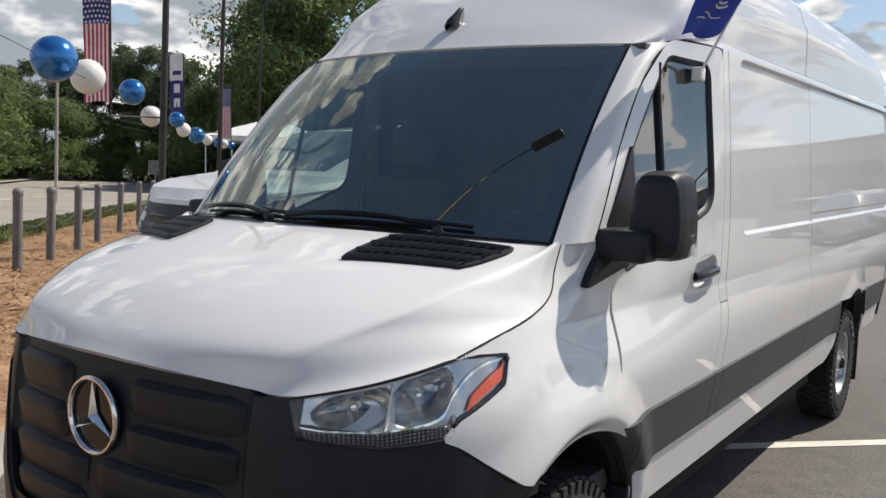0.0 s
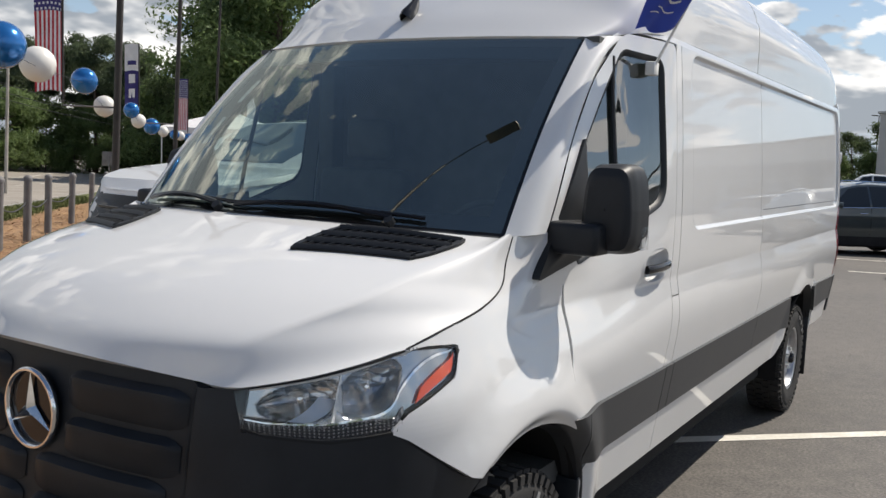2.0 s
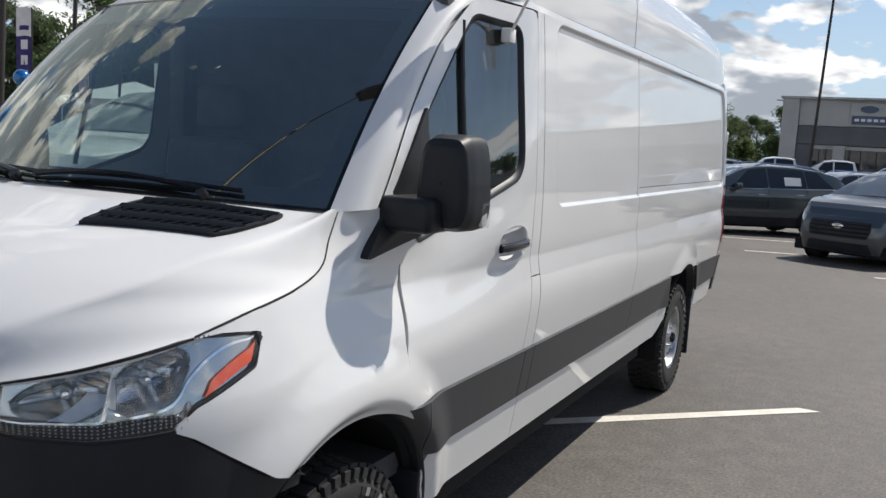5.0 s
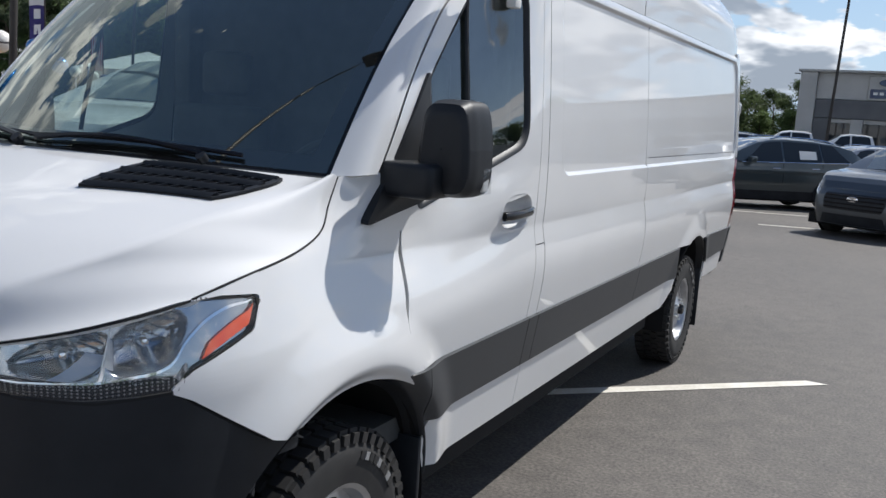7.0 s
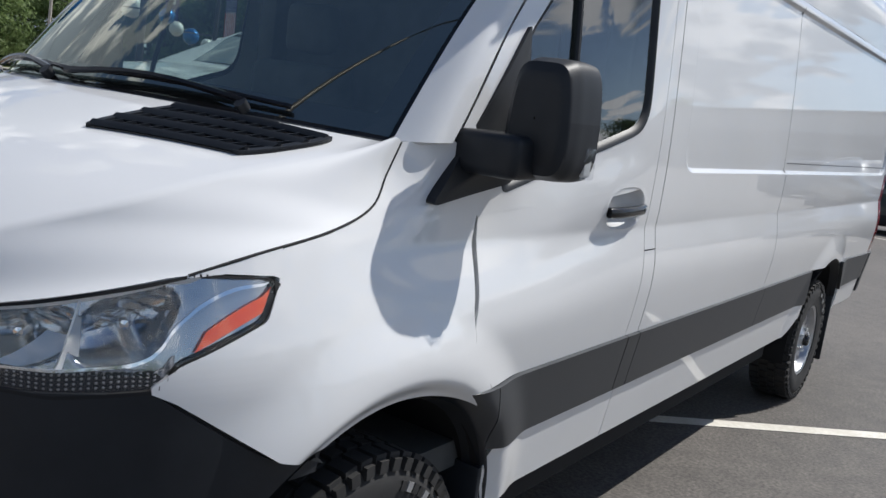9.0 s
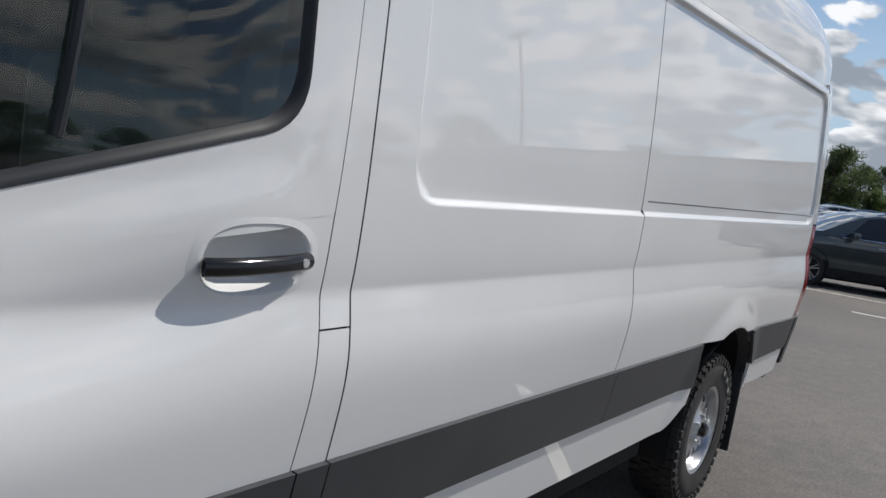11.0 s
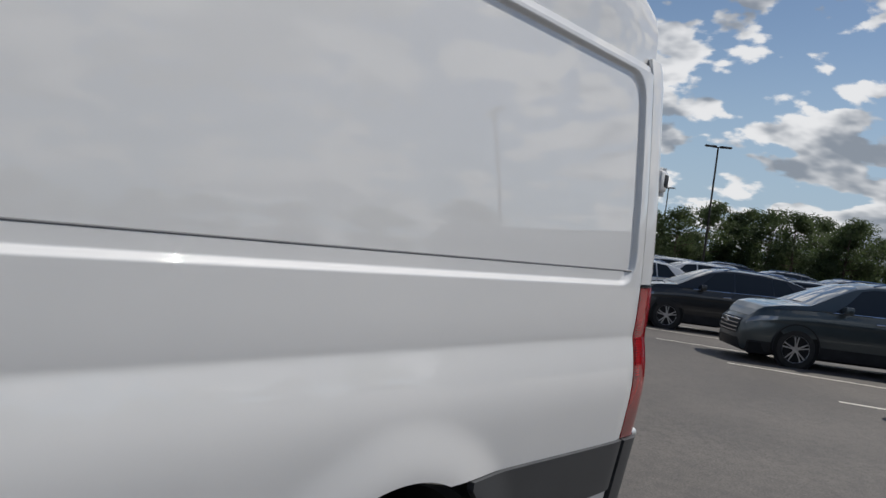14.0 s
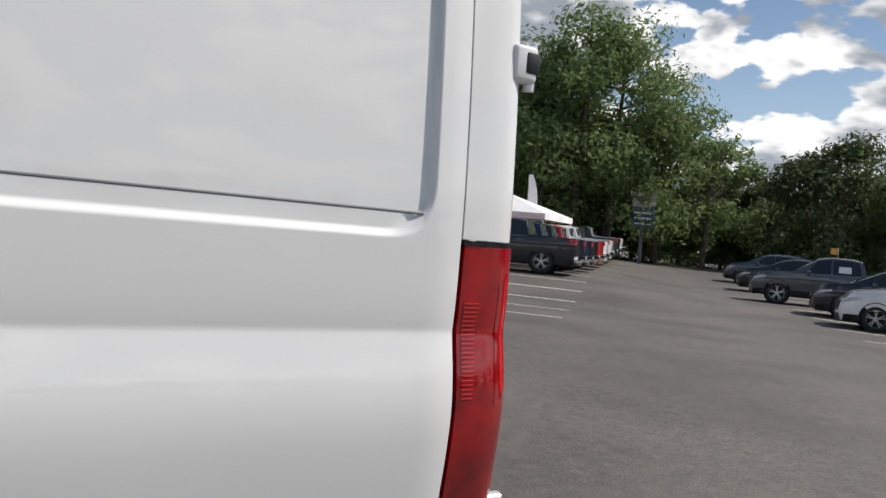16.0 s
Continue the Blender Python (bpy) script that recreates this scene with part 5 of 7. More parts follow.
# grass blades
vs, fs = [], []
for k in range(9000):
    a, s = rng.uniform(-3, 22), rng.uniform(-2.3, -1.15)
    p = ROAD_P + ROAD_D * a + ROAD_N * s
    z = height(p.x, p.y) + 0.05
    th, h = rng.uniform(0, math.tau), rng.uniform(0.05, 0.12)
    e = Vector((math.cos(th), math.sin(th), 0)) * 0.012
    c = Vector((p.x, p.y, z))
    t = c + Vector((rng.uniform(-0.04, 0.04), rng.uniform(-0.04, 0.04), h))
    i = len(vs)
    vs += [c - e, c + e, t]
    fs.append((i, i + 1, i + 2))
tagged(put_mesh("grass_blades", vs, fs, GRASS, smooth=False), "short green grass blades on the verge", "grass", kind="stuff")


# parking lines
def line(p, q, w=0.105, cut=0.0):
    p, q = Vector(p), Vector(q)
    d = (q - p).normalized()
    e = Vector((-d.y, d.x)) * w / 2
    n = max(2, int((q - p).length / 0.4))
    vs, fs = [], []
    for i in range(n + 1):
        c = p.lerp(q, i / n)
        for sg in (-1, 1):
            v = c + e * sg + (d * cut * sg if i == n else Vector((0, 0)))
            vs.append((v.x, v.y, height(v.x, v.y) + 0.004))
    for i in range(n):
        fs.append((2 * i, 2 * i + 2, 2 * i + 3, 2 * i + 1))
    return tagged(put_mesh("stall_line", vs, fs, LINE_PAINT, smooth=False), "worn white painted parking line on asphalt", "road marking", "parking lines", "structure")


line((-1.4, 2.25), (1.9, 5.45), cut=-0.05)
STALL, ALONG = Vector((-2.25, 2.35)), Vector((math.cos(radians(21)), math.sin(radians(21))))


def row_x(y):
    return 1.9 - 0.80 * (y - 13.9)


for k in range(-1, 13):
    p = Vector((-0.11, 16.25)) + STALL * k
    line(p, p + ALONG * 5.4)
for k in range(9):
    c = Vector((-11.3, 18.1)) + Vector((-0.70, 0.714)) * (k * 2.9)
    line(c - Vector((4.6, 4.4)), c)


# ---- bollards ----
BOLLARD = vary(principled("bollard_grey", (0.16, 0.15, 0.15), 0.6), 5.0, (0.12, 0.115, 0.115), (0.21, 0.20, 0.20), bump=0.1, bump_scale=60)


def make_bollard():
    b = thing("bollard", "grey steel bollard with a rounded cap in mulch", "bollard", "bollards along the road")
    part("post", revolve_bm([(-0.15, 0.056), (0.93, 0.056)], 20, "z"), BOLLARD, b)
    part("cap", revolve_bm([(0.915, 0.062), (0.955, 0.062), (0.965, 0.058), (0.985, 0.045), (0.998, 0.02), (1.0, 0.0005)], 20, "z"), BOLLARD, b)
    return b


spots = [(-7.84, 4.23), (-8.75, 5.2), (-9.85, 6.3), (-11.0, 7.4), (-12.75, 9.05), (-14.7, 10.9), (-16.9, 12.9), (-19.3, 15.1), (-22.0, 17.6), (-25.0, 20.3), (-28.3, 23.3), (-32, 26.7), (-36, 30.4), (-6.9, 3.2)]
first = make_bollard()
for i, (x, y) in enumerate(spots):
    m = pose(x, y, height(x, y) + 0.02, 0.6 * math.sin(i * 3) - 0.9, 0.5 * math.cos(i * 5) + 1.3)
    if i == 0:
        first.matrix_basis = m
    else:
        copy_thing(first, m)
# slack rope between bollards
ROPE = principled("rope_dark", (0.05, 0.05, 0.055), 0.8)
for (x0, y0), (x1, y1) in zip(spots[:5], spots[1:5]):
    pts = []
    for k in range(9):
        t = k / 8
        x, y = x0 + (x1 - x0) * t, y0 + (y1 - y0) * t
        pts.append((x, y, height(x, y) + 0.62 - 0.10 * math.sin(math.pi * t)))
    tagged(part("rope", tube_bm(pts, 0.010, 6), ROPE), "thin dark rope slung between two bollards", "rope", "ropes")

# ---- trees ----
BARK = vary(principled("bark", (0.12, 0.09, 0.07), 0.9), 4.0, (0.07, 0.05, 0.04), (0.17, 0.13, 0.10), bump=0.6, bump_scale=20, bump_dist=0.03)


def leaf_material(name, low, high):
    m = vary(principled(name, low, 0.6), 0.55, low, high, second=3.0)
    b = m.node_tree.nodes["Principled BSDF"]
    nt = m.node_tree
    out_n = nt.nodes["Material Output"]
    thin = nt.nodes.new("ShaderNodeBsdfTranslucent")
    nt.links.new(b.inputs["Base Color"].links[0].from_socket, thin.inputs[0])
    mix = nt.nodes.new("ShaderNodeMixShader")
    mix.inputs[0].default_value = 0.5
    nt.links.new(b.outputs[0], mix.inputs[1])
    nt.links.new(thin.outputs[0], mix.inputs[2])
    nt.links.new(mix.outputs[0], out_n.inputs[0])
    return m


# light put into leaf colour: woods across the road brightened, backlit lot trees darkened
LEAF_LIT = leaf_material("lit_leaves", (0.115, 0.170, 0.060), (0.235, 0.315, 0.125))
LEAF_SHADED = leaf_material("shaded_leaves", (0.058, 0.086, 0.038), (0.128, 0.168, 0.070))
NEEDLE = leaf_material("pine_needles", (0.075, 0.105, 0.062), (0.165, 0.205, 0.110))


def make_tree(seed, height_m, spread, leaf, count, low=0.16, pine=False, size=0.36):
    """A tapered trunk with limbs, and a crown of leaf sprays in uneven clumps."""
    r = random.Random(seed)
    tree = thing("tree", "tall green leafy tree at the edge of the lot" if not pine else "tall thin pine tree with sparse dark crown", "tree", "trees round the lot")
    bm = bmesh.new()
    top = Vector((r.uniform(-0.4, 0.4), r.uniform(-0.4, 0.4), height_m * 0.9))
    tr = [Vector((top.x * t * t + 0.15 * math.sin(5 * t + seed), top.y * t * t, top.z * t)) for t in np.linspace(0, 1, 8)]
    tube_bm(tr, 0.022 * height_m, 8, bm, taper=0.15)
    clumps = []
    for k in range(16 if not pine else 13):
        t = r.uniform(low + 0.1, 0.95) if not pine else r.uniform(0.55, 0.97)
        base = tr[0].lerp(tr[-1], t)
        a = k * 2.4 + r.uniform(-0.4, 0.4)
        prof = math.sin(math.pi * min(1.0, (t - low) / (1.0 - low) * 0.86 + 0.12)) if not pine else (0.75 - 0.5 * (t - 0.55))
        l = spread * prof * r.uniform(0.6, 1.05)
        tip = base + Vector((math.cos(a) * l, math.sin(a) * l, l * r.uniform(0.15, 0.5)))
        midp = base.lerp(tip, 0.5) + Vector((0, 0, -0.06 * l))
        tube_bm([base, midp, tip], 0.006 * height_m, 5, bm, taper=0.25)
        clumps.append((tip, spread * r.uniform(0.26, 0.44)))
        clumps.append((base.lerp(tip, 0.6) + Vector((r.uniform(-0.3, 0.3), r.uniform(-0.3, 0.3), r.uniform(0, 0.5))), spread * r.uniform(0.24, 0.40)))
    if not pine:
        for k in range(10):
            t = r.uniform(low, 0.45)
            a = r.uniform(0, math.tau)
            l = spread * r.uniform(0.55, 0.9)
            clumps.append((Vector((math.cos(a) * l, math.sin(a) * l, height_m * t)), spread * r.uniform(0.26, 0.40)))
    part("trunk", bm, BARK, tree)
    vs, fs = [], []
    per = count // len(clumps)
    for c, rad in clumps:
        sq = r.uniform(0.55, 0.9)
        for k in range(per):
            d = Vector((r.gauss(0, 1), r.gauss(0, 1), r.gauss(0, 1))).normalized()
            p = c + Vector((d.x, d.y, d.z * sq)) * rad * r.uniform(0.45, 1.08)
            n = (d + Vector((r.uniform(-0.8, 0.8), r.uniform(-0.8, 0.8), r.uniform(-0.4, 1.0)))).normalized()
            u = n.orthogonal().normalized()
            u.rotate(Matrix.Rotation(r.uniform(0, math.tau), 3, n))
            w = n.cross(u)
            l = size * r.uniform(0.6, 1.3)
            wd = l * (0.42 if not pine else 0.2)
            i = len(vs)
            vs += [p - u * l * 0.5, p + w * wd * 0.5 + n * l * 0.06, p + u * l * 0.5 - n * l * 0.1, p - w * wd * 0.5 + n * l * 0.06]
            fs += [(i, i + 1, i + 2), (i, i + 2, i + 3)]
    put_mesh("crown", vs, fs, leaf, tree, smooth=False)
    return tree


KINDS = [make_tree(3, 9.0, 3.6, LEAF_LIT, 6000, size=0.39), make_tree(7, 11.0, 4.2, LEAF_SHADED, 6500, size=0.44), make_tree(12, 7.0, 3.2, LEAF_LIT, 4600, low=0.08, size=0.37),
         make_tree(19, 14.0, 3.4, NEEDLE, 6000, pine=True, size=0.6), make_tree(23, 12.5, 4.4, LEAF_LIT, 15000, size=0.30),
         make_tree(31, 12.5, 4.4, LEAF_SHADED, 15000, size=0.30), make_tree(37, 8.0, 3.4, LEAF_SHADED, 5000, low=0.10, size=0.37)]
first_use = [True] * len(KINDS)


def plant(kind, x, y, tall, turn, sink=0.25):
    base_h = (9.0, 11.0, 7.0, 14.0, 12.5, 12.5, 8.0)[kind]
    k = tall / base_h
    m = Matrix.Translation((x, y, height(x, y) - sink)) @ Matrix.Rotation(turn, 4, "Z") @ Matrix.Diagonal((k, k, k, 1))
    if first_use[kind]:
        first_use[kind] = False
        KINDS[kind].matrix_basis = m
        return KINDS[kind]
    old = KINDS[kind].matrix_basis.to_scale().x
    return copy_thing(KINDS[kind], m @ Matrix.Diagonal((1 / old, 1 / old, 1 / old, 1)))


r = random.Random(11)


def polar(cam_x, cam_y, bearing, dist):
    """A place at a bearing (degrees, from +y towards +x) and distance."""
    return cam_x + math.sin(radians(bearing)) * dist, cam_y + math.cos(radians(bearing)) * dist


# woods across the road, haze and light painted into paler leaf colour
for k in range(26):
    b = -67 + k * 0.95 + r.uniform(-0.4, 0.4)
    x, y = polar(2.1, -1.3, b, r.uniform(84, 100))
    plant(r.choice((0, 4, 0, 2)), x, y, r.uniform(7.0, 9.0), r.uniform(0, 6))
for b, d, h in ((-57.5, 92, 13.0), (-55.5, 95, 14.0), (-53.8, 90, 13.2), (-52.6, 96, 14.4), (-50.8, 92, 12.6), (-60.5, 88, 11), (-51.8, 88, 12.6)):
    x, y = polar(2.1, -1.3, b, d)
    plant(3, x, y, h, r.uniform(0, 6))
for b, d, h in ((-47.2, 74, 11.5), (-45.0, 70, 16.0), (-43.0, 66, 18.5), (-41.2, 68, 16.5), (-38.5, 72, 12), (-49.5, 78, 9.5), (-46.4, 82, 12.5), (-36, 75, 10.5), (-62.5, 70, 8.5), (-64, 66, 9.5)):
    x, y = polar(2.1, -1.3, b, d)
    plant(4 if h > 12 else 0, x, y, h, r.uniform(0, 6))
# behind the lot, backlight shade painted into darker leaf colour
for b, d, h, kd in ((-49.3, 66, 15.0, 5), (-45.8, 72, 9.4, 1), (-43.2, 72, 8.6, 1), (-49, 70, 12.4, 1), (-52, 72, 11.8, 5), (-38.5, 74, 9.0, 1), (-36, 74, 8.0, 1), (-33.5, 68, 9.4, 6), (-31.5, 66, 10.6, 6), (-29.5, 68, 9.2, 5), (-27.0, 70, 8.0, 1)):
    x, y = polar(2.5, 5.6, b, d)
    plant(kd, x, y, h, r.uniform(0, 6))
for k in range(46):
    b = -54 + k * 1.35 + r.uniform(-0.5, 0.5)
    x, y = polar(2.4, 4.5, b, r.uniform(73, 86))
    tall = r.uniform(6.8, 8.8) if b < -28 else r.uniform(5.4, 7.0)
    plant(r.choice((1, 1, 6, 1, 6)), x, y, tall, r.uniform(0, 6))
# low growth that fills the wood's edge
for k in range(34):
    b = -66 + k * 1.9 + r.uniform(-0.5, 0.5)
    x, y = polar(2.4, 2.0, b, 80 + r.uniform(-3, 6) if b > -50 else 86 + r.uniform(-3, 3))
    plant(2, x, y, r.uniform(3.8, 4.6), r.uniform(0, 6), sink=0.8)
# trees on the open side, seen in the van's flank
for k in range(24):
    b = 20 + k * 5.6 + r.uniform(-1.5, 1.5)
    x, y = polar(2.0, 2.0, b, r.uniform(72, 88))
    plant(r.choice((0, 1, 2, 1)), x, y, r.uniform(7, 11), r.uniform(0, 6))
# a bare tree
bm = bmesh.new()
rb = random.Random(5)
base = Vector((0, 0, 0))
tube_bm([base, Vector((0.2, 0, 4)), Vector((0.1, 0.1, 6.5))], 0.16, 6, bm, taper=0.5)
for k in range(26):
    z = rb.uniform(3.0, 6.5)
    a = rb.uniform(0, math.tau)
    p = Vector((0.15, 0, z))
    q = p + Vector((math.cos(a), math.sin(a), 1.2)) * rb.uniform(0.9, 2.2)
    tube_bm([p, p.lerp(q, 0.5) + Vector((0, 0, -0.1)), q], 0.05, 4, bm, taper=0.2)
    for j in range(3):
        s = p.lerp(q, rb.uniform(0.4, 0.95))
        tube_bm([s, s + Vector((rb.uniform(-1, 1), rb.uniform(-1, 1), rb.uniform(0.3, 1.2))) * 0.9], 0.02, 3, bm, taper=0.3)
x, y = polar(2.5, 5.6, -39.6, 66)
bare = thing("bare_tree", "leafless grey tree among green trees", "tree", at=pose(x, y, height(x, y)))
part("trunk", bm, BARK, bare)

# ---- lot lamps ----
POLE = vary(principled("bronze_pole", (0.035, 0.028, 0.025), 0.5), 3.0, (0.026, 0.021, 0.019), (0.048, 0.040, 0.036))


def make_lamp(tall=9.2, heads=1, reach=0.85, wide=0.17):
    l = thing("lot_lamp", "tall dark bronze car park lamp post", "lamp post", "car park lamps")
    part("pole", tube_bm([(0, 0, -0.3), (0, 0, tall)], 0.075, 10, taper=0.75), POLE, l)
    part("base", tube_bm([(0, 0, -0.3), (0, 0, 0.55)], 0.24, 16), CONCRETE, l)
    for k in range(heads):
        s = 1 if k == 0 else -1
        bm = box_bm((min((reach - 0.75) * s, reach * s), -wide, tall - 0.02), (max((reach - 0.75) * s, reach * s), wide, tall + 0.09), 0.03, 2)
        box_bm((min(0, (reach - 0.5) * s), -0.03, tall - 0.05), (max(0, (reach - 0.5) * s), 0.03, tall + 0.02), bm=bm)
        part("lamp_head", bm, POLE, l)
        part("diffuser", box_bm((min((reach - 0.55) * s, (reach - 0.1) * s), -wide * 0.6, tall - 0.03), (max((reach - 0.55) * s, (reach - 0.1) * s), wide * 0.6, tall - 0.021)), CAR_GLASS, l)
    return l


def lean_post(x, y, turn, drop=0.0):
    """Posts stand plumb on ground that falls towards the road, so they lean against the van by a degree and a half."""
    return pose(x, y, height(x, y) - drop, -0.9, 1.3, 0) @ Matrix.Rotation(radians(turn), 4, "Z")


lamp_a = make_lamp()
lamp_b = make_lamp(heads=2)
N_TURN = math.degrees(math.atan2(ROAD_N.y, ROAD_N.x))
lamp_a.matrix_basis = lean_post(-12.75, 10.0, N_TURN)
for x, y, drop in ((-20.2, 17.9, 0.0), (-31.2, 29.9, 0.0), (-43.0, 43.8, 1.6)):
    copy_thing(lamp_a, lean_post(x, y, N_TURN, drop))
# the post at the van's nose, seen only in the windscreen
make_lamp(tall=11.0, reach=1.9, wide=0.30).matrix_basis = lean_post(-0.62, -1.0, 55)
lamp_b.matrix_basis = pose(-1.3, 42.5, height(-1.3, 42.5), 0, 2.0, 20)
for x, y, a in ((-17.5, 59.4, 30), (-33.8, 74.9, 10), (-36.2, 98.0, -20), (-30.7, 120, 15), (16.0, 29.5, 40), (-11.7, 123, 0)):
    copy_thing(lamp_b, pose(x, y, height(x, y) - 0.4, 0, 0, a))
# white road pole and road sign
x, y = -28.6, 17.4
upole = thing("utility_pole", "thin pale roadside pole", "pole", at=lean_post(x, y, 0, 0.4))
part("pole", tube_bm([(0, 0, -0.3), (0, 0, 5.4)], 0.07, 10, taper=0.7), CONCRETE, upole)
x, y = -29.4, 22.4
rsign = thing("road_sign", "small grey back of a road sign on a post", "sign", at=lean_post(x, y, 40, 0.3))
part("post", tube_bm([(0, 0, -0.2), (0, 0, 2.1)], 0.035, 8), BOLLARD, rsign)
part("plate", box_bm((-0.3, -0.01, 1.5), (0.3, 0.01, 2.1), 0.005), BOLLARD, rsign)
# power lines
for dz in (0.0, 0.5, 1.1):
    pts = [(-56 - 8 * k / 24, 24 + 26 * k / 24, 6.9 + dz - 3.6 * k / 24 - 0.5 * math.sin(math.pi * k / 24)) for k in range(25)]
    tagged(part("power_line", tube_bm(pts, 0.02, 4), ROPE), "thin dark overhead wire beside the road", "wire", "overhead wires")

# ---- banners on the lamp posts ----
CLOTH_RED = vary(principled("red_cloth", (0.50, 0.03, 0.05), 0.8), 5.0, (0.42, 0.025, 0.04), (0.58, 0.05, 0.07))
CLOTH_WHITE = vary(principled("white_cloth", (0.75, 0.74, 0.74), 0.8), 5.0, (0.68, 0.67, 0.68), (0.80, 0.79, 0.79))
CLOTH_NAVY = vary(principled("navy_cloth", (0.04, 0.035, 0.16), 0.8), 5.0, (0.032, 0.028, 0.13), (0.06, 0.05, 0.2))
CLOTH_BLUE = vary(principled("blue_cloth", (0.03, 0.07, 0.45), 0.75), 5.0, (0.025, 0.05, 0.36), (0.05, 0.10, 0.52))


def banner(x, y, reach, z0, w, h, kind):
    """A cloth banner on a rod, held out from a lamp post by an arm towards the road."""
    ground = height(x, y)
    b = thing("banner_flag", {"stars": "red white and blue striped banner flag on a rod", "plain": "dark blue and white vertical banner flag on a rod"}[kind], "flag", "banners on the lamp posts")
    nx, ny = -ROAD_N.x, -ROAD_N.y
    c = Vector((x + nx * reach, y + ny * reach, 0))
    part("arm", tube_bm([(x, y, z0 - 0.25), (c.x, c.y, z0 - 0.25), (c.x, c.y, z0)], 0.02, 6), BOLLARD, b)
    part("rod", tube_bm([(c.x, c.y, z0 - 0.1), (c.x, c.y, z0 + h + 0.05)], 0.022, 6), POLE, b)

    def cloth(name, u0, u1, v0, v1, mat, lift=0.0, nu=4, nv=24):
        def f(u, v):
            s, t = u0 + (u1 - u0) * u, v0 + (v1 - v0) * v
            d = 0.05 * math.sin(6 * t + 3 * s) * s + lift
            p = c + Vector((nx, ny, 0)) * (s * w)
            return Vector((p.x + ROAD_D.x * -d, p.y + ROAD_D.y * -d, z0 + t * h + 0.03 * math.sin(4 * s)))
        return sheet(name, f, nu, nv, mat, b, lip=0.003, out=(-ROAD_D.x, -ROAD_D.y, 0))
    if kind == "stars":
        for k in range(13):
            cloth("stripe", k / 13, (k + 1) / 13, 0.0, 0.62 if k < 13 else 1, CLOTH_RED if k % 2 == 0 else CLOTH_WHITE, nu=1)
        canton = cloth("canton", 0.0, 1.0, 0.62, 1.0, CLOTH_NAVY)
        for i in range(7):
            for j in range(9):
                uu, vv = (i + 0.5 + 0.25 * (j % 2 * 2 - 1)) / 7, 0.635 + j * 0.04
                cloth("cloth_star", max(0.01, uu - 0.035), min(0.99, uu + 0.035), vv - 0.009, vv + 0.009, CLOTH_WHITE, 0.006, 1, 1)
    else:
        cloth("field", 0.0, 1.0, 0.0, 0.62, CLOTH_NAVY)
        cloth("field", 0.0, 1.0, 0.62, 1.0, CLOTH_WHITE)
        for k in range(3):
            v = 0.44 - 0.21 * k
            cloth("mark", 0.28, 0.72, v, v + 0.13, CLOTH_WHITE, 0.006, 1, 4)
        cloth("badge", 0.2, 0.8, 0.70, 0.76, CLOTH_NAVY, 0.006, 2, 4)
    return b


banner(-12.75, 10.0, 0.93, 2.69, 0.50, 2.45, "stars")
banner(-20.2, 17.9, 1.05, 2.68, 0.42, 2.15, "plain")
banner(-31.2, 29.9, 1.25, 2.53, 0.52, 2.5, "stars")

# ---- balloons on a line ----
BAL_BLUE = principled("blue_balloon", (0.02, 0.17, 0.48), 0.20, 0.5, coat=0.6)
BAL_WHITE = principled("white_balloon", (0.78, 0.76, 0.72), 0.35, coat=0.2)
SPOTS = [(-5.63, 3.39, 2.59, 0.42), (-7.53, 4.98, 2.63, 0.41), (-10.29, 7.58, 2.71, 0.41), (-13.37, 10.25, 2.49, 0.42), (-17.47, 14.14, 2.64, 0.41), (-19.67, 16.13, 2.45, 0.42),
         (-21.27, 17.93, 2.35, 0.52), (-26.88, 23.12, 2.32, 0.42), (-28.18, 24.82, 2.24, 0.42), (-29.88, 26.62, 2.23, 0.42), (-34.09, 30.81, 2.23, 0.42)]
line_pts = []
for i, (x, y, z, d) in enumerate(SPOTS):
    bl = thing("balloon", "shiny blue balloon on a line" if i % 2 == 0 else "pearl white balloon on a line", "balloon", "balloons on the line", at=pose(x, y, z, 8 * math.sin(i * 2.1), 10 * math.cos(i * 1.7), i * 50))
    prof = [(-d * 0.56, 0.0008), (-d * 0.545, d * 0.03), (-d * 0.50, d * 0.035)] + [(-d * 0.5 * math.cos(a) * (1.06 if math.cos(a) > 0 else 0.98), d * 0.5 * math.sin(a)) for a in np.linspace(0.12, math.pi - 0.001, 18)]
    part("skin", revolve_bm(prof, 28, "z"), BAL_BLUE if i % 2 == 0 else BAL_WHITE, bl)
    line_pts.append((x, y, z - d * 0.1))
first_p = Vector(line_pts[0]) + (Vector(line_pts[0]) - Vector(line_pts[1])) * 3
tagged(part("balloon_line", tube_bm([first_p] + line_pts, 0.003, 4), ROPE), "thin line that holds the balloons", "line")


# ---- vehicles ----
def car_paint(name, color, metal=0.5, rough=0.3):
    return vary(principled(name, color, rough, metal, coat=1.0), 1.5, tuple(c * 0.9 for c in color), tuple(min(1, c * 1.1) for c in color))


C_GREEN = car_paint("dark_grey_green", (0.060, 0.078, 0.088))
C_GREY = car_paint("carbon_grey", (0.085, 0.096, 0.106))
C_BLACK = car_paint("black_paint", (0.025, 0.028, 0.033))
C_WHITE = car_paint("white_car_paint", (0.78, 0.78, 0.78), 0.0)
C_SILVER = car_paint("silver_paint", (0.36, 0.37, 0.39))
C_NAVY = car_paint("navy_paint", (0.015, 0.025, 0.075))
C_RED = car_paint("red_paint", (0.45, 0.012, 0.015), 0.2)


CAR_LAMP = principled("car_lamp", (0.34, 0.36, 0.38), 0.12, 0.6, coat=1.0)
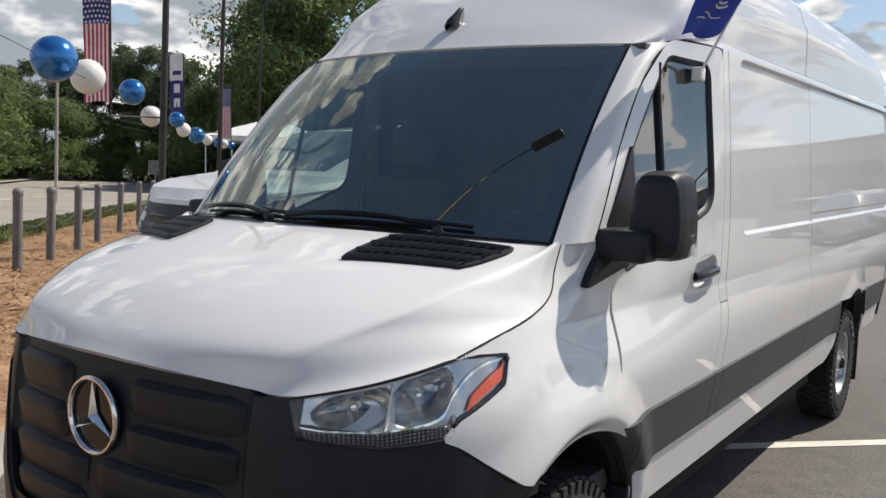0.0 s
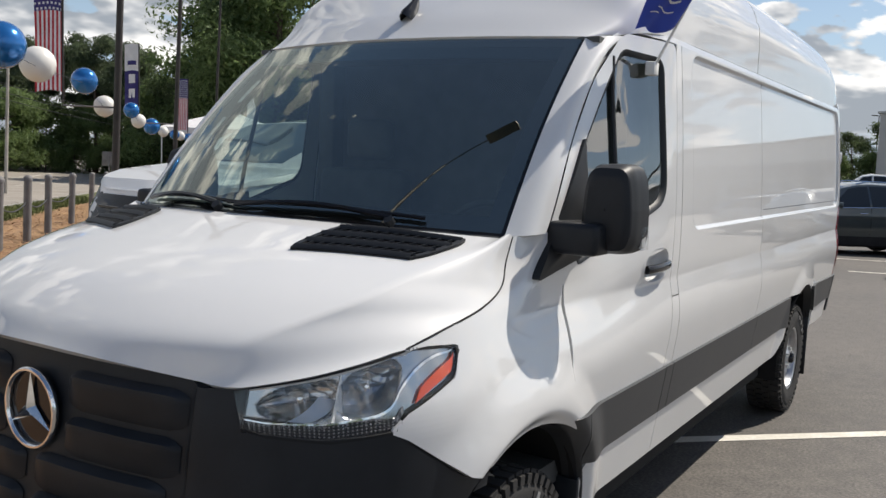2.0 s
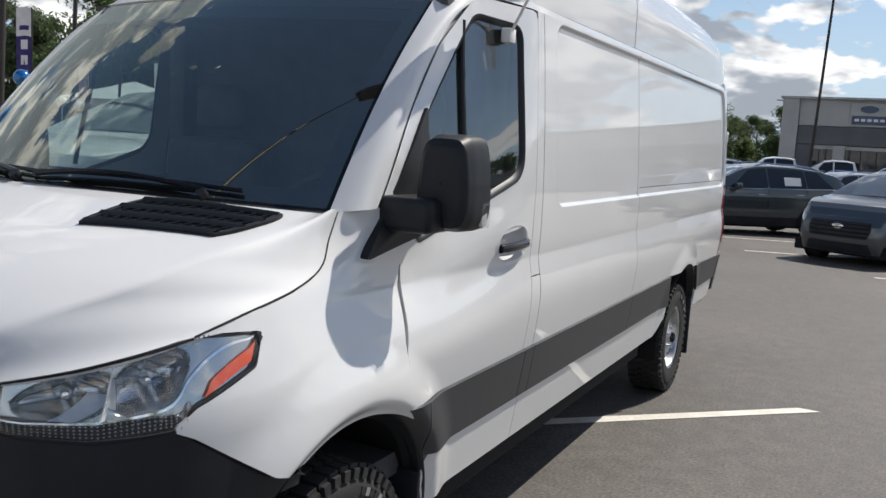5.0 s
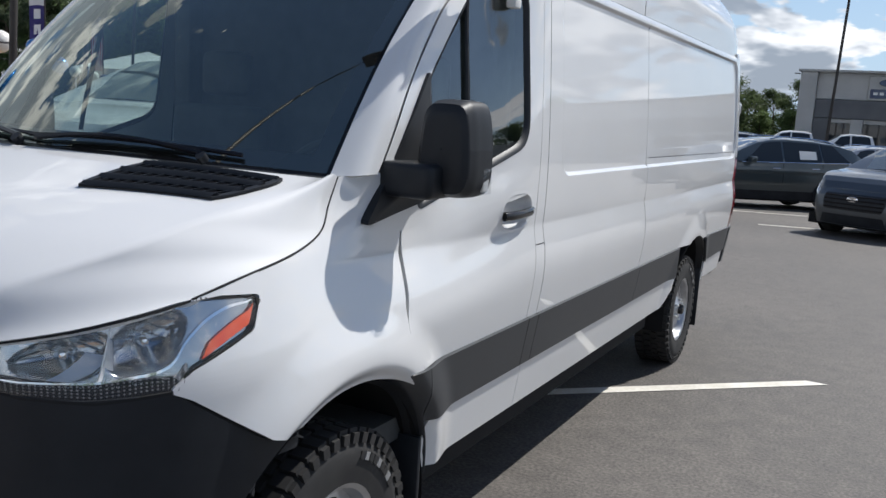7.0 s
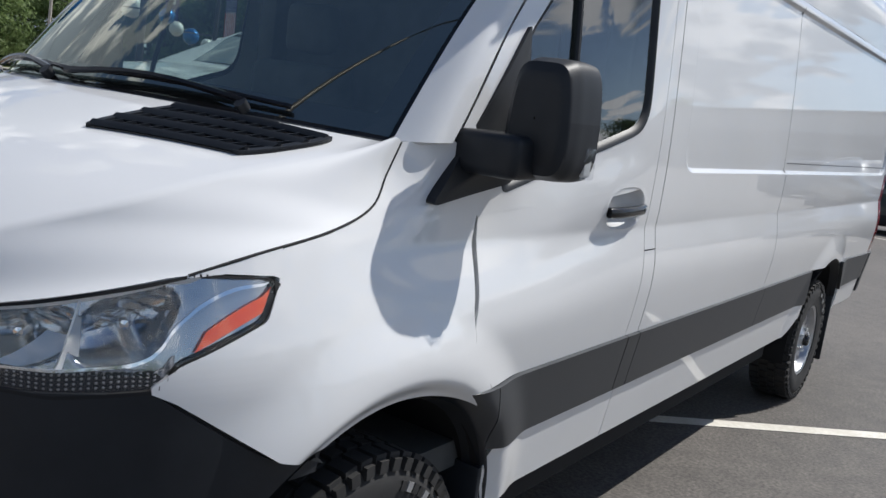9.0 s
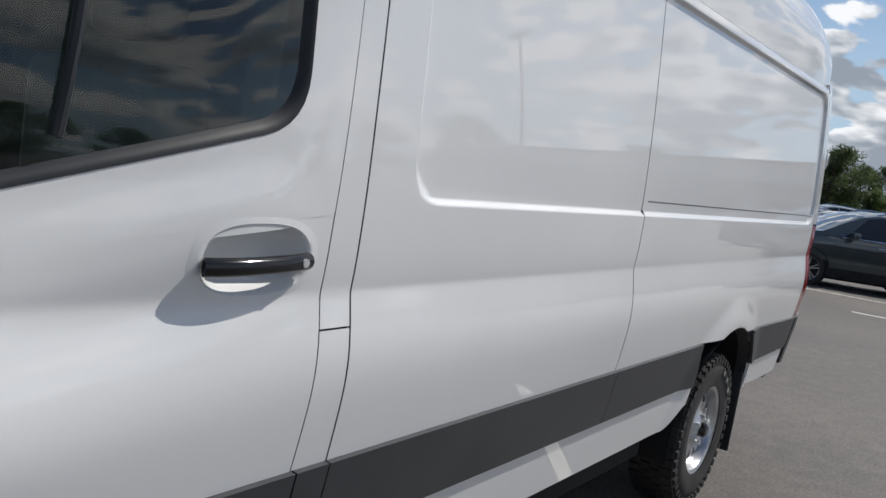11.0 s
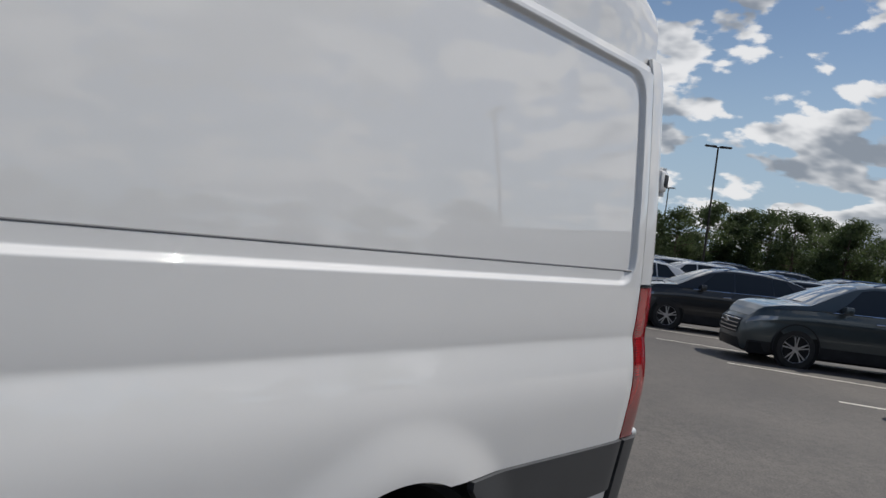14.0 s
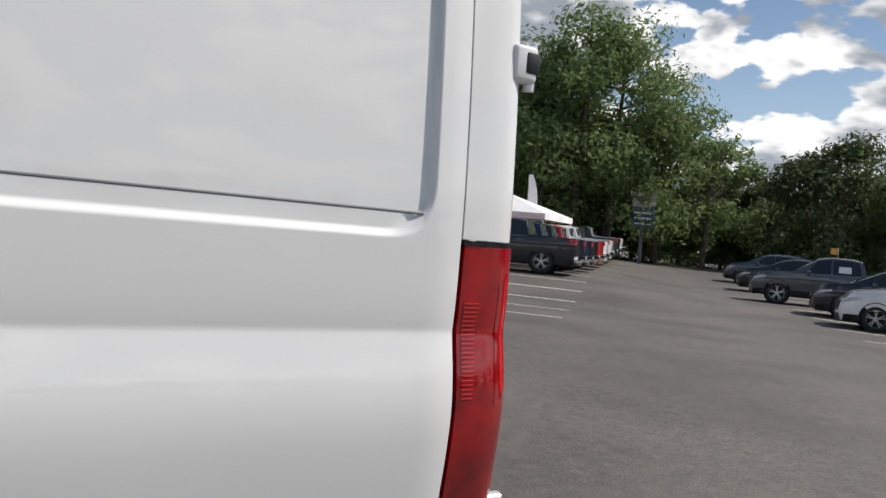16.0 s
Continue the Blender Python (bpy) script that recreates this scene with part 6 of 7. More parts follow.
# base paler than the side glass: sky reflection put into the colour
SCREEN_GLASS = principled("car_screen_glass", (0.085, 0.10, 0.105), 0.03, spec=0.9, coat=1.0)


def car_wheel(parent, x, y, side, R=0.36):
    w = new("wheel")
    w.parent = parent
    part("tyre", revolve_bm([(-0.22, R * 0.66), (-0.225, R * 0.9), (-0.20, R), (-0.03, R), (0.0, R * 0.93), (0.006, R * 0.8), (0, R * 0.68)], 36), RUBBER, w)
    rim = part("rim", revolve_bm([(-0.06, R * 0.62), (-0.008, R * 0.66), (0.0, R * 0.69), (-0.01, R * 0.70)], 36), STEEL, w)
    bm = bmesh.new()
    for k in range(5):
        for s in (-0.16, 0.16):
            a = k * math.tau / 5 + s
            b2 = bmesh.new()
            box_bm((-0.03, -0.013, 0.03), (-0.006, 0.013, R * 0.66), bm=b2)
            b2.transform(Matrix.Rotation(a, 4, "X"))
            tmp = bpy.data.meshes.new("t")
            b2.to_mesh(tmp)
            b2.free()
            bm.from_mesh(tmp)
            bpy.data.meshes.remove(tmp)
    revolve_bm([(-0.004, 0.001), (-0.004, 0.06), (-0.02, 0.065)], 16, "x", bm)
    part("spokes", bm, STEEL, rim)
    part("wheel_back", revolve_bm([(-0.07, 0.001), (-0.07, R * 0.64)], 24), DARK, rim)
    w.matrix_basis = Matrix.Translation((x, y, R)) @ Matrix.Rotation(radians(-90 if side < 0 else 90), 4, "Z")
    return w


def vehicle(name, label, category, group, paint, L=4.75, W=1.90, belt=None, roofline=None, wheels=(0.92, 3.78), R=0.36, clear=0.24, glass_span=None, bed=None, grille_mat=None, paper=False, mat_low=PLASTIC, mask=False, bar_mat=GLOSS_BLACK, tuck=0.7):
    """Front at x = 0, back at x = L, left side towards -y. belt and roofline: heights along the length."""
    v = thing(name, label, category, group)
    bx, bz = zip(*belt)
    rx, rz = zip(*roofline)

    def plan(x):
        k = 1.0
        if x < 0.8:
            k = 0.64 + 0.36 * math.sqrt(max(0.0, 1 - ((0.8 - x) / 0.8) ** 2.2))
        if x > L - tuck:
            k = 0.80 + 0.20 * math.sqrt(max(0.0, 1 - ((x - L + tuck) / tuck) ** 2.2))
        return k * W / 2

    def skin(x, t, d=0.0):
        """t: 0 sill, 0.5 belt, 0.85 roof edge, 1 middle."""
        zb, zr = float(np.interp(x, bx, bz)), float(np.interp(x, rx, rz))
        up = max(0.0, zr - zb)
        tumble = 0.30 * min(1.0, up / 0.62)
        w = plan(x)
        if t <= 0.5:
            s = t / 0.5
            z = clear + (zb - clear) * s
            y = w * (0.93 + 0.07 * math.sin(math.pi * min(1.0, s * 0.75)) ** 0.8 - 0.035 * s ** 4)
            y += 0.012 * smooth_step(0.70, 0.76, s) * smooth_step(1.0, 0.80, s) - 0.016 * math.sin(math.pi * min(1.0, s / 0.45)) ** 2
        elif t <= 0.85:
            s = (t - 0.5) / 0.35
            z = zb + up * s * 0.93
            y = w * 0.965 - tumble * s * (0.86 + 0.14 * s)
        else:
            s = (t - 0.85) / 0.15
            z = zb + up * (0.93 + 0.07 * math.sin(s * math.pi / 2))
            y = (w * 0.965 - tumble) * (1 - s)
        h = (z - clear) / (bz[0] - clear)
        x += (0.26 * (h - 0.42) ** 2 + 0.05 * smooth_step(0.8, 1.0, h)) * max(0.0, 1 - x / 0.8) ** 2
        return Vector((x, y + d, z + (d if t > 0.85 else 0)))

    xs = np.unique(np.concatenate([np.linspace(0, 0.12, 6), np.linspace(0.15, 0.9, 14), np.linspace(0.95, L - 0.75, 30), np.linspace(L - 0.7, L, 14), np.array(bx), np.array(rx)]))
    xs = xs / L
    ts = np.array([0, 0.06, 0.12, 0.17, 0.21, 0.26, 0.3, 0.335, 0.35, 0.365, 0.38, 0.40, 0.43, 0.47, 0.5, 0.53, 0.6, 0.7, 0.78, 0.84, 0.86, 0.9, 0.95, 1.0])
    body = sheet("body", lambda u, t: skin(u * L, t), 0, 0, paint, v, lip=0, out=(0, 1, 0.6), us=xs, vs=ts, sharp=30)
    put_mesh("body", [(q.co.x, -q.co.y, q.co.z) for q in body.data.vertices], [tuple(p.vertices)[::-1] for p in body.data.polygons], paint, v, sharp=30)
    # front and back caps
    for x0, o in ((0.0, -1), (L, 1)):
        def end(u, t):
            q = skin(x0, t)
            return Vector((q.x + 0.07 * o * (1 - abs(2 * u - 1) ** 2.6), (2 * u - 1) * q.y, q.z))
        sheet("end_panel", end, 0, 0, paint, v, lip=0, out=(o, 0, 0), us=np.linspace(0, 1, 15), vs=ts, sharp=40)

    def front(y, z, d):
        """Point d before the front panel."""
        q = skin(0.0, 0.5 * min(1.0, (z - clear) / (bz[0] - clear)))
        return Vector((q.x - 0.07 * (1 - min(1.0, abs(y) / q.y) ** 2.6) - d, y, z))

    sheet("lower_trim", lambda u, t: skin(u * L, 0.0 + 0.12 * t, 0.006), 40, 2, mat_low, v, lip=0, out=(0, 1, 0))
    sheet("lower_trim", lambda u, t: Vector((1, -1, 1)) * skin(u * L, 0.0 + 0.12 * t, 0.006), 40, 2, mat_low, v, lip=0, out=(0, -1, 0))
    part("floor_pan", box_bm((0.1, -W / 2 + 0.1, clear - 0.04), (L - 0.1, W / 2 - 0.1, clear + 0.15)), DARK, v)
    # windows
    for s in (1, -1):
        fl = Vector((1, s, 1))
        for x0, x1, x0t, x1t in glass_span["side"]:
            def pane(u, t):
                a, b = x0 + (x0t - x0) * t, x1 + (x1t - x1) * t
                return fl * skin(a + (b - a) * u, 0.515 + 0.30 * t, 0.006)
            sheet("side_window", pane, 10, 5, CAR_GLASS, v, lip=0.004, out=(0, s, 0))
        x0, x1 = glass_span["side"][0][0], glass_span["side"][-1][1]
        part("window_trim", tube_bm([fl * skin(x0 + (x1 - x0) * k / 12, 0.508, 0.008) for k in range(13)], 0.011, 5), CHROME, v)
        for x in glass_span["doors"]:
            part("door_gap", tube_bm([fl * skin(x, t, 0.001) for t in (0.14, 0.25, 0.35, 0.45, 0.5)], 0.006, 4), SEAM, v)
            part("door_handle", tube_bm([fl * skin(x - 0.28, 0.43, 0.02), fl * skin(x - 0.10, 0.43, 0.02)], 0.014, 6), CHROME, v)
        xm = glass_span["side"][0][0] + 0.22
        m = part("mirror", box_bm((-0.07, -0.11, -0.07), (0.07, 0.11, 0.07), 0.03, 2), paint, v)
        m.location = fl * (skin(xm, 0.55) + Vector((0, 0.12, 0.02)))
        for x in wheels:
            car_wheel(v, x, s * (W / 2 - 0.005), s, R)
            bm = revolve_bm([(0.0, R * 1.16), (0.0, 0.001)], 30)
            bm.transform(Matrix.Translation((x, s * (W / 2 - 0.012), R + 0.02)) @ Matrix.Rotation(radians(90), 4, "Z"))
            part("wheel_arch", bm, DARK, v)
            bm = bmesh.new()
            ringv = [[bm.verts.new((x + rr * math.cos(a), s * (W / 2 + dd), R + 0.02 + rr * math.sin(a))) for rr, dd in ((R * 1.13, -0.03), (R * 1.14, 0.004), (R * 1.20, 0.003), (R * 1.215, -0.04))] for a in np.linspace(-0.2, math.pi + 0.2, 25)]
            for p0, p1 in zip(ringv, ringv[1:]):
                for k in range(3):
                    bm.faces.new((p0[k], p0[k + 1], p1[k + 1], p1[k]))
            bmesh.ops.recalc_face_normals(bm, faces=bm.faces)
            part("arch_trim", bm, mat_low, v)
        sheet("headlamp", lambda u, t: fl * (skin(0.02 + 0.50 * u, 0.36 + 0.075 * t * (1 - 0.5 * u) + 0.03 * u, 0.010)), 8, 3, CAR_LAMP, v, lip=0.006, out=(-0.5, s, 0))
        sheet("tail_lamp", lambda u, t: fl * (skin(L - 0.34 + 0.34 * u, 0.38 + 0.11 * t, 0.008)), 8, 3, RED_LENS, v, lip=0.006, out=(0.5, s, 0))
    for key, a, b in (("windscreen", *glass_span["front"]), ("rear_window", *glass_span["back"])):
        def pane(u, t):
            x = a + (b - a) * t
            q = skin(x, 0.86)
            yy = (u * 2 - 1) * (q.y - 0.05)
            zr = float(np.interp(x, rx, rz))
            return Vector((x, yy, zr + 0.010 - 0.03 * (abs(yy) / max(q.y, 0.1)) ** 2 * 1.2))
        sheet(key, pane, 10, 8, SCREEN_GLASS, v, lip=0.004, out=(-1 if key == "windscreen" else 1, 0, 1))
    # grille, badge, plate
    if mask:
        for s in (1, -1):
            sheet("front_mask", lambda u, t: Vector((1, s, 1)) * (skin(0.30 * u, 0.10 + 0.385 * t, 0.008)), 10, 8, GLOSS_BLACK, v, lip=0, out=(-0.5, s, 0))
            sheet("front_mask", lambda u, t: front(s * u * (skin(0.0, 0.10 + 0.385 * t).y + 0.004), skin(0.0, 0.10 + 0.385 * t).z, 0.004), 6, 8, GLOSS_BLACK, v, lip=0, out=(-1, 0, 0))
    zf = float(np.interp(0.0, bx, bz))
    g0, g1 = clear + 0.26, zf - 0.06
    sheet("grille", lambda u, t: front((u * 2 - 1) * W * 0.29 * (0.82 + 0.18 * math.sin(math.pi * (0.15 + 0.6 * t))), g0 + (g1 - g0) * t, 0.008), 12, 8, grille_mat or PLASTIC, v, lip=0.02, out=(-1, 0, 0))
    for k in range(4):
        z = g0 + (g1 - g0) * (k + 0.5) / 4
        part("grille_bar", tube_bm([front(W * 0.275 * (j / 5 - 1), z, 0.014) for j in range(11)], 0.013, 5), bar_mat, v)
    bm = revolve_bm([(0.0, 0.001), (0.0, 0.055), (-0.006, 0.06)], 20)
    bm.transform(Matrix.Translation(front(0.0, (g0 + g1) / 2 + 0.05, 0.026)) @ Matrix.Diagonal((-1, 1.7, 0.8, 1)))
    part("badge", bm, CHROME, v)
    sheet("front_lip", lambda u, t: front((u * 2 - 1) * W * (0.31 - 0.03 * t), clear + 0.01 + 0.17 * t, 0.007), 12, 4, mat_low, v, lip=0.01, out=(-1, 0, 0))
    if paper:
        sheet("price_sheet", lambda u, t: Vector((1, -1, 1)) * skin(glass_span["paper"] + 0.42 * u, 0.56 + 0.13 * t, 0.012), 3, 2, PAPER, v, lip=0.001, out=(0, -1, 0))
    if glass_span.get("rails"):
        for s in (1, -1):
            a, b = glass_span["rails"]
            part("roof_rail", tube_bm([Vector((a + (b - a) * k / 8, s * (skin(a + (b - a) * k / 8, 0.86).y - 0.02), skin(a + (b - a) * k / 8, 0.86).z + (0.05 if 0 < k < 8 else 0.01))) for k in range(9)], 0.016, 5), CHROME, v)
    if bed:
        a, b = bed
        zb = float(np.interp((a + b) / 2, bx, bz))
        part("bed_liner", box_bm((a + 0.05, -W / 2 + 0.12, zb - 0.01), (b - 0.06, W / 2 - 0.12, zb + 0.006)), DARK, v)
        part("tailgate_line", box_bm((b - 0.005, -W * 0.40, zb - 0.45), (b + 0.012, W * 0.40, zb - 0.42)), SEAM, v)
        part("tail_bumper", box_bm((b - 0.05, -W * 0.46, clear + 0.12), (b + 0.09, W * 0.46, clear + 0.34), 0.02, 2), CHROME, v)
        sheet("tailgate", lambda u, t: Vector((b + 0.004, (u * 2 - 1) * W * 0.36, clear + 0.42 + (zb - clear - 0.50) * t)), 4, 3, paint, v, lip=0.01, out=(1, 0, 0))
    return v


SUV_BELT = [(0, 0.84), (0.05, 0.93), (0.18, 0.985), (0.6, 1.03), (1.25, 1.075), (2.2, 1.09), (3.6, 1.13), (4.4, 1.17), (4.62, 1.12), (4.75, 1.00)]
SUV_ROOF = [(0, 0.85), (0.05, 0.965), (0.18, 1.05), (0.6, 1.115), (1.12, 1.17), (1.55, 1.40), (1.95, 1.585), (2.3, 1.665), (2.7, 1.69), (3.3, 1.675), (3.9, 1.61), (4.3, 1.49), (4.58, 1.27), (4.75, 1.02)]
SUV_GLASS = {"side": [(1.50, 2.52, 2.06, 2.52), (2.57, 3.50, 2.57, 3.46), (3.54, 4.22, 3.50, 3.82)], "doors": (2.545, 3.52), "front": (1.16, 2.02), "back": (4.52, 4.06), "paper": 2.95, "rails": (2.3, 3.9)}
PU_BELT = [(0, 0.98), (0.10, 1.10), (0.5, 1.16), (1.55, 1.22), (3.9, 1.26), (5.70, 1.30), (5.75, 1.28)]
PU_ROOF = [(0, 0.99), (0.10, 1.13), (0.5, 1.22), (1.50, 1.28), (1.85, 1.52), (2.35, 1.85), (2.8, 1.93), (3.5, 1.92), (3.85, 1.85), (4.0, 1.33), (5.70, 1.305), (5.75, 1.29)]
PU_GLASS = {"side": [(1.80, 2.78, 2.30, 2.78), (2.86, 3.82, 2.86, 3.74)], "doors": (2.82, 3.86), "front": (1.60, 2.32), "back": (3.985, 3.87), "paper": 3.05}


def suv(paint, label, paper=False, **kw):
    return vehicle("suv", label, "car", "cars parked in the lot", paint, belt=SUV_BELT, roofline=SUV_ROOF, glass_span=SUV_GLASS, paper=paper, **kw)


def pickup(paint, label, paper=False, **kw):
    return vehicle("pickup_truck", label, "pickup truck", "trucks parked in the lot", paint, L=5.75, W=2.0, belt=PU_BELT, roofline=PU_ROOF, glass_span=PU_GLASS, wheels=(0.98, 4.55), R=0.41, clear=0.34, bed=(4.05, 5.75), paper=paper, **kw)


def park(v, x, y, turn=0.0, tilt=0.0):
    v.matrix_basis = pose(x, y, height(x + 2.2 * math.cos(radians(turn)), y + 2.2 * math.sin(radians(turn))), 0, 0, turn)
    return v


def again(v, x, y, turn=0.0):
    return copy_thing(v, pose(x, y, height(x + 2.2 * math.cos(radians(turn)), y + 2.2 * math.sin(radians(turn))), 0, 0, turn))


suv_dark = park(suv(C_GREEN, "dark grey-green suv with a price sheet in its window", True, bar_mat=CHROME), -2.95, 20.30, 35)
suv_grey = park(suv(C_GREY, "carbon grey suv with a black mesh grille"), 1.5, 15.5, 64)
suv_black = park(suv(C_BLACK, "black suv parked on a marked stall"), -7.22, 24.98, 35)
suv_white = park(suv(C_WHITE, "white suv with black lower trim and price sheet", True), -12.10, 29.35, 35)
again(suv_black, -14.58, 31.85, 35)
truck_grey = park(pickup(C_GREY, "grey crew cab pickup truck with a small yellow flag", True), -19.28, 34.96, 35)
again(suv_dark, -28.8, 45.4, 35)
again(suv_black, -24.2, 40.6, 35)
suv_silver = park(suv(C_SILVER, "silver grey suv in the second row"), 2.6, 24.8, 22)
# rows behind the first
for v, x, y in ((suv_silver, -1.2, 27.6), (suv_black, -5.0, 29.2), (suv_grey, -8.8, 32.8), (suv_white, -12.4, 36.6), (suv_dark, 3.0, 33.0), (suv_white, -0.8, 36.4), (suv_black, -4.6, 40.0), (suv_silver, -8.2, 43.6), (suv_grey, -12.0, 47.2), (suv_black, -16.2, 51.0)):
    again(v, x, y, 35)
# rows further right, facing the other way
for k, (v, y) in enumerate(((suv_white, 30.0), (suv_grey, 33.0), (suv_silver, 36.0), (suv_black, 39.0), (suv_white, 42.0), (suv_dark, 45.0), (suv_silver, 48.0), (suv_grey, 51.0), (suv_black, 54.0))):
    again(v, row_x(y) + 11.4 + 0.5 * math.sin(k), y, 180)
truck_white = park(pickup(C_WHITE, "white pickup truck with a black grille", False, grille_mat=GLOSS_BLACK), -6.5, 50.0, 10)
HD_GLASS = {"side": [(1.40, 2.38, 1.90, 2.38), (2.46, 3.42, 2.46, 3.34)], "doors": (2.42, 3.46), "front": (1.18, 1.92), "back": (3.585, 3.47), "paper": 3.05}
HD_BELT = [(0, 1.32), (0.10, 1.40), (0.5, 1.44), (1.25, 1.50), (3.6, 1.48), (5.70, 1.46), (5.75, 1.44)]
HD_ROOF = [(0, 1.34), (0.10, 1.43), (0.5, 1.50), (1.10, 1.57), (1.45, 1.76), (1.95, 2.02), (2.4, 2.08), (3.1, 2.07), (3.45, 2.02), (3.6, 1.52), (5.70, 1.47), (5.75, 1.45)]
park(vehicle("heavy_pickup", "tall white pickup truck with a black grille beside the van", "pickup truck", "trucks parked in the lot", C_WHITE, L=5.75, W=2.03, belt=HD_BELT, roofline=HD_ROOF, glass_span=HD_GLASS, mask=True, wheels=(0.98, 4.55), R=0.42, clear=0.40, bed=(4.05, 5.75), grille_mat=GLOSS_BLACK), -4.0, 3.6, 90)
truck_black = park(pickup(C_BLACK, "black pickup truck seen from behind"), -18.6, 28.0, 40)
truck_navy = park(pickup(C_NAVY, "dark blue pickup truck seen from behind"), 0, 0, 40)
truck_red = park(pickup(C_RED, "red pickup truck seen from behind"), 0, 0, 40)
TAILS = Vector((-21.2, 27.6))
for k, v in enumerate((truck_black, truck_navy, truck_black, truck_red, truck_white, truck_white, truck_grey, truck_black, truck_white)):
    tail = TAILS + Vector((-0.66, 0.75)) * (3.25 * k)
    x, y = tail.x - 5.75 * 0.77, tail.y - 5.75 * 0.64
    if (v is truck_navy and k == 1) or (v is truck_red):
        park(v, x, y, 40)
    elif k == 0:
        park(v, x, y, 40)
    else:
        again(v, x, y, 40)
again(truck_grey, -47, 66, 100)
again(truck_white, -44, 67.5, 100)
for x, y in ((-3.6, 50.5), (0.5, 47.5)):
    again(truck_white, x, y, 10)
# small yellow flag on the grey truck
yf = thing("pennant", "small yellow flag on a truck window", "flag", at=pose(-17.0, 37.0, height(-17.0, 37.0) + 1.90))
YELLOW = principled("yellow_cloth", (0.75, 0.42, 0.08), 0.7)
part("stick", tube_bm([(0, 0, -0.1), (0, 0, 0.4)], 0.01, 5), PAPER, yf)
sheet("cloth", lambda u, v: Vector((-0.30 * u, 0.03 * math.sin(5 * u), 0.14 + 0.24 * v)), 6, 3, YELLOW, yf, lip=0.002, out=(0, -1, 0))

# ---- showroom ----
CLADDING = vary(principled("showroom_cladding", (0.45, 0.45, 0.44), 0.5), 0.8, (0.39, 0.39, 0.38), (0.48, 0.48, 0.47))
SLATE = vary(principled("slate_panel", (0.10, 0.105, 0.115), 0.5), 0.8, (0.085, 0.09, 0.10), (0.13, 0.135, 0.145))
hall = thing("showroom_building", "white and grey flat-roofed car showroom with glass front", "building", at=pose(-4.6, 60.0, -0.45))
part("wall", box_bm((0, 0.4, 0), (46, 30, 5.95)), CLADDING, hall)
part("frame_post", box_bm((0, -0.2, 0), (1.0, 0.5, 5.95), 0.03, 1), CLADDING, hall)
for k in range(9):
    part("facade_panel", box_bm((1.02 + 4.9 * k, 0.1, 4.3), (1.0 + 4.9 * (k + 1), 0.39, 5.95), 0.015, 1), CLADDING, hall)
part("fascia", box_bm((1.02, -0.05, 3.12), (46, 0.38, 4.28), 0.02, 1), SLATE, hall)
part("column", box_bm((1.02, -0.02, 0), (1.95, 0.36, 3.10), 0.02, 1), SLATE, hall)
for k in range(10):
    x0, x1 = (1.97 if k == 0 else 3.92 + 3.4 * (k - 1)), 3.2 + 3.4 * k
    part("column", box_bm((x1, -0.12, 0), (x1 + 0.7, 0.36, 3.10), 0.02, 1), CLADDING, hall)
    part("shop_window", box_bm((x0, 0.30, 0.0), (x1 - 0.02, 0.38, 3.05)), CAR_GLASS, hall)
    part("window_head", box_bm((x0, 0.10, 2.86), (x1 - 0.02, 0.29, 3.08)), CLADDING, hall)
    for j in range(1, 3):
        xx = x0 + (x1 - x0) * j / 3
        part("mullion", box_bm((xx - 0.03, 0.24, 0), (xx + 0.03, 0.299, 2.85)), POLE, hall)
part("roof_edge", box_bm((-0.15, -0.3, 5.95), (46.15, 30.2, 6.1), 0.02, 1), CLADDING, hall)
part("sign_board", box_bm((3.95, 0.0, 4.32), (6.2, 0.09, 5.80), 0.03, 1), CLADDING, hall, "pale sign board with a dark panel and oval")
part("sign_panel", box_bm((4.08, -0.03, 4.45), (6.05, -0.004, 5.0), 0.01, 1), C_NAVY, hall)
bm = revolve_bm([(0, 0.001), (0, 0.5), (0.06, 0.52)], 28)
bm.transform(Matrix.Translation((5.05, -0.02, 5.40)) @ Matrix.Rotation(radians(-90), 4, "Z") @ Matrix.Diagonal((1, 1.0, 0.42, 1)))
part("sign_oval", bm, C_NAVY, hall)
for k in range(5):
    part("sign_bar", box_bm((4.25 + 0.36 * k, -0.045, 4.65), (4.5 + 0.36 * k, -0.032, 4.82)), PAPER, hall)

# ---- tent and road sign by the trucks ----
x, y = polar(2.5, 5.6, -52.2, 48)
tent = thing("canopy_tent", "white peaked canopy tent behind parked trucks", "tent", at=pose(x, y, height(x, y), 0, 0, 35))
for sx in (-3, 3):
    for sy in (-3, 3):
        part("leg", tube_bm([(sx, sy, 0), (sx, sy, 2.4)], 0.04, 6), SATIN, tent)
ap = (0, 0, 3.5)
cs = [(-3.1, -3.1, 2.4), (3.1, -3.1, 2.4), (3.1, 3.1, 2.4), (-3.1, 3.1, 2.4)]
put_mesh("canopy", [ap] + cs + [(c[0], c[1], 2.1) for c in cs], [(0, 1, 2), (0, 2, 3), (0, 3, 4), (0, 4, 1), (1, 5, 6, 2), (2, 6, 7, 3), (3, 7, 8, 4), (4, 8, 5, 1)], CLOTH_WHITE, tent, smooth=False)
x, y = polar(2.5, 5.6, -43.4, 60)
sign = thing("pylon_sign", "blue and white pylon sign on a post", "sign", at=pose(x, y, height(x, y), 0, 0, 43))
part("post", box_bm((-0.12, -0.12, 0), (0.12, 0.12, 2.4)), SLATE, sign)
part("panel", box_bm((-0.75, -0.14, 2.4), (0.75, 0.14, 3.75), 0.02, 1), C_NAVY, sign)
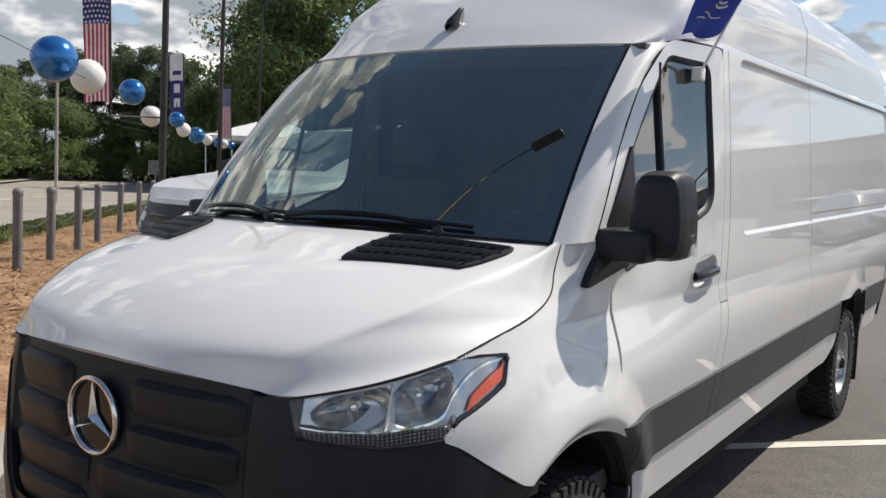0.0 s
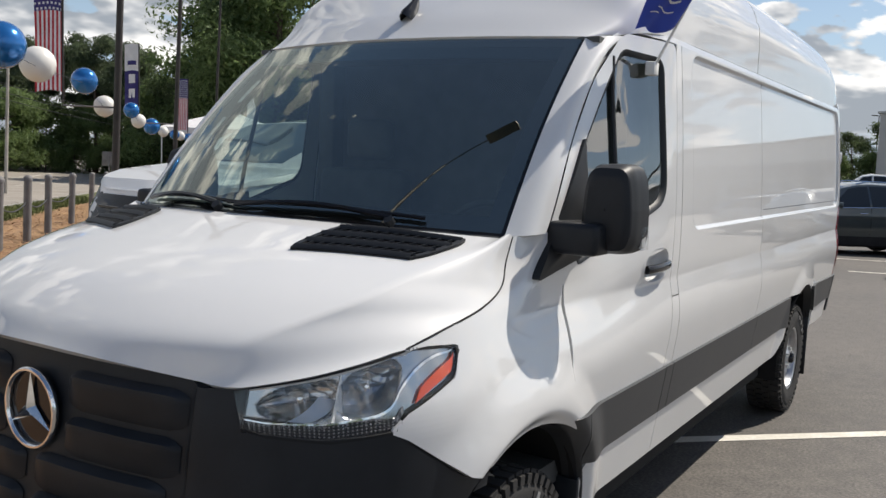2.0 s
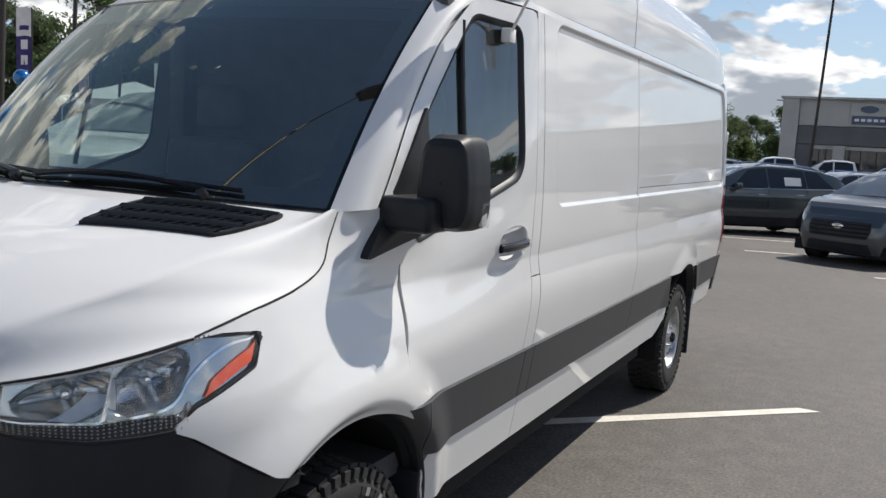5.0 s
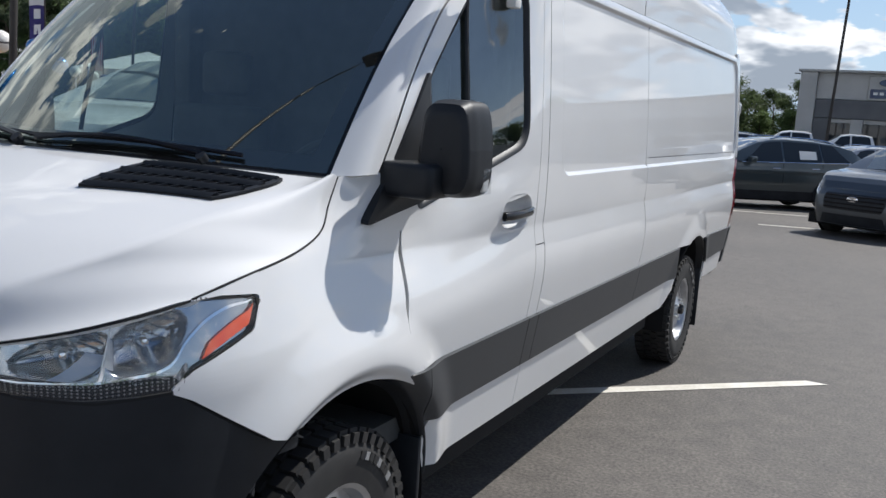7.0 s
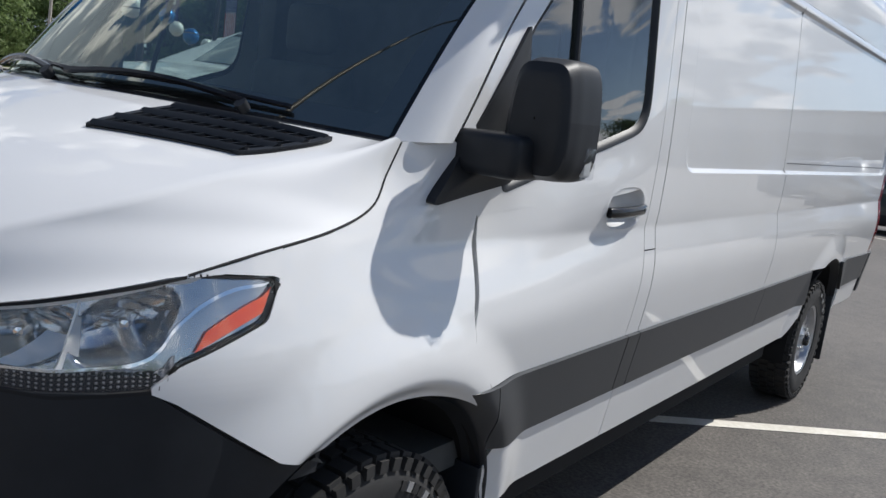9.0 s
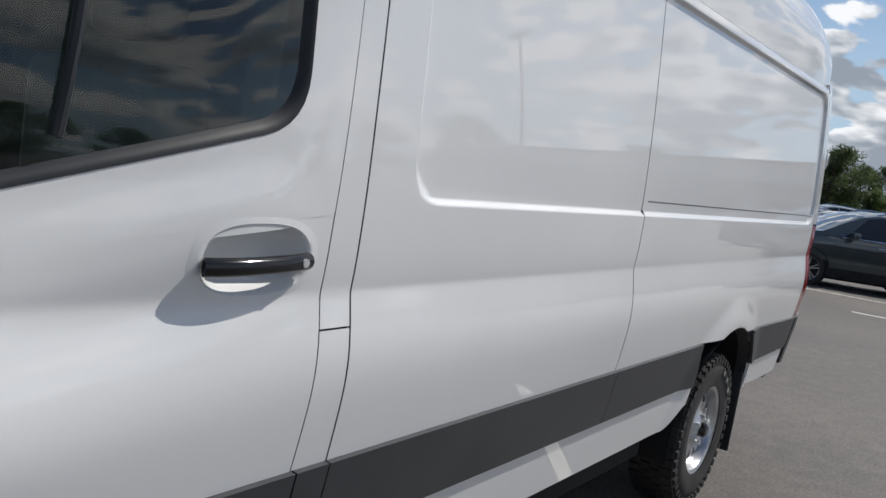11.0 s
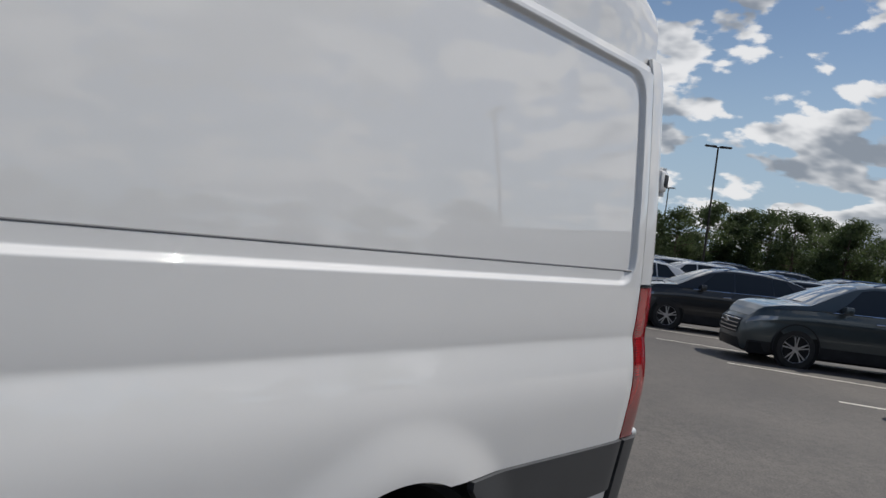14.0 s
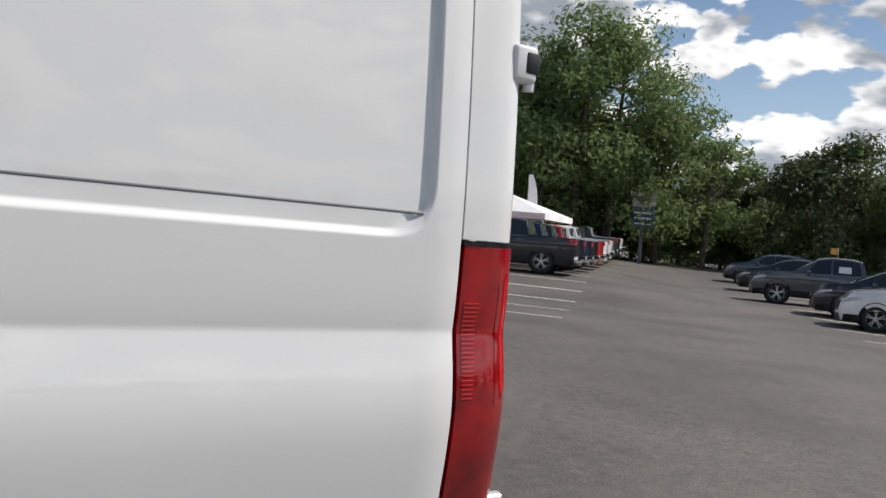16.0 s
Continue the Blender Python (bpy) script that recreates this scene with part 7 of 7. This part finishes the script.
part("panel", box_bm((-0.75, -0.14, 3.77), (0.75, 0.14, 4.7), 0.02, 1), CLADDING, sign)
for k in range(3):
    part("sign_bar", box_bm((-0.55, -0.16, 2.6 + 0.36 * k), (0.55, -0.141, 2.70 + 0.36 * k)), PAPER, sign)
bm = revolve_bm([(0, 0.001), (0, 0.4), (0.03, 0.42)], 24)
bm.transform(Matrix.Translation((0, -0.17, 4.25)) @ Matrix.Rotation(radians(-90), 4, "Z") @ Matrix.Diagonal((1, 1.0, 0.5, 1)))
part("sign_oval", bm, SLATE, sign)
x, y = polar(2.5, 5.6, -50.8, 50)
fb = thing("feather_flag", "white feather banner flag by the tent", "flag", at=pose(x, y, height(x, y), 0, 0, 40))
part("rod", tube_bm([(0, 0, 0), (0, 0, 4.6)], 0.02, 6), POLE, fb)
sheet("cloth", lambda u, v: Vector((0.6 * u * math.sin(math.pi * (0.1 + 0.85 * v)) ** 0.5, 0.05 * math.sin(4 * v), 1.2 + 3.4 * v)), 4, 16, CLOTH_WHITE, fb, lip=0.003, out=(0, -1, 0))

# ---- flag clipped to the van's window ----
wf = thing("window_flag", "blue cloth flag clipped to the van's side window", "flag")
b0, b1 = Vector((0.935, 2.085, 2.115)), Vector((1.075, 2.030, 2.345))
part("stick", tube_bm([b0, b0.lerp(b1, 0.5), b1, b1 + (b1 - b0) * 0.75], 0.0055, 8), PAPER, wf)
part("clip", box_bm((0.905, 2.060, 2.08), (0.945, 2.115, 2.133), 0.006, 2), PAPER, wf)


def flag_cloth(u, v, d=0.0):
    root = b1 + (b1 - b0) * (-0.42 + 1.10 * v)
    w = 0.235 * u
    return root + Vector((-0.02 * u - 0.25 * w, -w * 0.93, -0.03 * u + 0.012 * math.sin(7 * u + 2))) + Vector((0.014 * math.sin(9 * u + 3 * v) - d, -d, 0))


cl = sheet("cloth", lambda u, v: flag_cloth(u, v), 24, 18, CLOTH_BLUE, wf, lip=0.002, out=(0.6, -0.6, 0))
for u0, u1, v0, v1 in ((0.25, 0.62, 0.40, 0.43), (0.28, 0.55, 0.46, 0.49), (0.70, 0.90, 0.2, 0.215), (0.3, 0.8, 0.27, 0.285)):
    for dd in (-0.004, 0.004):
        sheet("print_bar", lambda u, v: flag_cloth(u0 + (u1 - u0) * u, v0 + (v1 - v0) * v, dd), 6, 1, CLOTH_WHITE, wf, lip=0, out=(1, -1, 0))
